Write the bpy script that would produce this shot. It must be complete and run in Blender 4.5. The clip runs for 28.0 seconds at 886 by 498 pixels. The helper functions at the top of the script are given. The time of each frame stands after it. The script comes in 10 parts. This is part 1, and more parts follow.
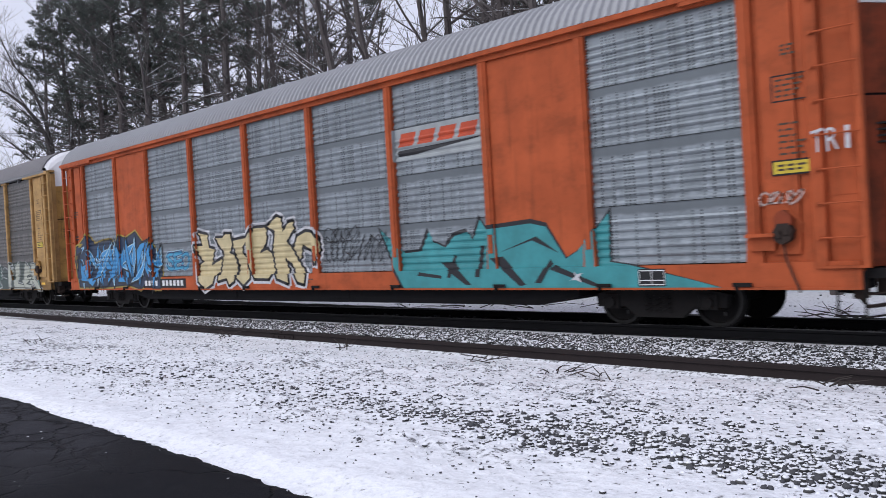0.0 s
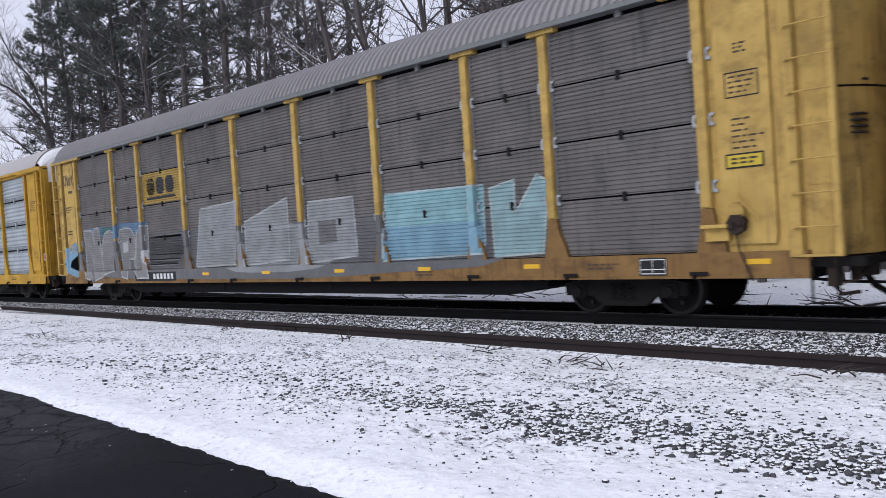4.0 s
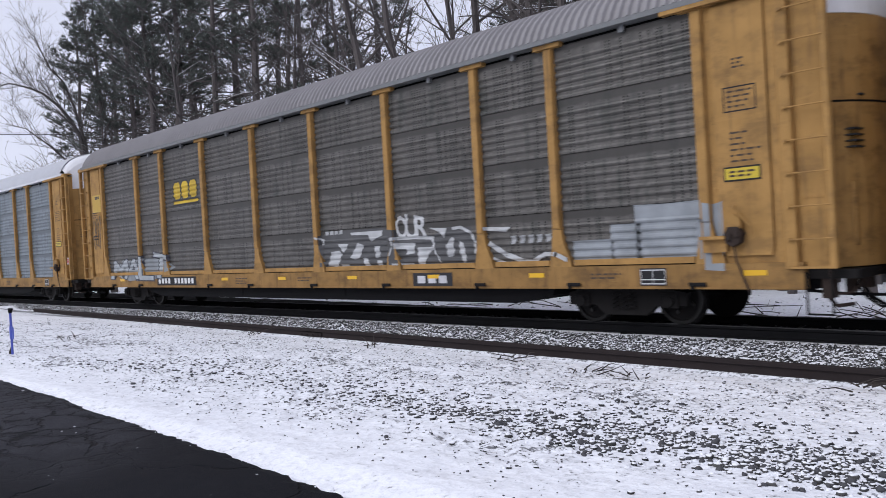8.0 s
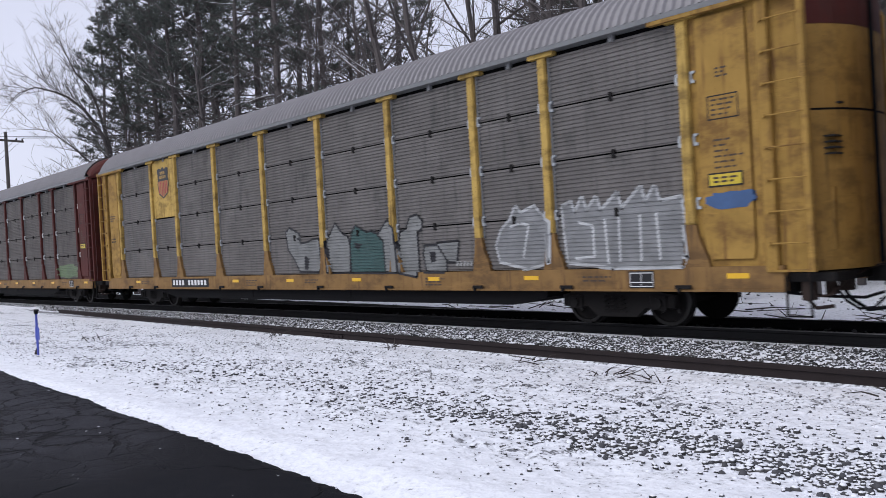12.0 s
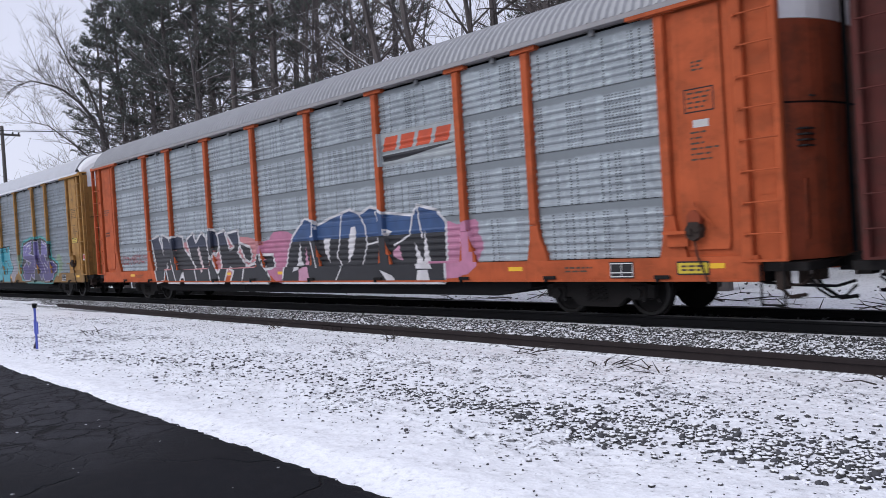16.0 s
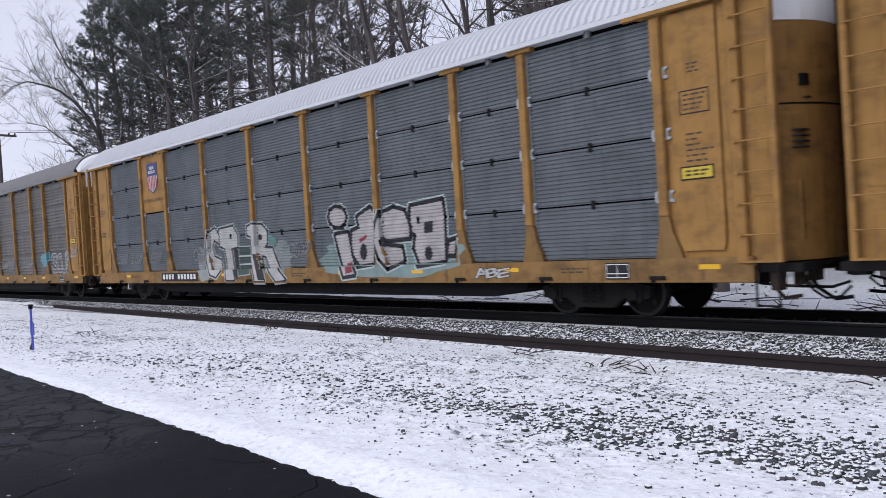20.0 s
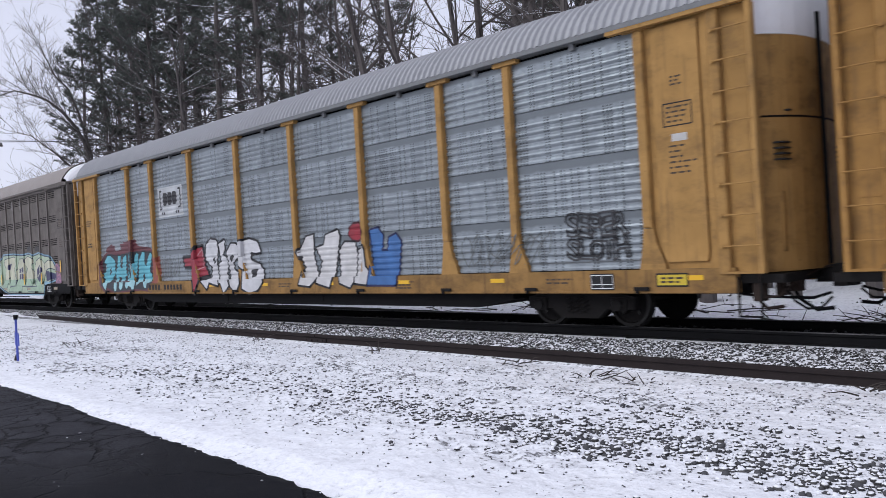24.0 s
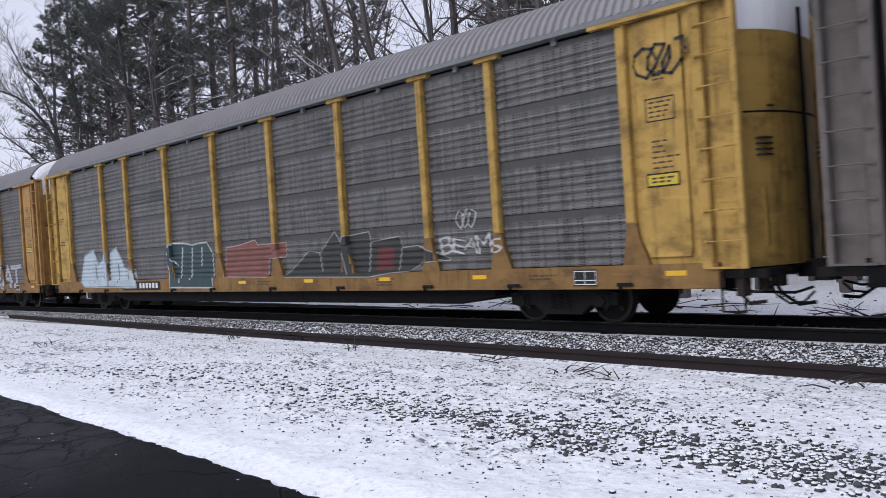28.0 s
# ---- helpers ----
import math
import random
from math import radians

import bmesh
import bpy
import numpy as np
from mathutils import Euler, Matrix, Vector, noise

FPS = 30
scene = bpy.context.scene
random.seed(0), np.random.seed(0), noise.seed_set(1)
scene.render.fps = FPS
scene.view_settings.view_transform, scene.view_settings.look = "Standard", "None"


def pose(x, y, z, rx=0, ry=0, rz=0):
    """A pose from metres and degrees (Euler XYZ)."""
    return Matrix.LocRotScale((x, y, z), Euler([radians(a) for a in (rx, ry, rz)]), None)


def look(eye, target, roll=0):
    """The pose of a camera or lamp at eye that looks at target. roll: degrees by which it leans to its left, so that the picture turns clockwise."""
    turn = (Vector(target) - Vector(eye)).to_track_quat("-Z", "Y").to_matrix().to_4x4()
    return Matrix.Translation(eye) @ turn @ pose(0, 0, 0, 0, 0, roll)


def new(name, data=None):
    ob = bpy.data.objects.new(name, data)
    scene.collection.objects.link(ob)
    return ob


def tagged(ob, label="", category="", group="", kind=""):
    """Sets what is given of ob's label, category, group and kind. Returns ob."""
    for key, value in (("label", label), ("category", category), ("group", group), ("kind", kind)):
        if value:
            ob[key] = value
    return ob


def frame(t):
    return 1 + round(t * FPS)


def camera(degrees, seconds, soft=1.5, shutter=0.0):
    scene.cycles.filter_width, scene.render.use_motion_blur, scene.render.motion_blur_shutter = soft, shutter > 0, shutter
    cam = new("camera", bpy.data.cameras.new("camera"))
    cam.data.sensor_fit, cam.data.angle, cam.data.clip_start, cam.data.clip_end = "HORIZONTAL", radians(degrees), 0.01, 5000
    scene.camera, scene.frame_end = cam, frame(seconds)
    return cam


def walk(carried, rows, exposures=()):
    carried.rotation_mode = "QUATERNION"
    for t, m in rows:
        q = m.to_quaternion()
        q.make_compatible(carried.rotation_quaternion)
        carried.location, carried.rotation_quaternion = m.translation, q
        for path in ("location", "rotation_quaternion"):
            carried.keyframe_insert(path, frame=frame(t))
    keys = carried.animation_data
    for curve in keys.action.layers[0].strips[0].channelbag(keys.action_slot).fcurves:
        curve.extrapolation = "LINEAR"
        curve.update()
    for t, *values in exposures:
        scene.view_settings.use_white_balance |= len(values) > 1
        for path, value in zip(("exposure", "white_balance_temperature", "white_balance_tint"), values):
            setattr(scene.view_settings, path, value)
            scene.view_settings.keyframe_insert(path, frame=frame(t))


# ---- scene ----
EYE = (0.0, 0.0, 1.62)


def aim(yaw, pitch, roll):
    """Camera pose: yaw to the left of +y, pitch up, roll, in degrees."""
    return Matrix.Translation(EYE) @ pose(0, 0, 0, 0, 0, yaw) @ pose(0, 0, 0, 90 + pitch) @ pose(0, 0, 0, 0, 0, roll)


cam = camera(56.54, 28.0, soft=0.65, shutter=0.12)
walk(cam, [
    (0.0, aim(44.44, -0.51, -3.30)),  (0.5, aim(44.52, -0.56, -3.32)),  (1.0, aim(44.61, -0.58, -3.43)),
    (1.5, aim(44.64, -0.71, -3.54)),  (2.0, aim(44.56, -0.89, -3.59)),  (2.5, aim(44.47, -1.01, -3.68)),
    (3.0, aim(44.54, -1.07, -3.69)),  (3.5, aim(44.58, -1.10, -3.74)),  (5.5, aim(44.52, -1.24, -3.69)),
    (6.0, aim(44.48, -1.12, -3.56)),  (6.5, aim(44.54, -0.97, -3.32)),  (7.0, aim(44.75, -0.84, -3.26)),
    (7.5, aim(45.42, -0.68, -3.22)),  (8.0, aim(46.36, -0.51, -3.21)),  (8.5, aim(47.24, -0.35, -3.25)),
    (9.0, aim(47.74, -0.29, -3.15)),  (9.5, aim(47.95, -0.25, -3.00)),  (10.0, aim(48.10, -0.23, -3.03)),
    (10.5, aim(48.14, -0.24, -3.00)),  (11.0, aim(48.05, -0.18, -3.05)),  (11.5, aim(47.94, -0.18, -3.11)),
    (12.0, aim(47.78, -0.28, -3.18)),  (12.5, aim(47.73, -0.39, -3.26)),  (14.5, aim(47.65, -0.65, -3.41)),
    (15.0, aim(47.66, -0.68, -3.47)),  (15.5, aim(47.66, -0.78, -3.53)),  (16.0, aim(47.69, -0.88, -3.54)),
    (16.5, aim(47.60, -0.96, -3.50)),  (17.0, aim(47.50, -0.92, -3.50)),  (17.5, aim(47.40, -0.95, -3.58)),
    (18.0, aim(47.40, -1.01, -3.65)),  (18.5, aim(47.45, -1.01, -3.57)),  (19.0, aim(47.43, -0.97, -3.58)),
    (19.5, aim(47.41, -0.91, -3.57)),  (20.0, aim(47.47, -0.83, -3.53)),  (20.5, aim(47.48, -0.70, -3.49)),
    (21.0, aim(47.44, -0.55, -3.36)),  (21.5, aim(47.45, -0.35, -3.19)),  (23.5, aim(46.88, 0.03, -3.30)),
    (24.0, aim(46.63, -0.14, -3.44)),  (24.5, aim(46.35, -0.19, -3.51)),  (25.0, aim(46.07, -0.24, -3.57)),
    (25.5, aim(45.98, -0.28, -3.50)),  (26.0, aim(45.83, -0.19, -3.52)),  (26.5, aim(45.57, -0.25, -3.70)),
    (27.0, aim(45.26, -0.40, -3.65)),  (27.5, aim(45.09, -0.48, -3.67)),  (28.0, aim(44.98, -0.46, -3.69)),
])

# ---- world and light: overcast winter daylight ----
SUN_EL, SUN_ROT = radians(38), radians(200)
world = bpy.data.worlds.new("overcast")
scene.world = world
world.use_nodes = True
wn, wl = world.node_tree.nodes, world.node_tree.links
wn.clear()
sky = wn.new("ShaderNodeTexSky")
sky.sky_type, sky.sun_disc = "NISHITA", False
sky.sun_elevation, sky.sun_rotation = SUN_EL, SUN_ROT
cloud = wn.new("ShaderNodeTexNoise")
cloud.inputs["Scale"].default_value = 2.2
cloud.inputs["Detail"].default_value = 4
cramp = wn.new("ShaderNodeValToRGB")
cramp.color_ramp.elements[0].position, cramp.color_ramp.elements[0].color = 0.3, (5.9, 6.1, 7.5, 1)
cramp.color_ramp.elements[1].position, cramp.color_ramp.elements[1].color = 0.75, (7.25, 7.45, 8.98, 1)
wmix = wn.new("ShaderNodeMixRGB")
wmix.inputs[0].default_value = 0.9
bg = wn.new("ShaderNodeBackground")
bg.inputs["Strength"].default_value = 0.115
wo = wn.new("ShaderNodeOutputWorld")
wl.new(cloud.outputs["Fac"], cramp.inputs["Fac"])
wl.new(sky.outputs["Color"], wmix.inputs[1])
wl.new(cramp.outputs["Color"], wmix.inputs[2])
wl.new(wmix.outputs[0], bg.inputs["Color"])
wl.new(bg.outputs[0], wo.inputs["Surface"])
sun = new("sun", bpy.data.lights.new("sun", "SUN"))
sun.data.energy, sun.data.angle, sun.data.color = 1.55, radians(40), (0.97, 0.98, 1.0)
sun.matrix_world = look((0, 0, 60), (math.sin(SUN_ROT) * -1 * 60, 60 * -math.cos(SUN_ROT) * 1, 60 - 60 * math.tan(SUN_EL)))
scene.view_settings.exposure = 0.04

# ---- materials ----


class Mat:
    """A small node builder for one Principled material."""

    def __init__(self, name, rough=0.7, metal=0.0, spec=0.4):
        self.m = bpy.data.materials.new(name)
        self.m.use_nodes = True
        self.n, self.l = self.m.node_tree.nodes, self.m.node_tree.links
        self.p = self.n["Principled BSDF"]
        self.p.inputs["Roughness"].default_value = rough
        self.p.inputs["Metallic"].default_value = metal
        self.p.inputs["Specular IOR Level"].default_value = spec
        self.tc = self.n.new("ShaderNodeTexCoord")
        self.height = None

    def put(self, sock, value):
        if hasattr(value, "is_linked"):
            self.l.new(value, sock)
        else:
            sock.default_value = value

    def mapped(self, scale, source="Object", shift=False):
        mp = self.n.new("ShaderNodeMapping")
        mp.inputs["Scale"].default_value = scale
        self.l.new(self.tc.outputs[source], mp.inputs["Vector"])
        if shift:
            oi = self.n.new("ShaderNodeObjectInfo")
            self.put(mp.inputs["Location"], self.math("MULTIPLY", oi.outputs["Random"], 37.0))
        return mp.outputs[0]

    def noise(self, scale, detail=4, vec=None, rough=0.6):
        t = self.n.new("ShaderNodeTexNoise")
        t.inputs["Scale"].default_value, t.inputs["Detail"].default_value = scale, detail
        t.inputs["Roughness"].default_value = rough
        self.l.new(vec or self.tc.outputs["Object"], t.inputs["Vector"])
        return t.outputs["Fac"]

    def math(self, op, a, b=0.0, c=0.0, clamp=False):
        t = self.n.new("ShaderNodeMath")
        t.operation, t.use_clamp = op, clamp
        for s, v in zip(t.inputs, (a, b, c)):
            self.put(s, v)
        return t.outputs[0]

    def ramp(self, fac, lo, hi):
        t = self.n.new("ShaderNodeMapRange")
        t.interpolation_type = "SMOOTHSTEP"
        self.put(t.inputs["Value"], fac)
        t.inputs["From Min"].default_value, t.inputs["From Max"].default_value = lo, hi
        return t.outputs["Result"]

    def mix(self, fac, a, b):
        t = self.n.new("ShaderNodeMixRGB")
        self.put(t.inputs[0], fac)
        for s, v in zip(t.inputs[1:], (a, b)):
            self.put(s, (*v, 1) if isinstance(v, tuple) else v)
        return t.outputs[0]

    def split(self, vec=None):
        t = self.n.new("ShaderNodeSeparateXYZ")
        self.l.new(vec or self.tc.outputs["Object"], t.inputs[0])
        return t.outputs

    def bump(self, height, strength=0.3, distance=0.01):
        t = self.n.new("ShaderNodeBump")
        t.inputs["Strength"].default_value, t.inputs["Distance"].default_value = strength, distance
        self.l.new(height, t.inputs["Height"])
        self.l.new(t.outputs[0], self.p.inputs["Normal"])

    def colour(self, c):
        self.put(self.p.inputs["Base Color"], (*c, 1) if isinstance(c, tuple) else c)
        return self.m


def tone(c, k):
    return tuple(min(1.0, v * k) for v in c)


def paint_mat(name, c, dirt=(0.09, 0.06, 0.04), wear=0.5, rough=0.62):
    """Weathered railway paint: fade, vertical run-down streaks, rust specks."""
    m = Mat(name, rough=rough, spec=0.12)
    fade = m.noise(1.3, 3)
    streak = m.noise(1.0, 5, m.mapped((9.0, 9.0, 0.7), shift=True))
    speck = m.noise(28, 3)
    a = m.mix(m.ramp(fade, 0.3, 0.75), tone(c, 0.86), tone(c, 1.12))
    b = m.mix(m.math("MULTIPLY", m.ramp(streak, 0.52, 0.78), wear), a, dirt)
    d = m.mix(m.math("MULTIPLY", m.ramp(speck, 0.66, 0.74), wear), b, tone(dirt, 0.8))
    stain = m.noise(1.0, 6, m.mapped((1.6, 1.6, 2.6), shift=True), 0.68)
    d = m.mix(m.math("MULTIPLY", m.ramp(stain, 0.44, 0.68), 0.25 + 0.55 * wear), d, m.mix(0.55, tone(c, 0.55), dirt))
    scuff = m.noise(1.0, 4, m.mapped((0.9, 0.9, 5.0), shift=True), 0.7)
    d = m.mix(m.math("MULTIPLY", m.ramp(scuff, 0.60, 0.68), 0.35 * wear), d, tone(c, 1.35))
    m.bump(speck, 0.15, 0.004)
    m.put(m.p.inputs["Roughness"], m.math("MULTIPLY_ADD", streak, 0.3, rough - 0.12))
    return m.colour(d)


def screen_mat(name, c, dirt, holes=True, grime=0.5, rough=0.68, metal=0.05, dots=False):
    """Galvanised, perforated side screen with dull patches, grime runs and painted highlights."""
    m = Mat(name, rough=rough, metal=metal, spec=0.10)
    vec = m.mapped((1, 1, 1), shift=True)
    big = m.noise(0.9, 4, vec)
    streak = m.noise(1.0, 5, m.mapped((7.0, 7.0, 0.55), shift=True))
    band = m.noise(1.0, 4, m.mapped((0.5, 0.5, 11.0), shift=True))
    col = m.mix(m.ramp(big, 0.3, 0.72), tone(c, 0.85), tone(c, 1.1))
    col = m.mix(m.math("MULTIPLY", m.ramp(band, 0.5, 0.72), 0.35), col, tone(c, 1.35))
    col = m.mix(m.math("MULTIPLY", m.ramp(streak, 0.5, 0.8), grime), col, dirt)
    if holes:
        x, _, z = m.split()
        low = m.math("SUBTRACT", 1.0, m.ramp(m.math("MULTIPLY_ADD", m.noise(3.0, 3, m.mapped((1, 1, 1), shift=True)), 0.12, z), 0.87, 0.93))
        # soft bright highlights mixed into the colour below the top strip
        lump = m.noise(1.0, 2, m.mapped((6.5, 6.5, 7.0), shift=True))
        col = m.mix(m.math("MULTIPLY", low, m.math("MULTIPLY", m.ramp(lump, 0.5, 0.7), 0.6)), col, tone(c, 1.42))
        # top strip of each panel is mixed darker
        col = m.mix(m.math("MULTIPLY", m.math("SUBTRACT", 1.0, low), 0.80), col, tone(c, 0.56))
        cell = m.math("FLOOR", m.math("MULTIPLY", x, 13.0))
        wn_ = m.n.new("ShaderNodeTexWhiteNoise")
        wn_.noise_dimensions = "1D"
        oi = m.n.new("ShaderNodeObjectInfo")
        m.put(wn_.inputs["W"], m.math("MULTIPLY_ADD", oi.outputs["Random"], 91.0, cell))
        on = m.math("MULTIPLY", m.ramp(wn_.outputs["Value"], 0.42, 0.95), 1.3, clamp=True)
        fx = m.math("FRACT", m.math("MULTIPLY", x, 13.0))
        fz = m.math("FRACT", m.math("MULTIPLY", z, 20.0))
        slot = m.math("MULTIPLY", m.math("LESS_THAN", m.math("ABSOLUTE", m.math("SUBTRACT", fx, 0.5)), 0.24),
                      m.math("MULTIPLY", m.math("GREATER_THAN", low, 0.5), m.math("LESS_THAN", fz, 0.5)))
        col = m.mix(m.math("MULTIPLY", m.math("MULTIPLY", slot, on), 0.85), col, (0.012, 0.012, 0.013))
    if dots:
        x, _, z = m.split()
        fx = m.math("ABSOLUTE", m.math("SUBTRACT", m.math("FRACT", m.math("MULTIPLY", x, 9.0)), 0.5))
        group = m.math("GREATER_THAN", m.math("FRACT", m.math("MULTIPLY", x, 1.3)), 0.28)
        dot = m.math("MULTIPLY", m.math("LESS_THAN", fx, 0.24), group)
        row = m.math("MAXIMUM", m.math("LESS_THAN", m.math("ABSOLUTE", m.math("SUBTRACT", z, 0.05)), 0.016), m.math("LESS_THAN", m.math("ABSOLUTE", m.math("SUBTRACT", z, 0.115)), 0.016))
        row = m.math("MAXIMUM", row, m.math("LESS_THAN", m.math("ABSOLUTE", m.math("SUBTRACT", z, 0.915)), 0.018))
        col = m.mix(m.math("LESS_THAN", m.math("ABSOLUTE", m.math("SUBTRACT", z, 0.49)), 0.35), tone(c, 0.64), col)
        col = m.mix(m.math("MULTIPLY", dot, row), col, (0.012, 0.012, 0.013))
    smear = m.noise(1.0, 6, m.mapped((1.9, 1.9, 0.9), shift=True), 0.7)
    col = m.mix(m.math("MULTIPLY", m.ramp(smear, 0.50, 0.72), 0.55 * grime + 0.1), col, dirt)
    m.bump(m.noise(45, 2), 0.12, 0.004)
    return m.colour(col)


def plain_mat(name, c, rough=0.6, metal=0.0, var=0.25, scale=6.0, spec=0.4):
    m = Mat(name, rough=rough, metal=metal, spec=spec)
    n1 = m.noise(scale, 4, m.mapped((1, 1, 1), shift=True))
    n2 = m.noise(scale * 7, 3)
    m.bump(n2, 0.25, 0.006)
    return m.colour(m.mix(m.math("MULTIPLY_ADD", n2, 0.4, m.math("MULTIPLY", n1, 0.6)), tone(c, 1 - var), tone(c, 1 + var)))


def spray_mat(name, c):
    """Sprayed paint with thin spots."""
    m = Mat(name, rough=0.5)
    n1, n2 = m.noise(2.5, 4), m.noise(40, 2)
    m.bump(n2, 0.1, 0.003)
    return m.colour(m.mix(m.ramp(n1, 0.25, 0.8), tone(c, 0.8), tone(c, 1.15)))


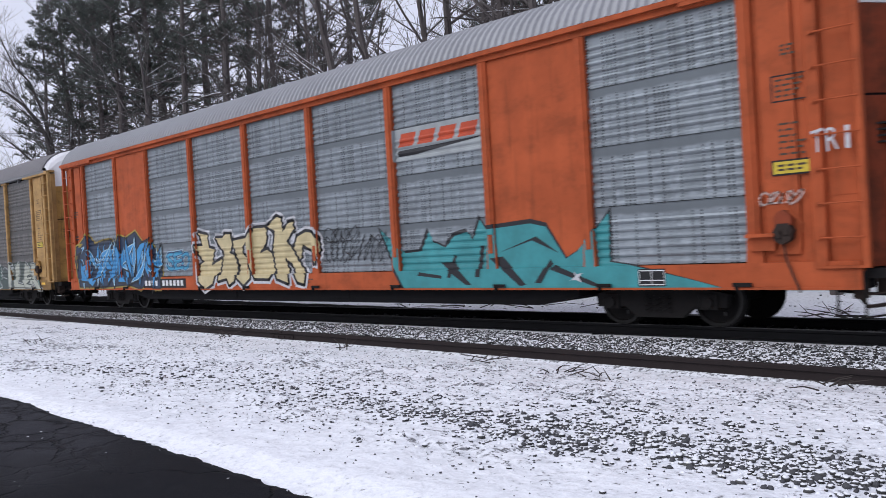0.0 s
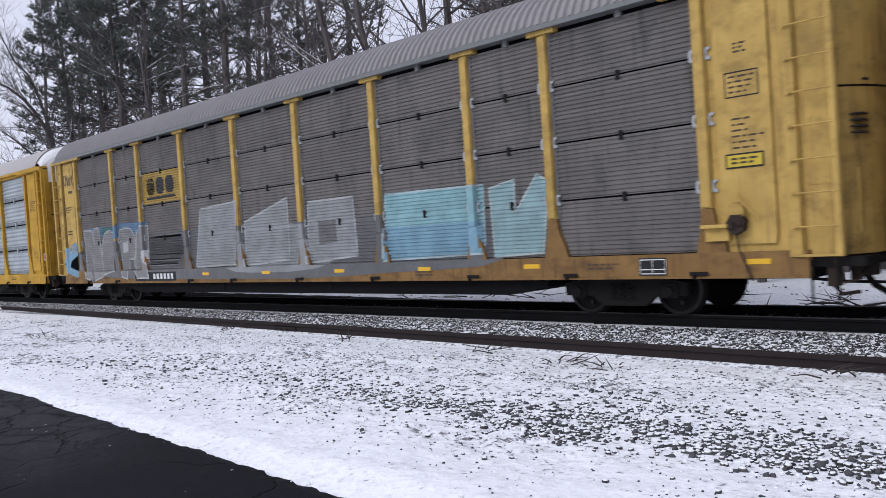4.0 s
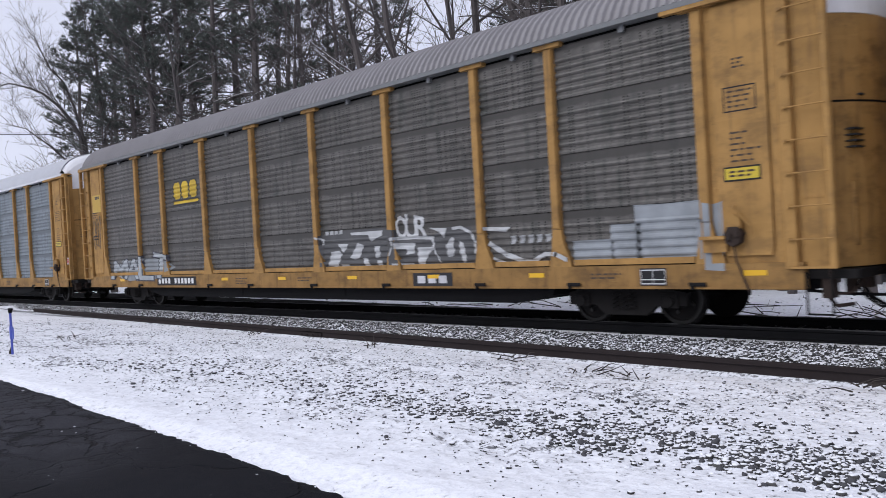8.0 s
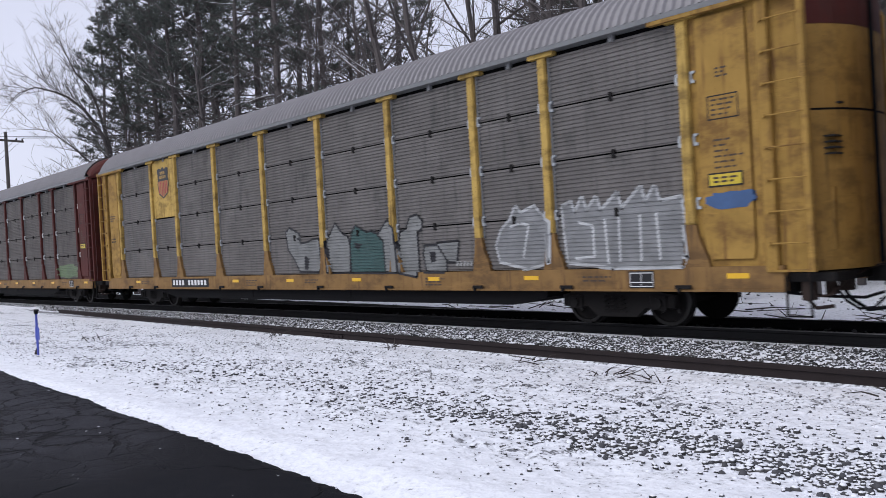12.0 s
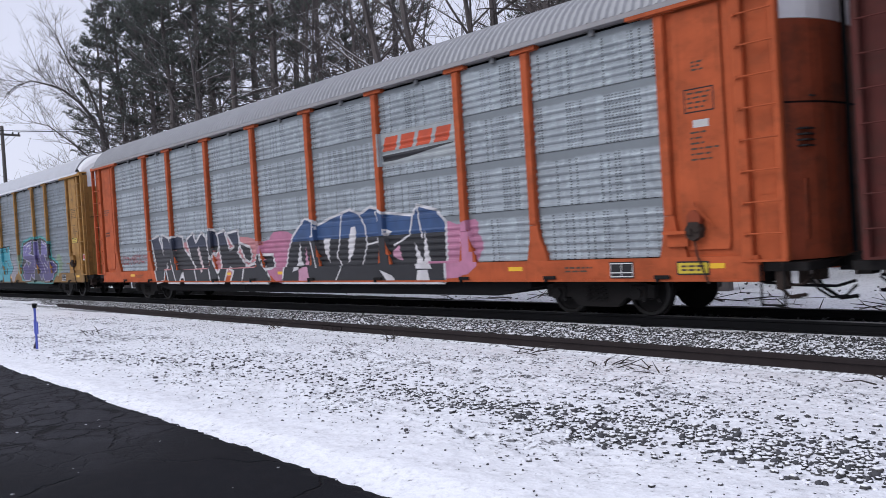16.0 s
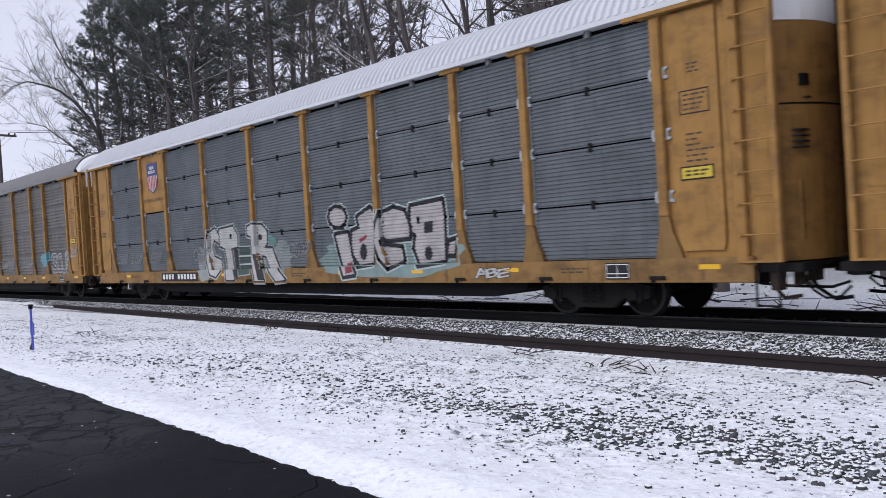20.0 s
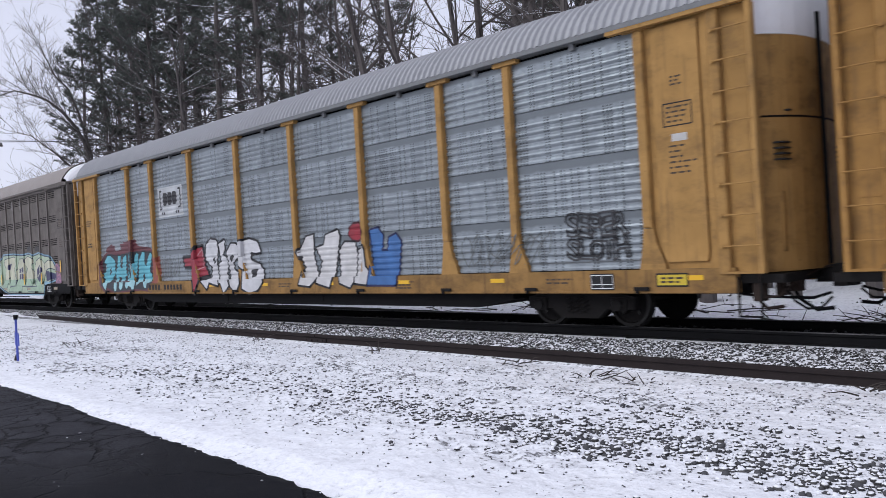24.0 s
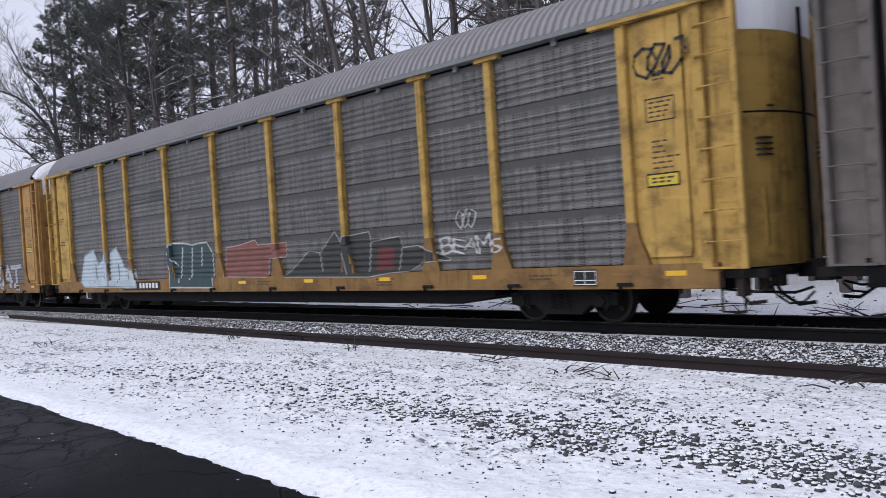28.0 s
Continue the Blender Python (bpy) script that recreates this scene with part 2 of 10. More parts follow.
YELLOW = (0.355, 0.203, 0.070)
M = {
    "yellow": paint_mat("yellow paint", YELLOW, wear=0.52),
    "yellow_tan": paint_mat("sun bleached tan yellow paint", (0.41, 0.25, 0.10), wear=0.5),
    "yellow_pale": paint_mat("pale dusty yellow paint", (0.47, 0.315, 0.095), dirt=(0.13, 0.08, 0.045), wear=0.55),
    "yellow_dull": paint_mat("dull brownish yellow paint", (0.31, 0.168, 0.054), wear=0.5),
    "yellow_clean": paint_mat("fresh yellow paint", (0.45, 0.262, 0.036), wear=0.15),
    "yellow_dirty": paint_mat("dirty yellow paint", (0.42, 0.265, 0.075), dirt=(0.07, 0.04, 0.025), wear=0.85),
    "yellow_rusty": paint_mat("rusty yellow paint", (0.45, 0.30, 0.085), dirt=(0.05, 0.025, 0.016), wear=1.0),
    "yellow_streaked": paint_mat("yellow paint streaked with rust", (0.315, 0.190, 0.050), dirt=(0.105, 0.045, 0.024), wear=1.0),
    "orange": paint_mat("orange paint", (0.385, 0.084, 0.031), dirt=(0.12, 0.04, 0.02), wear=0.4),
    "redbrown": paint_mat("oxide red paint", (0.078, 0.021, 0.018), dirt=(0.05, 0.03, 0.025), wear=0.6),
    "brown": paint_mat("brown grey paint", (0.126, 0.111, 0.103), dirt=(0.062, 0.053, 0.046), wear=0.45),
    "sill_dirty": paint_mat("grimy yellow sill", (0.215, 0.125, 0.048), dirt=(0.085, 0.05, 0.03), wear=1.0),
    "sill_yellow": paint_mat("worn yellow sill", (0.262, 0.150, 0.054), dirt=(0.07, 0.045, 0.03), wear=0.75),
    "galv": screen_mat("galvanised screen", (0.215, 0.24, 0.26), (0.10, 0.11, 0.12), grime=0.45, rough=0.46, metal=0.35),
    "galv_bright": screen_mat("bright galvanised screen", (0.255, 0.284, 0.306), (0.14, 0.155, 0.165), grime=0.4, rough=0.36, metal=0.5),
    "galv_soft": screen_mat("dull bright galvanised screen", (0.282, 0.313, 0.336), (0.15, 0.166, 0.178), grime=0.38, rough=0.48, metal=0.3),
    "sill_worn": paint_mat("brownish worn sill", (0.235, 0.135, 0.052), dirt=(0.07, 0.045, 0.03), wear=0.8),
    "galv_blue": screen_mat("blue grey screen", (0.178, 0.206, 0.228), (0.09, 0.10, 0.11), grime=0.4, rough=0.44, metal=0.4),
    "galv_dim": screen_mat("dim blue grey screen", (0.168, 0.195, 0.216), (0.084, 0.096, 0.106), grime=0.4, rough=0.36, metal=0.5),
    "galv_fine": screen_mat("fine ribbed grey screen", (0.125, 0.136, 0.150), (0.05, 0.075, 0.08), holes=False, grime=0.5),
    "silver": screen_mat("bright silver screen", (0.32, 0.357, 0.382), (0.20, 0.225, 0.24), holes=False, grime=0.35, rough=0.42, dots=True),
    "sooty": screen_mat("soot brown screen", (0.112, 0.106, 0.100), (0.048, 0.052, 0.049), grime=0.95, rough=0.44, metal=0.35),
    "galv_plain": plain_mat("galvanised strip", (0.34, 0.36, 0.38), rough=0.5, metal=0.2),
    "sooty_fine": screen_mat("soot brown ribbed screen", (0.150, 0.140, 0.135), (0.045, 0.05, 0.047), holes=False, grime=0.6),
    "sooty_dark": screen_mat("dark brown ribbed screen", (0.120, 0.110, 0.104), (0.032, 0.034, 0.032), holes=False, grime=0.7),
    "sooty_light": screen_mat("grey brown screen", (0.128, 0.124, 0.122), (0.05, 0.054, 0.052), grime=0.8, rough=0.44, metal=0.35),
    "roof_pale": plain_mat("pale dusty roof", (0.52, 0.50, 0.495), rough=0.8, var=0.12, scale=1.5),
    "edge_dark": plain_mat("dull galvanised edge", (0.15, 0.155, 0.16), rough=0.6, var=0.4, scale=9),
    "roof_white": plain_mat("snow dusted white roof", (0.57, 0.58, 0.61), rough=0.8, var=0.12, scale=1.5),
    "roof_grey": plain_mat("grey steel roof", (0.33, 0.335, 0.35), rough=0.7, var=0.2, scale=1.2),
    "roof_dark": plain_mat("dark weathered roof", (0.25, 0.24, 0.246), rough=0.75, var=0.25, scale=1.2),
    "roof_tan": plain_mat("dusty tan roof", (0.33, 0.30, 0.285), rough=0.8, var=0.2, scale=1.2),
    "white": plain_mat("white paint", (0.66, 0.66, 0.68), rough=0.6, var=0.12),
    "black": plain_mat("black underframe", (0.0065, 0.0065, 0.0075), rough=0.85, var=0.5, spec=0.12),
    "seam": plain_mat("black gap", (0.008, 0.008, 0.009), rough=0.95, spec=0.05),
    "iron": plain_mat("greasy cast steel", (0.011, 0.010, 0.010), rough=0.8, var=0.5, scale=9, spec=0.15),
    "greasy_rust": plain_mat("greasy rusty iron", (0.032, 0.022, 0.018), rough=0.75, var=0.6, scale=14, spec=0.2),
    "tread": plain_mat("worn wheel steel", (0.030, 0.029, 0.028), rough=0.4, metal=0.7),
    # bed stone coloured near black to carry the shade under the train
    "bed_shade": plain_mat("ballast blackened for shade", (0.014, 0.0135, 0.0135), rough=0.9, var=0.6, scale=8, spec=0.1),
    "rail_side": plain_mat("dark rail steel", (0.009, 0.009, 0.010), rough=0.9, var=0.4, spec=0.08),
    "rail_rust": plain_mat("rusty old rail", (0.024, 0.019, 0.019), rough=0.9, var=0.45, scale=3, spec=0.12),
    "railhead": plain_mat("polished railhead", (0.10, 0.10, 0.105), rough=0.45, metal=0.8, var=0.1),
    "sign_yellow": plain_mat("warning yellow", (0.50, 0.37, 0.03), rough=0.5, var=0.08),
    "brown_rib": paint_mat("pale brown grey rib paint", (0.160, 0.143, 0.132), dirt=(0.075, 0.064, 0.056), wear=0.4),
    "quality_yellow": plain_mat("faded yellow sign paint", (0.44, 0.28, 0.045), rough=0.55, var=0.2, scale=9),
    "reflector": plain_mat("reflector yellow", (0.66, 0.38, 0.02), rough=0.4, var=0.08),
    "ink": plain_mat("black lettering", (0.02, 0.02, 0.022), rough=0.7, spec=0.2),
    "stencil_ink": plain_mat("faded stencil paint", (0.055, 0.036, 0.024), rough=0.7),
    "sign_red": plain_mat("red sign paint", (0.42, 0.03, 0.03), rough=0.5),
    "tan_plate": plain_mat("dusty tan plate", (0.30, 0.25, 0.19), rough=0.7),
    "sign_white": plain_mat("grimy white sign", (0.42, 0.41, 0.40), rough=0.6, var=0.3, scale=20),
    "letter_white": plain_mat("white lettering", (0.62, 0.62, 0.62), rough=0.6),
    "wood_pole": plain_mat("weathered pole wood", (0.10, 0.09, 0.085), rough=0.9, var=0.3, scale=4),
    "blue_stake": plain_mat("blue stake paint", (0.07, 0.10, 0.42), rough=0.55, var=0.2),
    "twig": plain_mat("wet twig", (0.035, 0.028, 0.024), rough=0.8, var=0.4),
    "stone": plain_mat("wet gravel stone", (0.060, 0.060, 0.066), rough=0.75, var=0.6, scale=11),
    "bark": plain_mat("dark wet bark", (0.115, 0.101, 0.098), rough=0.9, var=0.5, scale=5),
    "bark_grey": plain_mat("grey bark", (0.100, 0.090, 0.088), rough=0.9, var=0.4, scale=5),
    "limb_snow": plain_mat("snow on limbs", (0.78, 0.79, 0.835), rough=0.8, var=0.06),
}


def needle_mat():
    m = Mat("pine needles", rough=0.6)
    geo = m.n.new("ShaderNodeNewGeometry")
    return m.colour(m.mix(geo.outputs["Random Per Island"], (0.056, 0.068, 0.061), (0.125, 0.140, 0.121)))


# end walls: body paint darkened for their shade, with grime runs on top
for key in ("yellow", "yellow_tan", "yellow_pale", "yellow_dull", "yellow_clean", "yellow_dirty", "yellow_rusty", "orange", "redbrown", "brown"):
    c0 = {"yellow": YELLOW, "yellow_dull": (0.27, 0.145, 0.046), "yellow_tan": (0.38, 0.215, 0.066), "yellow_pale": (0.42, 0.28, 0.085), "yellow_clean": (0.40, 0.235, 0.04), "yellow_dirty": (0.36, 0.225, 0.06), "yellow_rusty": (0.34, 0.20, 0.055), "orange": (0.25, 0.055, 0.026),
          "redbrown": (0.06, 0.02, 0.018), "brown": (0.05, 0.043, 0.04)}[key]
    M[key + "_end"] = paint_mat("shaded grimy car end", tone(c0, 0.95), dirt=(0.05, 0.033, 0.022), wear=0.7, rough=0.65)


def snow_mat():
    """Thin snow over gravel and dead grass: bare where the lumps are steep."""
    m = Mat("thin snow", rough=0.8, spec=0.2)
    obj = m.tc.outputs["Object"]
    geo = m.n.new("ShaderNodeNewGeometry")
    nx, ny, nz = m.split(geo.outputs["True Normal"])
    mid = m.noise(3.0, 4, obj)
    fine = m.noise(15, 4, obj, 0.6)
    patch = m.noise(1.0, 3, m.mapped((0.45, 0.85, 1.0)))
    x, y, z = m.split()
    near = m.ramp(y, 3.5, 5.4)
    inner = m.math("SUBTRACT", 1.0, m.ramp(y, 14.0, 18.0))
    steep = m.math("SUBTRACT", 1.0, nz)
    cover = m.math("ADD", m.math("MULTIPLY", steep, 1.3), m.math("MULTIPLY_ADD", mid, 0.22, m.math("MULTIPLY", fine, 0.80)))
    cover = m.math("ADD", cover, m.math("MULTIPLY", m.math("SUBTRACT", near, 1.0), 0.075))
    cover = m.math("ADD", cover, m.math("MULTIPLY", m.math("SUBTRACT", patch, 0.5), 0.17))
    cover = m.math("ADD", cover, m.math("MULTIPLY", m.math("SUBTRACT", inner, 1.0), 0.03))
    bare = m.math("MULTIPLY", m.ramp(cover, 0.575, 0.69), 0.84)
    thin = m.math("MULTIPLY", m.ramp(m.math("ADD", cover, m.math("MULTIPLY", m.noise(7, 5, obj, 0.7), 0.3)), 0.57, 0.78), 0.40)
    thin = m.math("MAXIMUM", thin, m.math("MULTIPLY", m.ramp(m.noise(5.5, 6, obj, 0.74), 0.46, 0.66), 0.30))
    soil = m.mix(m.noise(40, 3), (0.030, 0.030, 0.033), (0.13, 0.13, 0.138))
    snow = m.mix(thin, m.mix(mid, (0.80, 0.815, 0.86), (0.91, 0.92, 0.95)), (0.46, 0.465, 0.49))
    m.bump(m.math("ADD", m.math("MULTIPLY", mid, 0.6), m.math("MULTIPLY", fine, 0.22)), 0.7, 0.07)
    return m.colour(m.mix(bare, snow, soil))


def asphalt_mat():
    """Old asphalt: straight-run crack polygons, closer together away from the snow, damp sheen, flecks of snow."""
    m = Mat("wet cracked asphalt", rough=0.7, spec=0.08)
    warp = m.n.new("ShaderNodeVectorMath")
    warp.operation = "MULTIPLY_ADD"
    wob = m.n.new("ShaderNodeTexNoise")
    wob.inputs["Scale"].default_value, wob.inputs["Detail"].default_value = 3.2, 5
    m.l.new(m.tc.outputs["Object"], wob.inputs["Vector"])
    m.l.new(wob.outputs["Color"], warp.inputs[0])
    warp.inputs[1].default_value = (0.34, 0.34, 0.0)
    m.l.new(m.mapped((0.8, 1.0, 0.0)), warp.inputs[2])
    cracks = []
    for scale, w in ((0.62, 0.016), (1.7, 0.040), (3.6, 0.060)):
        v = m.n.new("ShaderNodeTexVoronoi")
        v.feature = "DISTANCE_TO_EDGE"
        v.inputs["Scale"].default_value = scale
        m.l.new(warp.outputs[0], v.inputs["Vector"])
        cracks.append(m.math("SUBTRACT", 1.0, m.ramp(v.outputs["Distance"], w * 0.25, w)))
    x, y, z = m.split()
    old = m.math("SUBTRACT", 1.0, m.ramp(m.math("MULTIPLY_ADD", m.noise(0.6, 2), 3.0, x), -6.9, -4.9))
    worn = m.math("MULTIPLY", old, m.ramp(m.noise(0.9, 3), 0.42, 0.56))
    crack = m.math("MAXIMUM", m.math("MULTIPLY", cracks[0], m.ramp(m.noise(0.6, 2), 0.36, 0.46)), m.math("MAXIMUM", m.math("MULTIPLY", cracks[1], old), m.math("MULTIPLY", cracks[2], worn)))
    crack = m.math("MULTIPLY", crack, m.ramp(m.noise(6, 3), 0.30, 0.50))
    grain, stain = m.noise(90, 3), m.noise(0.55, 4)
    col = m.mix(m.ramp(stain, 0.3, 0.7), (0.0035, 0.0037, 0.0055), (0.0075, 0.0078, 0.0105))
    # the cracked left part is also mixed lighter, standing for sky sheen
    col = m.mix(m.math("MULTIPLY", old, m.math("MULTIPLY_ADD", m.ramp(m.noise(1.6, 5, None, 0.7), 0.3, 0.7), 0.5, 0.30)), col, (0.042, 0.042, 0.050))
    col = m.mix(m.math("MULTIPLY", m.ramp(grain, 0.52, 0.7), 0.16), col, (0.045, 0.045, 0.052))
    col = m.mix(m.math("MULTIPLY", m.ramp(m.noise(5.5, 5, None, 0.75), 0.5, 0.7), 0.16), col, (0.032, 0.032, 0.038))
    col = m.mix(crack, col, (0.003, 0.003, 0.004))
    m.bump(m.math("SUBTRACT", m.math("MULTIPLY", grain, 0.25), crack), 0.8, 0.015)
    m.put(m.p.inputs["Roughness"], m.math("MULTIPLY_ADD", stain, 0.35, 0.50))
    fleck = m.ramp(m.noise(11, 1), 0.785, 0.80)
    return m.colour(m.mix(fleck, col, (0.7, 0.7, 0.72)))


def ballast_mat(lo=0.93, hi=1.10, dark=0.012, light=0.085):
    """Broken stone, each with its own tone, snow lying on what faces up."""
    m = Mat("snow flecked ballast", rough=0.85)
    geo = m.n.new("ShaderNodeNewGeometry")
    rnd = geo.outputs["Random Per Island"]
    nz = m.split(geo.outputs["Normal"])[2]
    stone = m.mix(rnd, (dark, dark, dark * 1.06), (light, light * 0.97, light * 0.96))
    cover = m.ramp(m.math("ADD", nz, m.math("MULTIPLY", m.noise(24, 2), 0.5)), lo, hi)
    return m.colour(m.mix(cover, stone, (0.78, 0.79, 0.82)))


M["needles"], M["snow"], M["asphalt"], M["ballast"] = needle_mat(), snow_mat(), asphalt_mat(), ballast_mat()
M["capped"] = ballast_mat(0.74, 1.0, 0.016, 0.095)

SPRAY = {}


def spray(c):
    """The sprayed paint of that colour, made once."""
    if c not in SPRAY:
        SPRAY[c] = spray_mat("spray paint", c)
    return SPRAY[c]


# ---- mesh helpers ----


class Geo:
    """Collects vertices and faces, with a material slot a face."""

    def __init__(self):
        self.v, self.f, self.s = [], [], []

    def add(self, verts, faces, slot=0):
        b = len(self.v)
        self.v.extend(verts)
        self.f.extend([tuple(b + i for i in f) for f in faces])
        self.s.extend([slot] * len(faces))
        return self

    def box(self, x0, x1, y0, y1, z0, z1, slot=0, chamfer=0.0):
        if chamfer <= 0:
            vs = [(x, y, z) for z in (z0, z1) for y in (y0, y1) for x in (x0, x1)]
            return self.add(vs, [(0, 2, 3, 1), (4, 5, 7, 6), (0, 1, 5, 4), (2, 6, 7, 3), (0, 4, 6, 2), (1, 3, 7, 5)], slot)
        c = chamfer
        ring = [(x0 + c, y0), (x1 - c, y0), (x1, y0 + c), (x1, y1 - c), (x1 - c, y1), (x0 + c, y1), (x0, y1 - c), (x0, y0 + c)]
        vs = [(x, y, z) for z in (z0, z1) for x, y in ring]
        fs = [(i, (i + 1) % 8, 8 + (i + 1) % 8, 8 + i) for i in range(8)] + [tuple(range(7, -1, -1)), tuple(range(8, 16))]
        return self.add(vs, fs, slot)

    def prism(self, pts, y0, y1, slot=0):
        """An outline in x and z, anticlockwise seen from -y, from y0 back to y1."""
        n = len(pts)
        vs = [(x, y0, z) for x, z in pts] + [(x, y1, z) for x, z in pts]
        fs = [tuple(range(n)), tuple(range(2 * n - 1, n - 1, -1))]
        fs += [((i + 1) % n, i, n + i, n + (i + 1) % n) for i in range(n)]
        return self.add(vs, fs, slot)

    def tube(self, pts, radii, sides=6, slot=0):
        """A tapering tube along points."""
        pts = [Vector(p) for p in pts]
        vs, fs = [], []
        for i, p in enumerate(pts):
            d = (pts[min(i + 1, len(pts) - 1)] - pts[max(i - 1, 0)]).normalized()
            a = d.orthogonal().normalized() if abs(d.z) > 0.99 else d.cross(Vector((0, 0, 1))).normalized()
            b = d.cross(a)
            r = radii[i] if hasattr(radii, "__len__") else radii
            vs += [tuple(p + r * (math.cos(6.28319 * k / sides) * a + math.sin(6.28319 * k / sides) * b)) for k in range(sides)]
        for i in range(len(pts) - 1):
            for k in range(sides):
                q = (k + 1) % sides
                fs.append((i * sides + k, i * sides + q, (i + 1) * sides + q, (i + 1) * sides + k))
        fs += [tuple(range(sides - 1, -1, -1)), tuple(range((len(pts) - 1) * sides, len(pts) * sides))]
        return self.add(vs, fs, slot)

    def mesh(self, name, mats, smooth=False):
        me = bpy.data.meshes.new(name)
        me.from_pydata([tuple(v) for v in self.v], [], self.f)
        for m in mats if isinstance(mats, (list, tuple)) else [mats]:
            me.materials.append(m)
        me.polygons.foreach_set("material_index", self.s)
        if smooth:
            me.polygons.foreach_set("use_smooth", [True] * len(self.f))
        me.update()
        return me


def part(name, me, parent, label="", at=None):
    """Links a mesh as one part under a thing or a part."""
    ob = new(name, me)
    ob.parent = parent
    if at is not None:
        ob.matrix_basis = at
    if label:
        ob["label"] = label
    return ob


CACHE = {}


def shared(key, make):
    if key not in CACHE:
        CACHE[key] = make()
    return CACHE[key]

# ---- ground, pavement and track ----
GY = [-2000, 2.6, 3.2, 3.7, 10.48, 10.72, 11.9, 12.4, 14.5, 15.2, 17, 30, 60, 2000]
GZ = [-0.16, -0.16, -0.10, -0.02, -0.46, -0.37, -0.21, -0.20, -0.22, -0.32, -0.42, -0.30, 0.30, 0.30]
TRACK_Y = 13.27


def axis(lo, hi, fine0, fine1, step, grow):
    """Grid lines: even steps inside, growing steps out to the horizon."""
    a = list(np.arange(fine0, fine1, step))
    s, x = step, fine0
    while x > lo:
        s *= grow
        x -= s
        a.insert(0, max(x, lo))
    s, x = step, a[-1]
    while x < hi:
        s *= grow
        x += s
        a.append(min(x, hi))
    return np.array(a)


def spare_y(x):
    """The line of the spare rail along the ballast's edge."""
    return 10.52 - (x - 5) * 0.9 / 42.2


def lump(x, y):
    """Uneven snow: small heaps, more of them over the gravel verge."""
    k = min(1.0, max(0.0, (y - 3.6) / 1.2)) * min(1.0, max(0.0, (10.6 - y) / 0.5))
    n = 0.0
    if k > 0:
        rough = min(1.0, max(0.0, 0.50 + 1.5 * noise.noise((x * 0.45, y * 0.9, 1.0)) + (y - 6.5) * 0.05)) * min(1.0, max(0.35, (10.4 - y) / 1.0))
        n = noise.noise((x * 0.5, y * 0.5, 3.1)) * 0.05 + noise.noise((x * 1.9, y * 1.9, 0.4)) * 0.02
        n += rough * (noise.noise((x * 4.2, y * 4.2, 7.7)) * 0.040 + noise.noise((x * 9.5, y * 9.5, 2.7)) * 0.030)
    if 3.2 < y < 10.6:
        n, k = n * k + min(1.0, (y - 3.2) / 0.4) * (noise.noise((x * 2.4, y * 2.4, 5.5)) * 0.014 + noise.noise((x * 7.0, y * 7.0, 8.8)) * 0.010), 1.0
    far = min(1.0, max(0.0, (y - 15.5) / 2.0))
    if far > 0:
        n += far * (noise.noise((x * 0.25, y * 0.25, 9.0)) * 0.25 + noise.noise((x * 1.1, y * 1.1, 2.0)) * 0.06)
    return n * (k if y < 11 else 1.0)


def ground_z(x, y):
    s = max(0.0, 1 - abs(y - 10.8) / 1.2) if -42 < x < 8 else 0.0
    return float(np.interp(y - (spare_y(x) - 10.6) * min(1.0, s * 1.6), GY, GZ)) + lump(x, y)


def build_ground():
    xs = axis(-2000, 2000, -21, 2.5, 0.052, 1.14)
    ys = axis(-2000, 2000, 3.0, 11.0, 0.05, 1.14)
    verts = [(x, y, ground_z(x, y)) for y in ys for x in xs]
    n = len(xs)
    faces = [(j * n + i, j * n + i + 1, (j + 1) * n + i + 1, (j + 1) * n + i) for j in range(len(ys) - 1) for i in range(n - 1)]
    ob = new("ground", Geo().add(verts, faces).mesh("ground", M["snow"], True))
    return tagged(ob, "verge and field under thin patchy snow over gravel", "ground", kind="structure")


def build_pavement():
    rng = random.Random(4)
    edge = []
    for i in range(800):
        x = -42 + i * 0.065
        y = 3.27 - 0.037 * (x + 4.37) + 0.06 * noise.noise((x * 0.7, 0, 5)) + 0.035 * noise.noise((x * 3.1, 1, 5)) + 0.022 * noise.noise((x * 11.0, 2, 5)) + rng.uniform(-0.014, 0.014)
        edge.append((x, y))
    g = Geo()
    ys = [-40.0, -6.0, 0.0, 2.0]
    verts, n = [], len(edge)
    for y in ys:
        verts += [(x, y, -0.03) for x, _ in edge]
    verts += [(x, y - 0.10, -0.03) for x, y in edge] + [(x, y, -0.05) for x, y in edge] + [(x, y, -0.2) for x, y in edge]
    faces = [(j * n + i, j * n + i + 1, (j + 1) * n + i + 1, (j + 1) * n + i) for j in range(len(ys) + 2) for i in range(n - 1)]
    ob = new("pavement", g.add(verts, faces).mesh("pavement", M["asphalt"], False))
    return tagged(ob, "dark wet cracked asphalt lot beside the verge", "asphalt", kind="structure")


RAIL = [(-0.075, 0), (0.075, 0), (0.075, 0.012), (0.02, 0.03), (0.01, 0.045), (0.01, 0.125), (0.036, 0.14), (0.036, 0.176),
        (0.028, 0.186), (-0.028, 0.186), (-0.036, 0.176), (-0.036, 0.14), (-0.01, 0.125), (-0.01, 0.045), (-0.02, 0.03), (-0.075, 0.012)]


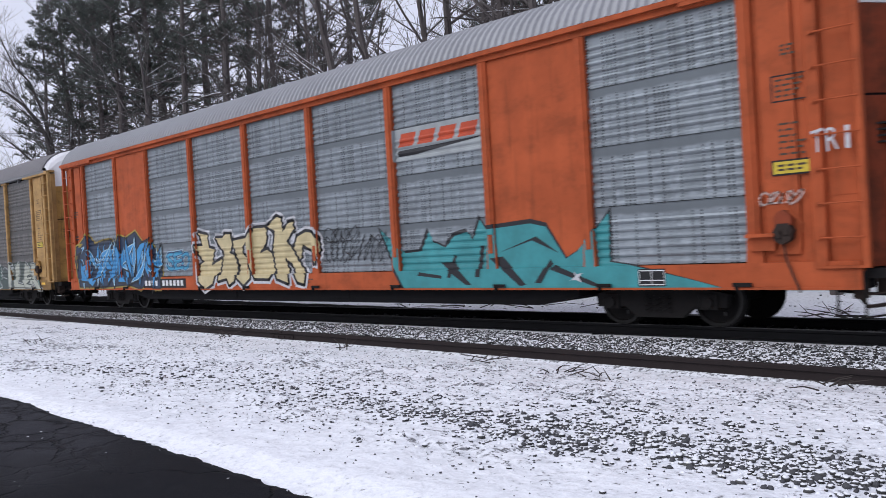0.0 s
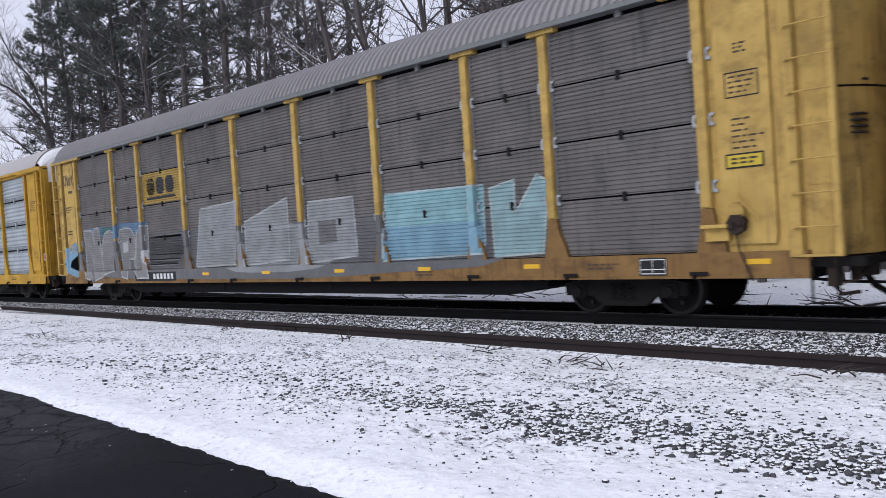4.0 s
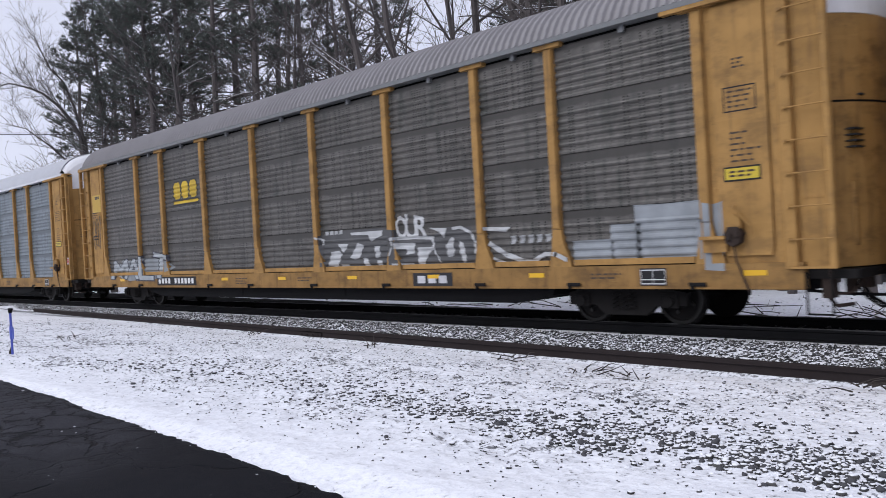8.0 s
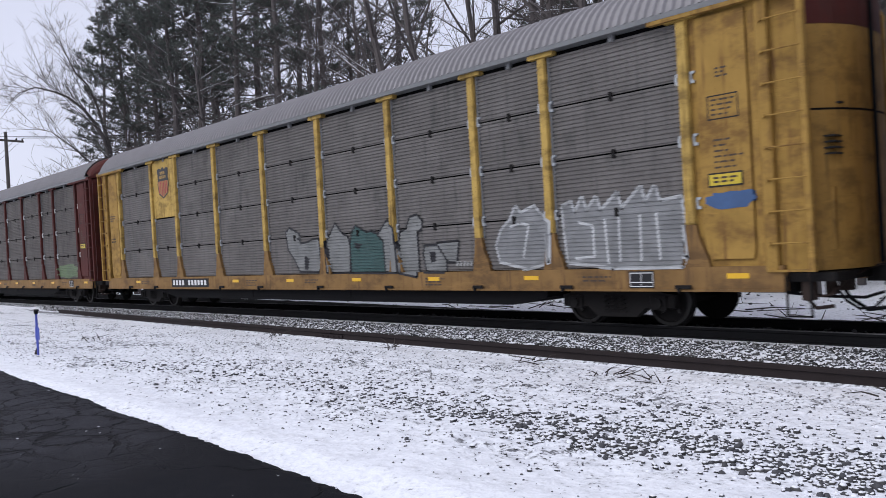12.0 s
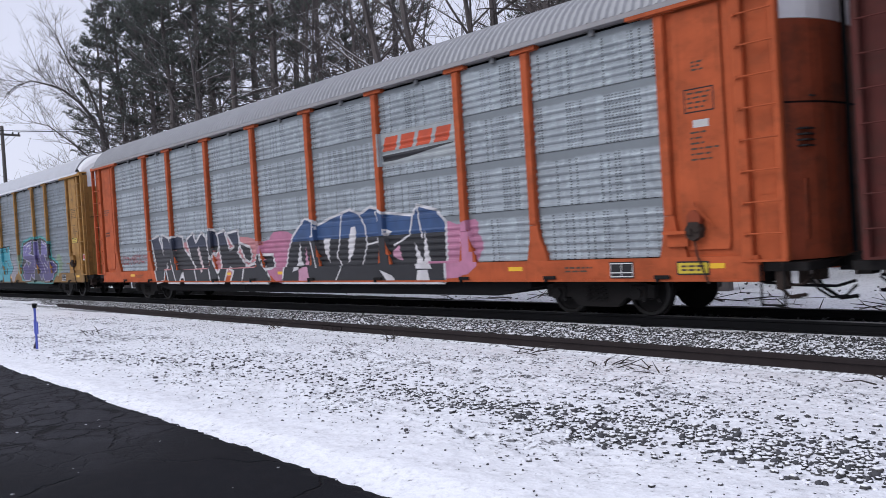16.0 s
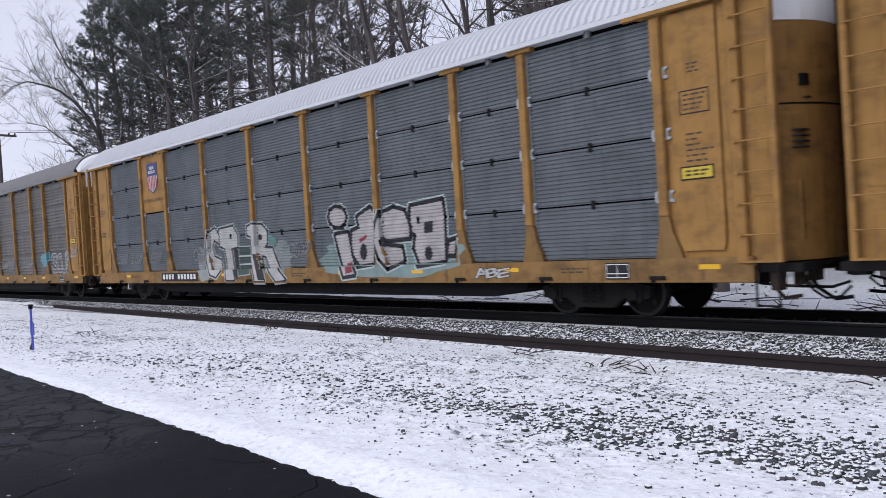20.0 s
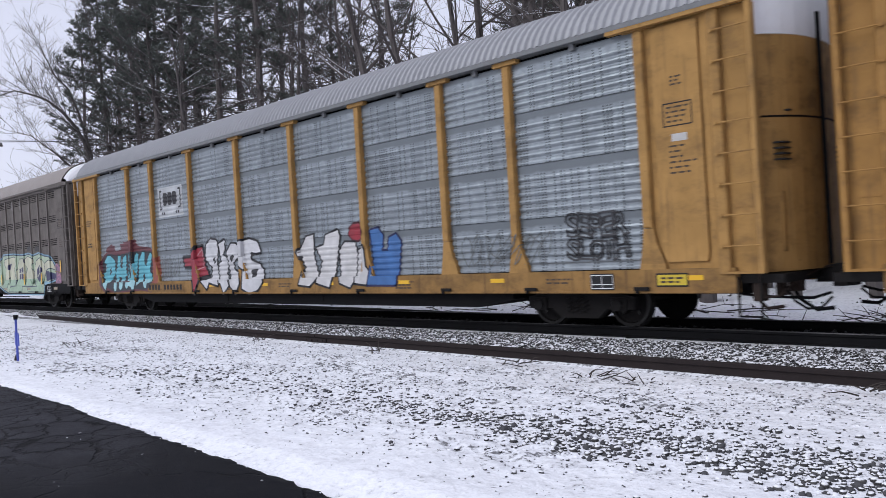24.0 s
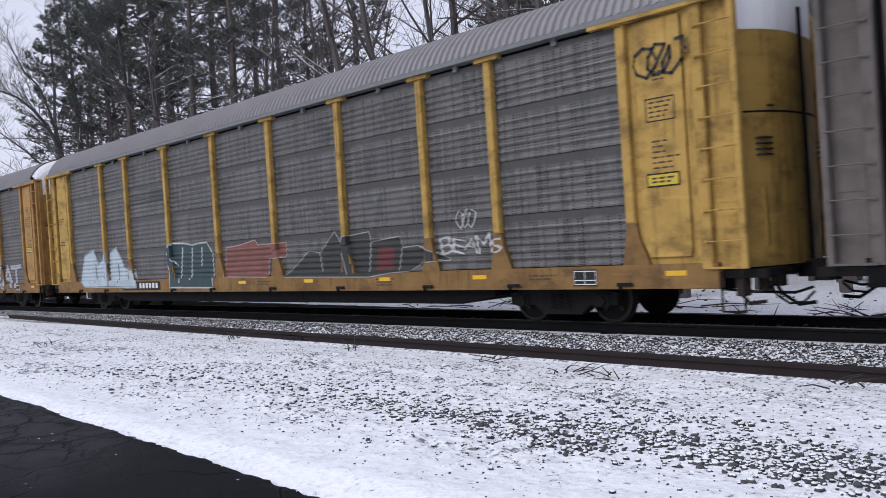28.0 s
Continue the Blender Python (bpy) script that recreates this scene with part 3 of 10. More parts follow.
def rail_mesh(x0, x1, y0, y1, z, mats, head_slot=None, step=4.0, size=1.0):
    """A rail section swept from x0 to x1."""
    n, k = max(2, int(abs(x1 - x0) / step) + 1), len(RAIL)
    g, verts = Geo(), []
    for i in range(n):
        f = i / (n - 1)
        verts += [(x0 + (x1 - x0) * f, y0 + (y1 - y0) * f + u * size, z + w * size) for u, w in RAIL]
    g.add(verts, [(i * k + j, (i + 1) * k + j, (i + 1) * k + (j + 1) % k, i * k + (j + 1) % k) for i in range(n - 1) for j in range(k)])
    if head_slot is not None:
        for q in range(len(g.f)):
            if q % k in (7, 8, 9):
                g.s[q] = head_slot
    g.add(verts[:k], [tuple(range(k))])
    g.add(verts[-k:], [tuple(range(k - 1, -1, -1))])
    return g.mesh("rail", mats)


def stones(count, place, size, seed, name, mat, sink=0.35):
    """Broken stones: eight-cornered lumps, each turned and squashed its own way."""
    r = np.random.default_rng(seed)
    P = np.array([place(r) for _ in range(count)])
    S = r.uniform(size[0], size[1], count) * r.choice([1, 1, 1, 1.5], count)
    base = np.array([(0, 0, -1), (1, 0, -0.1), (0.31, 0.95, 0.1), (-0.81, 0.59, -0.1), (-0.81, -0.59, 0.1), (0.31, -0.95, -0.1), (0.45, 0.5, 0.8), (-0.55, 0.1, 0.85), (0.3, -0.6, 0.8)], float)
    V = base[None] * r.uniform(0.65, 1.15, (count, 9, 3)) * np.array([1, 1, 0.75]) * S[:, None, None] * 0.5
    a, b = r.uniform(0, 6.28, count), r.uniform(-0.6, 0.6, count)
    ca, sa, cb, sb = np.cos(a)[:, None], np.sin(a)[:, None], np.cos(b)[:, None], np.sin(b)[:, None]
    x, y, z = V[..., 0], V[..., 1], V[..., 2]
    x, z = x * cb + z * sb, z * cb - x * sb
    x, y = x * ca - y * sa, x * sa + y * ca
    V = np.stack([x, y, z], -1) + P[:, None] + np.array([0, 0, 1.0]) * (S * (0.5 - sink) * 0.75)[:, None, None]
    F = np.array([(0, 2, 1), (0, 3, 2), (0, 4, 3), (0, 5, 4), (0, 1, 5), (1, 2, 6), (2, 3, 7), (3, 4, 7), (4, 5, 8), (5, 1, 8), (6, 7, 8), (2, 7, 6), (4, 8, 7), (1, 6, 8)])
    me = bpy.data.meshes.new(name)
    me.from_pydata(V.reshape(-1, 3).tolist(), [], (F[None] + 9 * np.arange(count)[:, None, None]).reshape(-1, 3).tolist())
    me.materials.append(mat)
    return new(name, me)


def build_track():
    for y in (TRACK_Y - 0.753, TRACK_Y + 0.753):
        rail = new("rail", rail_mesh(-420, 160, y, y, -0.186, [M["rail_side"], M["railhead"]], 1, 60))
        tagged(rail, "dark steel running rail with a narrow polished head", "rail", "running rails", "structure")
    old = new("spare_rail", None)
    tagged(old, "rusty spare rail lying along the ballast edge", "rail", "spare rails")
    part("rail_section", rail_mesh(5, -16.08, 10.52, 10.969, -0.478, M["rail_rust"], size=1.32), old)
    part("rail_section", rail_mesh(-16.1, -37.2, 10.97, 11.42, -0.478, M["rail_rust"], size=1.32), old)
    part("joint_bar", Geo().box(-0.45, 0.45, -0.02, 0.02, 0, 0.09, chamfer=0.008).mesh("joint_bar", M["rail_rust"]), old, at=pose(-16.1, 10.945, -0.415, 0, 0, -1.2))
    for k in (-0.33, -0.12, 0.12, 0.33):
        part("bolt", shared("bolt", lambda: Geo().tube([(0, 0, 0), (0, -0.03, 0)], 0.018, 6).mesh("bolt", M["rail_rust"])), old, at=pose(-16.1 + k, 10.925, -0.37))
    old = new("spare_rail", rail_mesh(-36.4, -75, 12.05, 12.10, -0.40, M["rail_rust"]))
    tagged(old, "rusty spare rail end lying beside the track", "rail", "spare rails")
    tie = Geo().box(-0.115, 0.115, -1.3, 1.3, -0.18, 0, chamfer=0.012).mesh("tie", M["twig"])
    bed = new("track_ties", None)
    tagged(bed, "dark timber sleepers set in snowy ballast", "sleepers", kind="structure")
    for i in range(160):
        t = part("sleeper", tie, bed, at=pose(8 - i * 0.53, TRACK_Y, -0.215, 0, 0, random.Random(i).uniform(-1, 1)))

    def strip(r):
        x = 6 - 64 * r.random() ** 1.5
        y = r.uniform(spare_y(x) + 0.1, 12.2)
        return x, y, ground_z(x, y)
    tagged(stones(26000, strip, (0.035, 0.075), 3, "ballast", M["ballast"]), "grey crushed stone ballast flecked with snow", "ballast", kind="stuff")

    # dark bed sheet with the train's shade in its colour
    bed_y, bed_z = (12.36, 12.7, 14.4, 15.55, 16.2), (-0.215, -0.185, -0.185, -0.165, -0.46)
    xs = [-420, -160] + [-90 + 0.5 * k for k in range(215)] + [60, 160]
    # back edge rises to the left, added to hide bright snow under distant cars
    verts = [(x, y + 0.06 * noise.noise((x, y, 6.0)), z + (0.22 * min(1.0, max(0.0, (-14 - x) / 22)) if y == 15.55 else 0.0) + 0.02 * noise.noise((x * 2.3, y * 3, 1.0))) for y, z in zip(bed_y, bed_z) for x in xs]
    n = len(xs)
    shoulder = new("track_bed", Geo().add(verts, [(j * n + i, j * n + i + 1, (j + 1) * n + i + 1, (j + 1) * n + i) for j in range(4) for i in range(n - 1)]).mesh("track_bed", M["bed_shade"]))
    tagged(shoulder, "dark stone bed under and behind the rails, blackened for shade", "track bed", kind="structure")

    def crib(r):
        x = 6 - 60 * r.random() ** 1.3
        y = r.uniform(12.5, 15.3)
        return x, y, max(ground_z(x, y), float(np.interp(y, bed_y, bed_z))) + 0.01
    tagged(stones(7000, crib, (0.04, 0.07), 5, "ballast", M["stone"]), "dark ballast between and behind the rails", "ballast", kind="stuff")

    spots = [(-4.54, 5.80, 0.5), (-4.5, 6.35, 0.5), (-4.05, 5.5, 0.4), (-3.74, 6.2, 0.5), (-3.02, 5.71, 0.45), (-2.61, 5.86, 0.5), (-2.14, 5.6, 0.45), (-2.87, 6.35, 0.6), (-2.3, 6.25, 0.5), (-1.9, 6.0, 0.6),
             (-5.5, 6.25, 0.6), (-5.1, 5.7, 0.5), (-6.1, 5.85, 0.6), (-7.0, 6.35, 0.8), (-7.5, 6.1, 0.8), (-8.7, 6.3, 1.1), (-10.8, 6.3, 1.4), (-12.8, 6.0, 1.5), (-3.7, 7.1, 0.9), (-4.7, 7.2, 0.9), (-1.4, 5.9, 0.6)]

    def verge(r):
        while True:
            x, y = 2.5 - 33 * r.random() ** 1.05, r.uniform(4.3, 10.5)
            n = noise.noise((x * 0.45, y * 0.9, 1.0)) + 0.7 * noise.noise((x * 1.7, y * 2.6, 4.0))
            if n - abs(y - 6.6) * 0.10 > r.uniform(-0.75, 0.65):
                return x, y, ground_z(x, y)

    def outer(r):
        x, y = 2.5 - 36 * r.random() ** 1.1, r.uniform(6.8, 10.45)
        return x, y, ground_z(x, y)

    def clumped(r):
        cx, cy, s = spots[r.integers(len(spots))]
        x, y = cx + r.normal(0, s * 0.62), min(max(cy + r.normal(0, s * 0.42), 4.5), 10.4)
        return x, y, ground_z(x, y)
    for count, place, size, seed, key, sink, label in (
            (3600, verge, (0.018, 0.044), 8, "capped", 0.44, "fine dark gravel poking through the snow"), (1700, clumped, (0.030, 0.066), 9, "capped", 0.42, "loose snow flecked stones lying in clumps"),
            (800, clumped, (0.026, 0.060), 10, "stone", 0.40, "larger dark wet stones in the snow"), (1500, verge, (0.012, 0.034), 17, "stone", 0.48, "dark wet gravel specks in the snow"),
            (2600, outer, (0.012, 0.036), 18, "stone", 0.50, "dark specks of stone in the snow by the spare rail")):
        gravel = stones(count, place, size, seed, "gravel", M[key], sink)
        gravel.data.polygons.foreach_set("use_smooth", [True] * len(gravel.data.polygons))
        tagged(gravel, label, "gravel", kind="stuff")

    def either(r):
        return verge(r) if r.random() < 0.62 else clumped(r)
    lumps = stones(2400, either, (0.022, 0.050), 15, "snow_lumps", M["limb_snow"], 0.62)
    lumps.data.polygons.foreach_set("use_smooth", [True] * len(lumps.data.polygons))
    tagged(lumps, "small rounded snow lumps over the gravel", "snow", kind="stuff")

    def edge_specks(r):
        x = 3 - 30 * r.random()
        y = 3.6 - 0.03 * x + 1.6 * r.random() ** 0.7
        return x, y, ground_z(x, y)
    tagged(stones(1500, edge_specks, (0.007, 0.024), 16, "grit", M["stone"], 0.35), "scattered dark grit on the snow by the asphalt", "grit", kind="stuff")

    def crumbs(r):
        x = 4 - 30 * r.random() ** 1.2
        y = 3.27 - 0.037 * (x + 4.37) - abs(r.normal(0, 0.05)) + 0.03
        return x, y, -0.03
    tagged(stones(300, crumbs, (0.008, 0.02), 14, "snow_crumbs", M["limb_snow"], 0.4), "loose crumbs of snow along the asphalt edge", "snow", kind="stuff")

    def beyond(r):
        x = 6 - 70 * r.random()
        y = 15.0 + 9 * r.random() ** 1.4
        return x, y, ground_z(x, y)
    tagged(stones(1500, beyond, (0.03, 0.10), 12, "debris", M["capped"], 0.45), "dark stones and litter in the snow beyond the track", "debris", kind="stuff")
    return bed

# ---- the freight cars ----
POSTS = [-11.82, -8.9, -7.0, -4.25, -1.4, 1.4, 4.25, 7.0, 8.9, 11.82]
ROWS = [1.06, 2.05, 3.06, 4.05, 5.0]
NEAR, SCREEN_Y = -1.52, -1.445
RIB_X, RIB_W, RIB_N = -11.95, 1.145, 21


def profile(kind, h):
    """Heights and depths of a screen panel's ridges, from its lower edge up."""
    if kind == "fine":
        n, out = int(h / 0.073), []
        for i in range(n):
            z, p = h * i / n, h / n
            out += [(z + p * 0.02, 0.022), (z + p * 0.30, 0.022), (z + p * 0.42, 0.003), (z + p * 0.84, 0.0)]
        return [(0, 0.022)] + out + [(h, 0.022)]
    if kind == "coarse":
        out, n, lo, hi = [(0, 0.012), (0.15, 0.012)], 4, 0.15, h - 0.13
        for i in range(n):
            z, p = lo + (hi - lo) * i / n, (hi - lo) / n
            out += [(z + p * 0.05, 0.034), (z + p * 0.22, 0.036), (z + p * 0.42, 0.010), (z + p * 0.60, 0.0), (z + p * 0.80, 0.008), (z + p * 0.95, 0.026)]
        return out + [(hi + 0.01, 0.012), (h, 0.012)]
    if kind == "wide":
        out, n, lo, hi = [(0, 0.0), (0.04, 0.0)], 5, 0.04, h - 0.25
        for i in range(n):
            z, p = lo + (hi - lo) * i / n, (hi - lo) / n
            out += [(z + p * 0.22, 0.006), (z + p * 0.40, 0.027), (z + p * 0.60, 0.027), (z + p * 0.80, 0.006), (z + p * 0.97, 0.0)]
        return out + [(hi + 0.03, 0.012), (h - 0.02, 0.008), (h, 0.0)]
    return [(0, 0), (h, 0)]


def depth_at(kind, h, z):
    p = profile(kind, h)
    return float(np.interp(z, [a for a, _ in p], [b for _, b in p]))


def panel_mesh(kind, w, h, mat):
    def make():
        p = profile(kind, h)
        n, g = len(p), Geo()
        vs = [(0, d, z) for z, d in p] + [(w, d, z) for z, d in p] + [(0, 0.06, 0), (w, 0.06, 0), (0, 0.06, h), (w, 0.06, h)]
        fs = [(i, n + i, n + i + 1, i + 1) for i in range(n - 1)]
        b = 2 * n
        fs += [(b, b + 1, n, 0), (n - 1, 2 * n - 1, b + 3, b + 2)]
        fs += [tuple(list(range(n)) + [b + 2, b]), tuple(list(range(2 * n - 1, n - 1, -1)) + [b + 1, b + 3])]
        return g.add(vs, fs).mesh("screen_panel", mat)
    return shared(("panel", kind, round(w, 3), round(h, 3), mat.name), make)


def post_mesh(mat, flare, cap):
    def make():
        g = Geo()
        if flare:
            g.prism([(-0.092, 0.68), (0.092, 0.68), (0.092, 3.97), (-0.092, 3.97)], 0.0, 0.13)
            g.prism([(-0.075, 0.70), (0.075, 0.70), (0.075, 3.9), (-0.075, 3.9)], -0.022, 0.0)
        else:
            g.prism([(-0.13, 0), (0.13, 0), (0.10, 0.5), (0.10, 4.0), (-0.10, 4.0), (-0.10, 0.5)], 0.0, 0.13)
            g.prism([(-0.05, 0.3), (0.05, 0.3), (0.05, 3.9), (-0.05, 3.9)], -0.02, 0.0)
        if cap:
            g.prism([(-0.30, 3.93), (0.30, 3.93), (0.30, 4.05), (-0.30, 4.05)], -0.035, 0.10)
        return g.mesh("post", mat)
    return shared(("post", mat.name, flare, cap), make)


def foot_mesh(mat):
    return shared(("foot", mat.name), lambda: Geo().prism([(-0.20, 0), (0.30, 0), (0.26, 0.16), (0.14, 0.42), (0.092, 0.675), (-0.092, 0.675), (-0.12, 0.4)], 0.0, 0.13).mesh("post_foot", mat))


ROOF_ARC = [(-1.56, 5.12), (-1.50, 5.27), (-1.38, 5.46), (-1.22, 5.63), (-1.02, 5.77), (-0.75, 5.88), (-0.4, 5.95), (0.0, 5.98)]
ROOF_ARC = ROOF_ARC + [(-y, z) for y, z in ROOF_ARC[-2::-1]]


def roof_mesh(mat, pitch=0.175):
    def make():
        g, k = Geo(), len(ROOF_ARC)
        n = int(26.9 / pitch)
        xs, off = [], []
        for i in range(n):
            x = -13.45 + i * pitch
            xs += [x, x + pitch * 0.40, x + pitch * 0.58, x + pitch * 0.82]
            off += [0.0, 0.0, 0.042, 0.042]
        vs = []
        for x, o in zip(xs, off):
            vs += [(x, y * (1 + o / 1.6), z + o * 0.8) for y, z in ROOF_ARC]
        fs = [(i * k + j, (i + 1) * k + j, (i + 1) * k + j + 1, i * k + j + 1) for i in range(len(xs) - 1) for j in range(k - 1)]
        g.add(vs, fs)
        return g.mesh("roof", mat)
    return shared(("roof", mat.name, pitch), make)


def end_mesh(mat, low, high, bulge, half, name):
    """A bowed end: a door wall between two heights, curving forward in the middle."""
    def make():
        g, k = Geo(), 12
        ring = [(-half + 2 * half * i / k) for i in range(k + 1)]
        xs = [bulge * (1 - abs(y / half) ** 2.6) for y in ring]
        zs = [low, low + 0.02, (low + high) / 2, high]
        vs = [(x, y, z) for z in zs for x, y in zip(xs, ring)]
        fs = [(j * (k + 1) + i, j * (k + 1) + i + 1, (j + 1) * (k + 1) + i + 1, (j + 1) * (k + 1) + i) for j in range(3) for i in range(k)]
        b = len(vs)
        vs += [(-0.25, y, z) for z in (low, high) for y in (-half, half)]
        fs += [(b, b + 1, b + 3, b + 2), tuple([b] + list(range(k + 1)) + [b + 1])[::-1], tuple([b + 2] + [3 * (k + 1) + i for i in range(k + 1)] + [b + 3])]
        fs += [(b, b + 2, 3 * (k + 1), 0), (b + 1, k, 3 * (k + 1) + k, b + 3)]
        return g.add(vs, fs).mesh(name, mat)
    return shared((name, mat.name, low, high, bulge, half), make)


def gable_mesh(mat):
    """The upper end: bowed like the door below it, rising to the roof's arch with a rounded shoulder."""
    def make():
        g = Geo()
        ys = [-1.5, -1.38, -1.285, -1.275, -1.2, -1.08, -0.9, -0.65, -0.33, 0.0, 0.33, 0.65, 0.9, 1.08, 1.2, 1.275, 1.285, 1.38, 1.5]
        ay, az = [p[0] for p in ROOF_ARC], [p[1] for p in ROOF_ARC]
        rows = [[], [], [], [], [], []]
        for y in ys:
            x = 0.212 + 0.44 * (1 - min(1.0, abs(y / 1.3)) ** 2.6) - 0.35 * max(0.0, abs(y) - 1.3)
            top, low = float(np.interp(y, ay, az)), 4.525 if abs(y) < 1.28 else 5.10
            for row, p in zip(rows, ((-0.25, low), (x, low), (x, top - 0.26), (x - 0.07, top - 0.11), (x - 0.20, top - 0.02), (-0.25, top + 0.005))):
                row.append((p[0], y, max(low, p[1])))
        n = len(ys)
        fs = [(j * n + i, j * n + i + 1, (j + 1) * n + i + 1, (j + 1) * n + i) for j in range(5) for i in range(n - 1)]
        return g.add([p for row in rows for p in row], fs).mesh("end_cap", mat)
    return shared(("gable", mat.name), make)


def wheelset_mesh():
    g = Geo()
    ang = [6.28319 * i / 28 for i in range(28)]
    for side in (-1, 1):
        ringsets = [(0.455, 0.70), (0.455, 0.728), (0.42, 0.735), (0.42, 0.825), (0.36, 0.835), (0.34, 0.79), (0.15, 0.775), (0.13, 0.85), (0.08, 0.86)]
        vs = [(r * math.cos(a), side * y, r * math.sin(a)) for r, y in ringsets for a in ang]
        fs = [(j * 28 + i, j * 28 + (i + 1) % 28, (j + 1) * 28 + (i + 1) % 28, (j + 1) * 28 + i) for j in range(len(ringsets) - 1) for i in range(28)]
        g.add(vs, fs, 0)
        for q in range(28):
            g.s[len(g.s) - len(fs) + 2 * 28 + q] = 1
            g.s[len(g.s) - len(fs) + 3 * 28 + q] = 1
        g.add([(0.455 * math.cos(a), side * 0.70, 0.455 * math.sin(a)) for a in ang], [tuple(range(28))], 0)
    g.tube([(0, -1.05, 0), (0, 1.05, 0)], 0.085, 10)
    for k in range(4):
        a = k * 1.5708 + 0.4
        g.box(0.23 * math.cos(a) - 0.03, 0.23 * math.cos(a) + 0.03, -0.80, -0.772, 0.23 * math.sin(a) - 0.03, 0.23 * math.sin(a) + 0.03, 1)
    return g.mesh("wheelset", [M["iron"], M["tread"]])


def sideframe_mesh():
    g = Geo()
    g.prism([(-1.18, 0.34), (-0.62, 0.34), (-0.42, 0.17), (0.42, 0.17), (0.62, 0.34), (1.18, 0.34), (1.20, 0.56), (0.66, 0.66), (0.30, 0.74), (-0.30, 0.74),
             (-0.66, 0.66), (-1.20, 0.56)], -1.14, -1.0)
    for x in (-0.89, 0.89):
        g.box(x - 0.16, x + 0.16, -1.18, -0.98, 0.31, 0.55, chamfer=0.02)
        g.tube([(x, -1.22, 0.42), (x, -1.16, 0.42)], 0.09, 10)
    for x in (-0.17, 0.0, 0.17):
        pts = [(x + 0.055 * math.cos(a), -1.16 + 0.055 * math.sin(a), 0.26 + 0.012 * a) for a in np.arange(0, 25.0, 0.9)]
        g.tube(pts, 0.012, 4)
    return g.mesh("side_frame", M["iron"])


def bar_lines(widths, x0, z0, line, gap, y):
    """Writing too small to read: rows of short bars."""
    g, z = Geo(), z0
    r = random.Random(int(abs(x0 * 100)) + len(widths))
    for w in widths:
        x = x0
        while x < x0 + w - 0.02:
            k = min(r.uniform(0.05, 0.16), x0 + w - x)
            g.box(x, x + k, y - 0.003, y, z - line, z)
            x += k + 0.03
        z -= gap
    return g


def vent_lines():
    """Rows of short dark slots low on the bowed end door, and a slanted stencil."""
    g = Geo()
    for y0 in (-1.12, 0.78):
        for k in range(4):
            g.box(13.80, 13.955, y0, y0 + 0.30, 2.62 + k * 0.085, 2.645 + k * 0.085)
    g.box(13.86, 13.975, -0.92, -0.42, 3.36, 3.385)
    return g


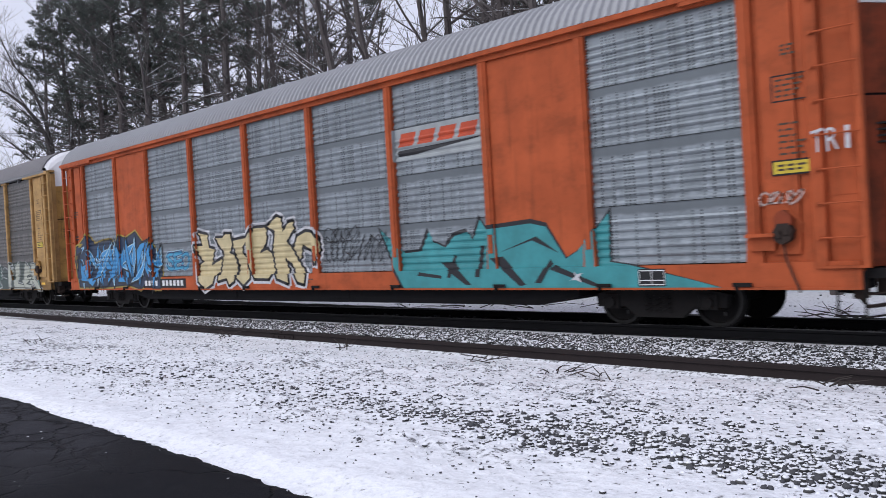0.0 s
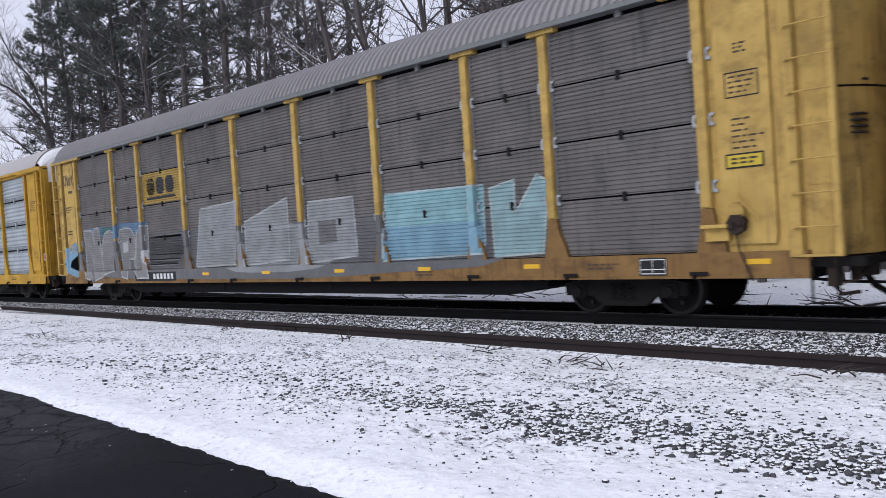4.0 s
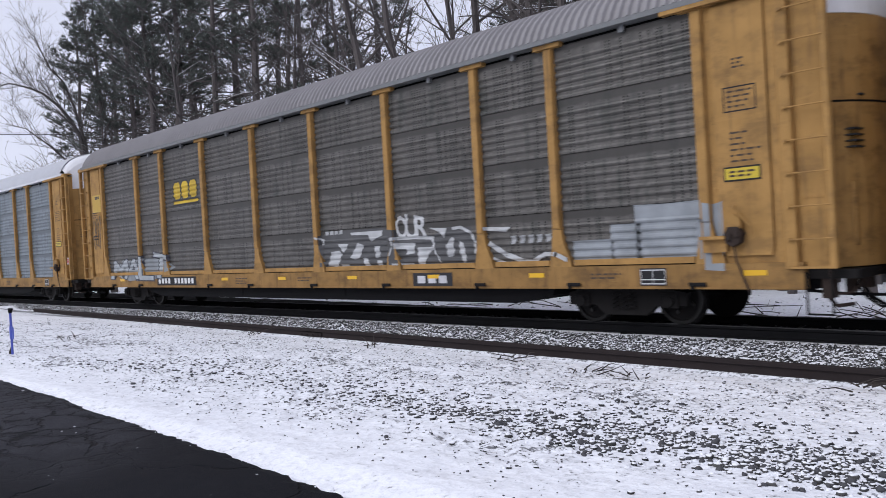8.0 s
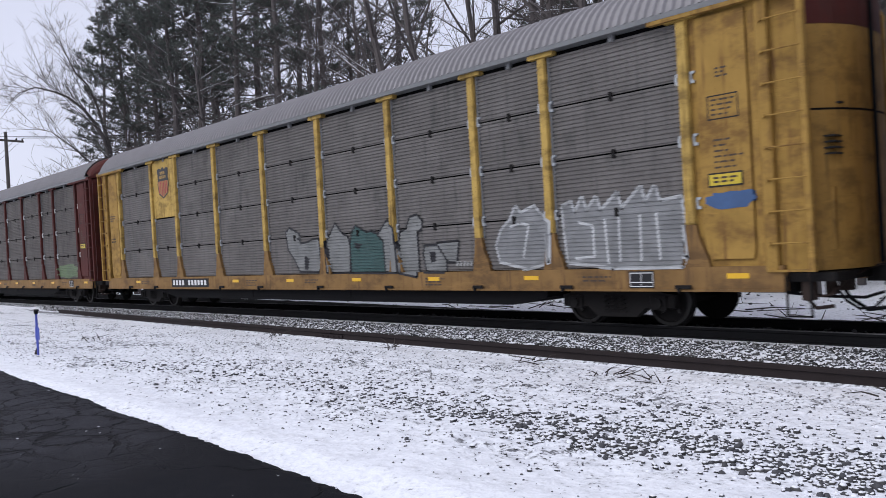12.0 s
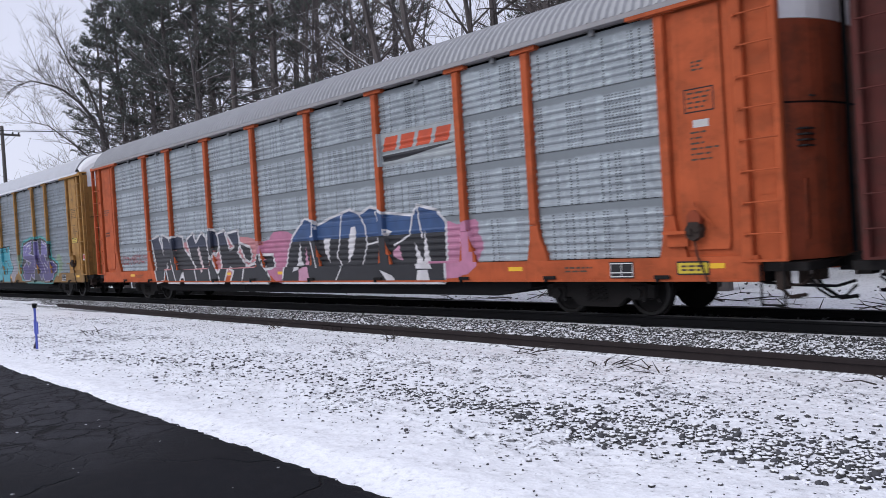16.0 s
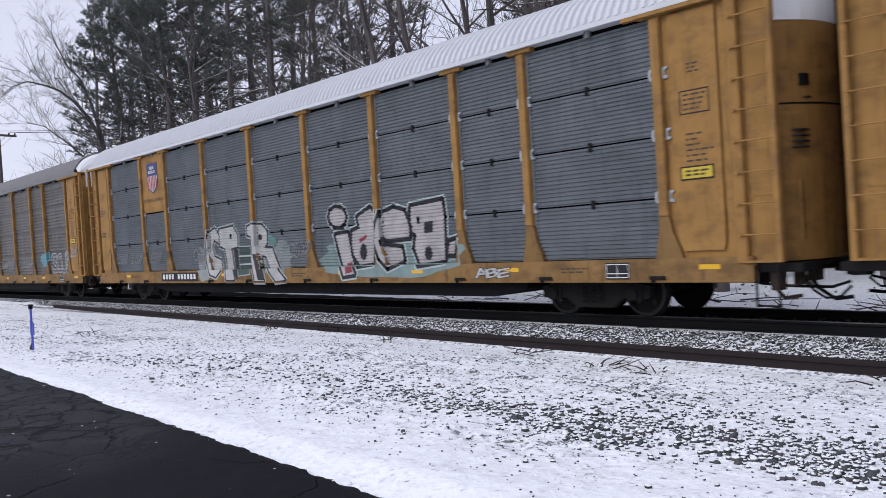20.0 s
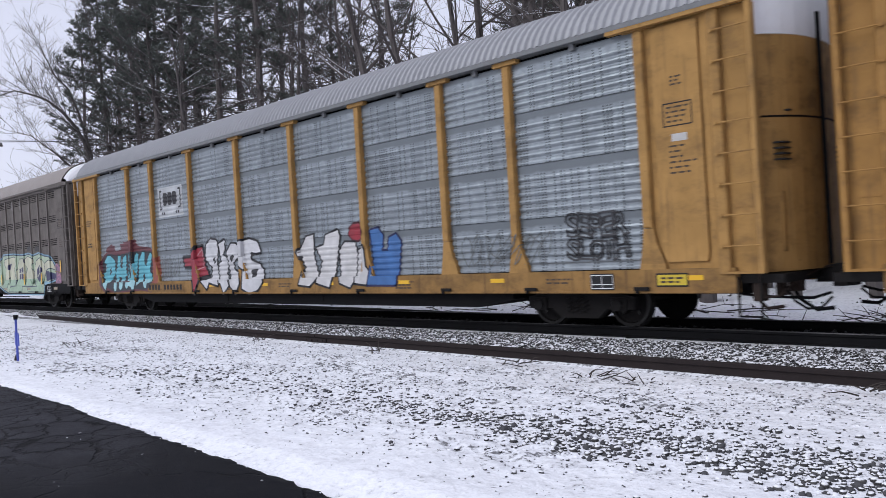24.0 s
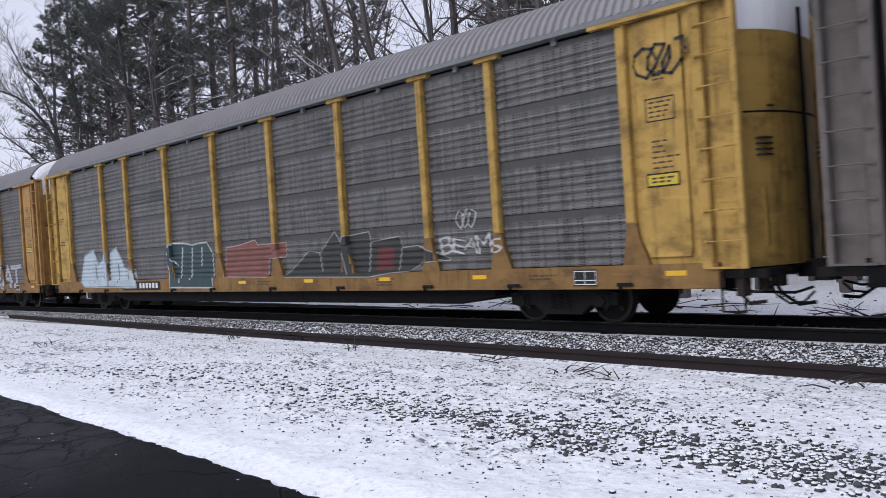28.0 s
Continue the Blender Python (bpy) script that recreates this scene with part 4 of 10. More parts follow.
def car_shell(c):
    """One enclosed auto carrier at the origin, front to +x, rail top at z = 0."""
    car = new("autorack_car", None)
    tagged(car, c["label"], "railway car", "autorack train")
    posts = c.get("posts", POSTS)
    body, screen, postm, sill = M[c["body"]], M[c["screen"]], M[c.get("post", c["body"])], M[c.get("sill", "sill_yellow" if c["body"] in ("yellow", "yellow_dull") else c["body"])]
    kind, far = c.get("kind", "wide"), pose(0, 0, 0, 0, 0, 180)
    gap = {"fine": 0.030, "coarse": 0.055}.get(kind, 0.010)
    # frame
    if c.get("ribbed"):
        part("underframe", shared("underframe_high", lambda: Geo().box(-13.3, 13.3, -1.38, 1.38, 0.82, 1.0).box(-12.9, 12.9, -0.35, 0.35, 0.50, 0.83).mesh("underframe", M["black"])), car, "black steel underframe")
    else:
        part("underframe", shared("underframe", lambda: Geo().box(-13.3, 13.3, -1.38, 1.38, 0.82, 1.0).prism([(-8.6, 0.52), (-7.7, 0.36), (7.7, 0.36), (8.6, 0.52), (8.6, 0.83), (-8.6, 0.83)], -1.34, 1.34)
         .box(-12.9, 12.9, -0.35, 0.35, 0.55, 0.83).mesh("underframe", M["black"])), car, "black steel underframe")
    part("brake_rod", shared("rod", lambda: Geo().tube([(-7.5, -1.32, 0.5), (7.5, -1.32, 0.5)], 0.022, 6).box(-3.1, -2.5, -1.36, -1.0, 0.42, 0.8, chamfer=0.05)
         .box(1.5, 2.3, -1.36, -1.0, 0.45, 0.8, chamfer=0.05).mesh("brake_rod", M["black"])), car)
    part("screen_backing", shared("backing", lambda: Geo().box(-11.8, 11.8, -1.37, -1.34, 1.0, 5.08).box(-11.8, 11.8, 1.34, 1.37, 1.0, 5.08)
         .mesh("screen_backing", M["seam"])), car)
    sm = shared(("sill", sill.name), lambda: Geo().box(-13.3, 13.3, NEAR, -1.36, 0.66, 1.045, chamfer=0.015).box(-13.3, 13.3, NEAR - 0.025, NEAR, 0.655, 0.69)
                .mesh("side_sill", sill))
    em = shared(("eave", c.get("eave", "edge_dark" if c["roof"] in ("roof_dark", "roof_grey") else c["roof"])), lambda: (Geo().box(-13.5, 13.5, -1.53, -1.36, 4.955, 5.06) if c.get("eave") in ("orange", "yellow_clean", "brown") else Geo().box(-13.5, 13.5, -1.40, -1.36, 5.05, 5.09)).box(-13.5, 13.5, -1.615, -1.36, 5.055, 5.14)
                .mesh("eave_rail", M[c.get("eave", "edge_dark" if c["roof"] in ("roof_dark", "roof_grey") else c["roof"])]))
    for m in (pose(0, 0, 0), far):
        part("side_sill", sm, car, at=m)
        part("eave_rail", em, car, at=m)
    part("roof", roof_mesh(M[c["roof"]], 0.30 if c.get("ribbed") else 0.175), car, c.get("roof_label", ""))
    if c.get("ribbed"):
        smooth_sides(car, c, body)
    else:
        for x in posts:
            if c.get("flare", True):
                part("post_foot", foot_mesh(M[c.get("foot", c.get("post", c["body"]))]), car, at=pose(x, NEAR, 1.045))
                part("post_foot", foot_mesh(M[c.get("foot", c.get("post", c["body"]))]), car, at=pose(-x, -NEAR, 1.045, 0, 0, 180))
            part("post", post_mesh(postm, c.get("flare", True), c.get("cap", True)), car, at=pose(x, NEAR, 1.045))
            part("post", post_mesh(postm, c.get("flare", True), c.get("cap", True)), car, at=pose(-x, -NEAR, 1.045, 0, 0, 180))
        for b in range(9):
            x0, x1 = posts[b] + 0.085, posts[b + 1] - 0.085
            if b in c.get("plates", ()):
                pm = shared(("plate", round(x1 - x0, 2), body.name), lambda: Geo().box(0, x1 - x0, 0, 0.07, 0, 3.98).mesh("side_plate", body))
                part("side_plate", pm, car, at=pose(x0, SCREEN_Y - 0.03, 1.05))
                part("side_plate", pm, car, at=pose(-x0, -SCREEN_Y + 0.03, 1.05, 0, 0, 180))
                continue
            for r in range(4):
                if (b, r) in c.get("covered", ()):
                    continue
                h = ROWS[r + 1] - ROWS[r] - gap
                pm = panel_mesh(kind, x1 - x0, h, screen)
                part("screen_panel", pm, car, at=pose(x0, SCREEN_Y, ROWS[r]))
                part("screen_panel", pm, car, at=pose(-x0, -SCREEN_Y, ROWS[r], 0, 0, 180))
    if c.get("bay_rail"):
        for b in range(9):
            w = posts[b + 1] - posts[b] - 0.55
            part("bay_rail", shared(("bayrail", round(w, 2), body.name), lambda: Geo().box(0, w, 0, 0.06, 0, 0.10, chamfer=0.008).mesh("bay_rail", body)), car, at=pose(posts[b] + 0.33, NEAR + 0.02, 1.065))
    if kind == "coarse":
        tab = shared("coarse_tab", lambda: Geo().prism([(-0.04, -0.13), (0.04, -0.13), (0.04, 0.08), (-0.04, 0.08)], -0.03, 0.02).mesh("seam_tab", M["galv_plain"]))
        for b in range(9):
            for z in ROWS[1:4]:
                if b != 1 or z < 3:
                    part("seam_tab", tab, car, at=pose((posts[b] + posts[b + 1]) / 2, SCREEN_Y, z))
    if c.get("eave") not in ("orange", "yellow_clean", "brown"):
        et = shared("eave_tab", lambda: Geo().prism([(-0.05, -0.05), (0.05, -0.05), (0.05, 0.12), (-0.05, 0.12)], -0.04, 0.03).mesh("eave_tab", M["edge_dark"]))
        for b in range(9):
            part("eave_tab", et, car, at=pose((posts[b] + posts[b + 1]) / 2 + 0.1, SCREEN_Y - 0.02, 4.99))
    if kind == "fine":
        cm = shared(("clip", c.get("clips", "galv_plain")), lambda: Geo().prism([(-0.03, -0.09), (0.05, -0.09), (0.05, -0.05), (0.0, -0.03), (0.0, 0.05), (0.05, 0.07), (0.05, 0.1), (-0.03, 0.1), (-0.05, 0.0)], -0.03, 0.03)
                    .mesh("clip", M[c.get("clips", "galv_plain")]))
        for x in posts:
            for z in ROWS[1:4]:
                part("clip", cm, car, at=pose(x + 0.13, SCREEN_Y - 0.005, z))
                part("clip", cm, car, at=pose(x - 0.13, SCREEN_Y - 0.005, z))
        tm = shared(("tab", c["screen"]), lambda: Geo().prism([(-0.035, -0.10), (0.035, -0.10), (0.035, 0.05), (-0.035, 0.05)], -0.018, 0.02).mesh("seam_tab", M["iron"]))
        strip = shared("strip", lambda: Geo().box(-0.025, 0.025, -0.012, 0.03, 0, 3.3).mesh("edge_strip", M["edge_dark"]))
        for b in range(9):
            mid = (posts[b] + posts[b + 1]) / 2
            if b in c.get("plates", ()) or c.get("ribbed"):
                continue
            for z in ROWS[1:4]:
                if not c.get("covered") or b != 1 or z < 3:
                    part("seam_tab", tm, car, at=pose(mid, SCREEN_Y, z))
        for x in posts[1:-1]:
            part("edge_strip", strip, car, at=pose(x + 0.115, SCREEN_Y, 1.72))
    # corners and ends
    edge, sh = max(11.88, posts[9]), c.get("end_shift", 0.0)
    cb = M[c.get("corner", c["body"])]
    corner = shared(("corner", cb.name, edge, sh), lambda: Geo().prism([(edge, 1.045), (12.93 + sh, 1.045), (12.93 + sh, 5.03), (edge, 5.03)], NEAR + 0.07, -1.36).mesh("corner_panel", cb))
    filler = shared(("filler", cb.name), lambda: Geo().box(12.92, 13.05, NEAR + 0.045, -1.30, 1.0, 5.0).mesh("corner_filler", cb))
    door = shared(("cdoor", cb.name, edge, sh), lambda: Geo().prism([(edge + 0.26, 1.16), (12.84 + sh, 1.16), (12.87 + sh, 1.3), (12.87 + sh, 4.94), (edge + 0.17, 4.94), (edge + 0.17, 1.52), (edge + 0.20, 1.3)], NEAR + 0.02, NEAR + 0.07)
                  .mesh("corner_door", cb))
    gap_m = shared("cgap", lambda: Geo().box(12.93, 13.04, NEAR + 0.12, -1.30, 1.0, 5.0).mesh("corner_gap", M["seam"]))
    cpost = shared(("cpost", cb.name), lambda: Geo().box(13.04, 13.23, NEAR - 0.02, -1.30, 0.95, 5.03, chamfer=0.02).mesh("corner_post", cb))
    cback = shared(("cback", cb.name), lambda: Geo().box(13.23, 13.70, -1.43, -1.28, 0.95, 5.0).box(13.30, 13.62, -1.438, -1.43, 1.95, 1.965).mesh("ladder_recess", cb))
    beam = shared(("beam", cb.name), lambda: Geo().prism([(11.25, 4.99), (13.74, 4.99), (13.74, 5.10), (11.25, 5.10)], NEAR - 0.09, NEAR + 0.03).prism([(11.25, 5.06), (13.74, 5.06), (13.74, 5.12), (11.25, 5.12)], NEAR - 0.03, -1.30)
                  .mesh("corner_beam", cb))
    lad = shared(("ladder", cb.name), lambda: Geo().box(0.55, 0.65, -0.05, 0.06, 0.0, 4.08, chamfer=0.015).box(0.0, 0.65, -0.04, 0.0, 0.0, 0.035).mesh("ladder", cb))
    rung = shared(("rung", cb.name), lambda: Geo().tube([(0.0, 0.02, 0), (0.03, -0.03, 0), (0.57, -0.03, 0), (0.60, 0.0, 0)], 0.013, 6).tube([(-0.015, 0.0, 0), (-0.015, -0.035, 0)], 0.028, 6).mesh("rung", cb))
    flip = Matrix.Diagonal((1, -1, 1, 1))
    for m in (Matrix(), far, flip, far @ flip):
        part("corner_panel", corner, car, at=m)
        part("corner_door", door, car, at=m)
        if m in (far, far @ flip):
            part("corner_gap", gap_m, car, at=m @ pose(sh, 0, 0))
        else:
            part("corner_filler", filler, car, at=m @ pose(sh, 0, 0))
        part("corner_post", cpost, car, at=m @ pose(sh, 0, 0))
        part("ladder_recess", cback, car, at=m @ pose(sh, 0, 0))
        part("corner_beam", beam, car, at=m @ pose(sh, 0, 0))
        la = part("ladder", lad, car, at=m @ pose(13.13 + sh, NEAR - 0.01, 0.95))
        for k in range(8):
            part("rung", rung, la, at=pose(0.02, -0.02, 0.42 + k * 0.47))
    for m in (Matrix(), far):
        part("end_door", end_mesh(M[c["body"] + "_end"], 0.95, 4.52, 0.44, 1.30, "end_door"), car, at=m @ pose(13.66 + sh, 0, 0))
        part("door_rib", shared(("drib", body.name), lambda: Geo().box(14.08, 14.13, -0.05, 0.05, 1.0, 4.95).box(13.75, 13.78, -1.12, -1.06, 1.0, 4.95)
             .box(13.75, 13.78, 1.06, 1.12, 1.0, 4.95).mesh("door_rib", M["black"])), car, at=m @ pose(sh, 0, 0))
        part("door_seam", end_mesh(M["seam"], 3.27, 3.30, 0.445, 1.303, "door_seam"), car, at=m @ pose(13.66 + sh, 0, 0))
        part("door_vent", shared("dvent", lambda: vent_lines().mesh("door_vent", M["ink"])), car, at=m @ pose(sh, 0, 0))
        part("locker_panel", shared(("locker", body.name), lambda: Geo().box(13.70, 13.885, -1.06, -0.80, 1.25, 2.15).mesh("locker_panel", M[c["body"] + "_end"])), car, at=m @ pose(sh, 0, 0))
        for q in (-0.98, 0.5) if c.get("windows") else ():
            part("door_window", shared("dwin", lambda: Geo().box(0, 0.09, 0, 0.48, 0, 0.17).mesh("door_window", M["black"])), car, at=m @ pose(13.88 + sh, q, 3.55))
        part("end_cap", gable_mesh(M[c.get("gable_rear", c.get("gable", "white")) if m == far else c.get("gable", "white")]), car, c.get("gable_label", ""), at=m @ pose(13.45 + sh, 0, 0))
        part("end_platform", shared("plat", lambda: Geo().box(13.2, 14.0, -1.4, 1.4, 0.80, 0.93, chamfer=0.03).box(13.3, 13.325, -1.5, -1.47, 0.3, 0.9)
             .box(13.655, 13.68, -1.5, -1.47, 0.3, 0.9).box(13.3, 13.68, -1.5, -1.46, 0.285, 0.31).mesh("end_platform", M["iron"])), car, at=m @ pose(sh, 0, 0))
        part("coupler", shared("coupler", lambda: Geo().box(13.9, 14.28, -0.12, 0.12, 0.72, 0.95, chamfer=0.03).prism([(14.2, 0.66), (14.42, 0.66), (14.42, 1.0), (14.2, 1.0)], -0.2, 0.1)
             .mesh("coupler", M["iron"])), car, at=m @ pose(sh, 0, 0))
        part("air_hose", shared("hose", lambda: Geo().tube([(13.7, -0.55, 0.75), (13.85, -0.6, 0.5), (14.1, -0.6, 0.33), (14.33, -0.5, 0.36)], 0.03, 7)
             .tube([(13.2, -1.2, 0.62), (13.6, -1.0, 0.56), (14.1, -0.7, 0.52), (14.34, -0.6, 0.6)], 0.025, 6).mesh("air_hose", M["black"])), car, at=m @ pose(sh, 0, 0))
        part("uncoupling_rod", shared("unrod", lambda: Geo().tube([(13.62, -1.42, 0.86), (13.70, -1.42, 0.58), (13.86, -1.30, 0.60), (13.95, -0.95, 0.80), (14.02, -0.35, 0.92), (14.16, -0.12, 0.98)], 0.017, 6)
             .tube([(13.62, -1.42, 0.86), (13.60, -1.38, 0.98)], 0.017, 5).mesh("uncoupling_rod", M["greasy_rust"])), car, at=m @ pose(sh, 0, 0))
        part("end_bracket", shared("endbr", lambda: Geo().box(13.46, 13.62, -1.36, -1.12, 0.52, 0.84, chamfer=0.03).box(13.66, 13.80, -1.02, -0.86, 0.58, 0.90, chamfer=0.03)
             .box(13.72, 13.90, -0.70, -0.45, 0.62, 0.98, chamfer=0.04).tube([(13.52, -1.30, 0.55), (13.62, -1.22, 0.40), (13.80, -1.05, 0.42)], 0.03, 6).mesh("end_bracket", M["greasy_rust"])), car, at=m @ pose(sh, 0, 0))
        part("brake_hose", shared("bhose", lambda: Geo().tube([(13.78, -0.95, 0.72), (13.95, -1.0, 0.50), (14.12, -0.98, 0.38), (14.30, -0.9, 0.40), (14.42, -0.8, 0.55)], 0.021, 6).mesh("brake_hose", M["black"])), car, at=m @ pose(sh, 0, 0))
        bogie = part("bogie", shared("bolster", lambda: Geo().box(-0.25, 0.25, -1.05, 1.05, 0.38, 0.72, chamfer=0.05).tube([(0, 0, 0.7), (0, 0, 0.84)], 0.3, 12)
                     .mesh("bogie", M["iron"])), car, "black cast steel bogie", at=m @ pose(10.02, 0, 0))
        sf = shared("sideframe", sideframe_mesh)
        part("side_frame", sf, bogie)
        part("side_frame", sf, bogie, at=far)
        for ax in (-0.89, 0.89):
            w = part("wheelset", shared("wheelset", wheelset_mesh), bogie, at=pose(ax, 0, 0.42))
            WHEELS.append((w, ax, c["start"], 1 if m == Matrix() else -1))
    if c.get("no_step"):
        ns = part("no_step_sign", shared("nostep", lambda: Geo().box(0, 0.26, -0.01, 0, 0, 0.26).mesh("no_step_sign", M["sign_white"])), car, "white sign with a red ring", at=pose(13.40, NEAR - 0.02, 1.55))
        part("red_ring", shared("redring", lambda: Geo().tube([(0.13 + 0.085 * math.cos(a), -0.012, 0.13 + 0.085 * math.sin(a)) for a in np.linspace(0, 6.2832, 15)], 0.014, 5)
             .tube([(0.075, -0.012, 0.19), (0.185, -0.012, 0.07)], 0.012, 5).mesh("red_ring", M["sign_red"])), ns)
    # small fittings
    if c.get("brake"):
        hb = part("hand_brake", shared("brake", lambda: Geo().prism([(12.20, 1.36), (12.30, 1.30), (12.42, 1.36), (12.46, 1.50), (12.40, 1.60), (12.24, 1.60), (12.17, 1.48)], NEAR - 0.13, NEAR + 0.02)
             .box(12.22, 12.30, NEAR - 0.17, NEAR - 0.12, 1.40, 1.50, chamfer=0.015).box(12.34, 12.42, NEAR - 0.16, NEAR - 0.12, 1.44, 1.53, chamfer=0.015)
             .tube([(12.30, NEAR - 0.06, 1.32), (12.33, NEAR - 0.06, 1.08), (12.5, NEAR - 0.05, 0.62)], 0.016, 5).mesh("hand_brake", M["greasy_rust"])), car, "dark greasy hand brake")
        part("brake_housing", shared(("bhouse", cb.name), lambda: Geo().prism([(12.20 + 0.115 + 0.125 * math.cos(a), 1.64 + 0.15 * math.sin(a)) for a in np.linspace(-0.5, 3.64, 11)], NEAR - 0.10, NEAR + 0.01)
             .mesh("brake_housing", M[c["body"] + "_end"])), hb)
        part("brake_lever", shared(("blever", cb.name), lambda: Geo().tube([(12.36, NEAR - 0.11, 1.86), (12.44, NEAR - 0.12, 1.76), (12.60, NEAR - 0.10, 1.58), (12.61, NEAR - 0.10, 1.47)], 0.017, 6)
             .tube([(12.36, NEAR - 0.11, 1.86), (12.34, NEAR - 0.05, 1.92)], 0.017, 6).mesh("brake_lever", cb)), hb)
        part("brake_ledge", shared(("bledge", body.name), lambda: Geo().box(11.78, 12.20, NEAR - 0.16, NEAR + 0.02, 1.42, 1.47).box(11.80, 12.18, NEAR - 0.06, NEAR + 0.02, 1.22, 1.42, chamfer=0.01).mesh("brake_ledge", body)), car)
    dk = M["ink"]
    fade = M["stencil_ink"]
    fm = shared("stencil_frame", lambda: Geo().box(0, 0.52, -0.003, 0, 0, 0.02).box(0, 0.52, -0.003, 0, 0.36, 0.38).box(0, 0.02, -0.003, 0, 0.02, 0.36).box(0.50, 0.52, -0.003, 0, 0.02, 0.36).mesh("stencil_frame", dk))
    fresh = c["body"] == "yellow_clean"
    sx, sz = (0.02, 0.17) if fresh else (0.0, 0.0)
    part("stencil_frame", fm, car, at=pose(12.20 + sx, NEAR + 0.02, 3.32 + sz))
    texts = [("stencil2", [0.4, 0.4, 0.36, 0.28], 12.26, 3.64, 0.075)]
    if fresh:
        part("stencil_frame", fm, car, at=pose(12.42, NEAR + 0.02, 1.68) @ Matrix.Diagonal((0.52, 1, 0.55, 1)))
    else:
        texts += [("stencil", [0.22, 0.16, 0.2], 12.36, 4.12, 0.06), ("stencil3", [0.28, 0.2, 0.24, 0.48, 0.36, 0.36], 12.28, 3.02, 0.085)]
    for key, widths, x, z, step in texts:
        tagged(part("stencil", shared((key, sx), lambda: bar_lines(widths, x + sx, z + sz, 0.028, step, NEAR + 0.02).mesh("stencil", fade)), car), kind="stuff")
    for x0, n in ((-10.1, 2), (-2.6, 3), (0.5, 2), (5.3, 3), (9.6, 2)):
        tagged(part("stencil", shared(("sill_text", x0), lambda: bar_lines([0.62, 0.5, 0.56][:n], x0, 0.92, 0.03, 0.065, NEAR).mesh("stencil", fade)), car), kind="stuff")
    if c.get("sticker"):
        part("sticker", shared("sticker", lambda: Geo().box(0, 0.27, -0.004, 0, 0, 0.12).mesh("sticker", M["sign_white"])), car, "small white sticker", at=pose(12.34, NEAR + 0.02, 3.08))
    for x, z in () if c.get("ribbed") or fresh else (((11.92, 0.76) if c.get("warn_low") else (12.16, 2.28)),):
        wp = part("warning_plate", shared("warn", lambda: Geo().box(0, 0.58, -0.010, 0, 0, 0.22).mesh("warning_plate", M["ink"])), car, "yellow warning plate in a black frame", at=pose(x, NEAR + (0.02 if z > 1.05 else 0.0), z))
        part("plate_face", shared("warnf", lambda: Geo().box(0.025, 0.555, -0.014, -0.010, 0.025, 0.195).mesh("plate_face", M["sign_yellow"])), wp)
        tagged(part("plate_text", shared("warnl", lambda: bar_lines([0.40, 0.34], 0.09, 0.155, 0.03, 0.06, -0.014).mesh("plate_text", M["stencil_ink"])), wp), kind="stuff")
    tagged(part("stencil", shared("stencil4", lambda: bar_lines([0.5, 0.5, 0.35], -12.85, 3.4, 0.04, 0.08, NEAR + 0.02).mesh("stencil", fade)), car), kind="stuff")
    tagged(part("stencil", shared("stencil5", lambda: bar_lines([0.4, 0.4], -12.8, 2.55, 0.05, 0.1, NEAR + 0.02).mesh("stencil", dk)), car), kind="stuff")
    nr = part("number_plate", shared(("numbers", c.get("numbers", "ink")), lambda: Geo().box(-7.62, -4.95, NEAR - 0.006, NEAR, 0.72, 0.99).mesh("number_plate", M[c.get("numbers", "ink")])), car, "number board")
    g = Geo()
    for k in range(11):
        if k != 4:
            x = -7.5 + k * 0.225
            g.box(x, x + 0.135, NEAR - 0.010, NEAR - 0.006, 0.78, 0.94)
    tagged(part("number_text", shared(("nbars", c.get("numbers", "ink")), lambda: g.mesh("number_text", M["letter_white" if c.get("numbers", "ink") == "ink" else "ink"])), nr), kind="stuff")
    bx = c.get("data_x", 10.6)
    dp = part("data_plate", shared("dplate", lambda: Geo().box(0, 0.72, -0.008, 0, 0, 0.27).mesh("data_plate", dk)), car, at=pose(bx, NEAR, 0.71) @ Matrix.Diagonal((0.68, 1, 1.05, 1)))
    tagged(part("data_field", shared("dfield", lambda: Geo().box(0.02, 0.70, -0.011, -0.008, 0.02, 0.035).box(0.02, 0.70, -0.011, -0.008, 0.235, 0.25).box(0.02, 0.035, -0.011, -0.008, 0.02, 0.25)
         .box(0.685, 0.70, -0.011, -0.008, 0.02, 0.25).box(0.35, 0.365, -0.011, -0.008, 0.02, 0.25).box(0.02, 0.70, -0.011, -0.008, 0.085, 0.1).mesh("data_field", M["letter_white"])), dp), kind="stuff")
    bracket = shared("bracket", lambda: Geo().box(0, 0.30, -0.03, 0, 0, 0.06, chamfer=0.01).box(0.05, 0.09, -0.05, 0, -0.05, 0.02).mesh("sill_bracket", M["iron"]))
    for x in (-11.2, -9.0, -4.2, -1.9, 1.1, 3.9, 6.8, 9.1, 11.5):
        part("sill_bracket", bracket, car, at=pose(x, NEAR - 0.025, 0.70))
    if c.get("reflectors", True):
        for x in (-10.6, -3.4, -0.4, 2.6, 5.4, 8.2, 12.4):
            part("reflector", shared("refl", lambda: Geo().box(0, 0.36, -0.006, 0, 0, 0.08).mesh("reflector", M["reflector"])), car, at=pose(x, NEAR, 0.86))
    return car


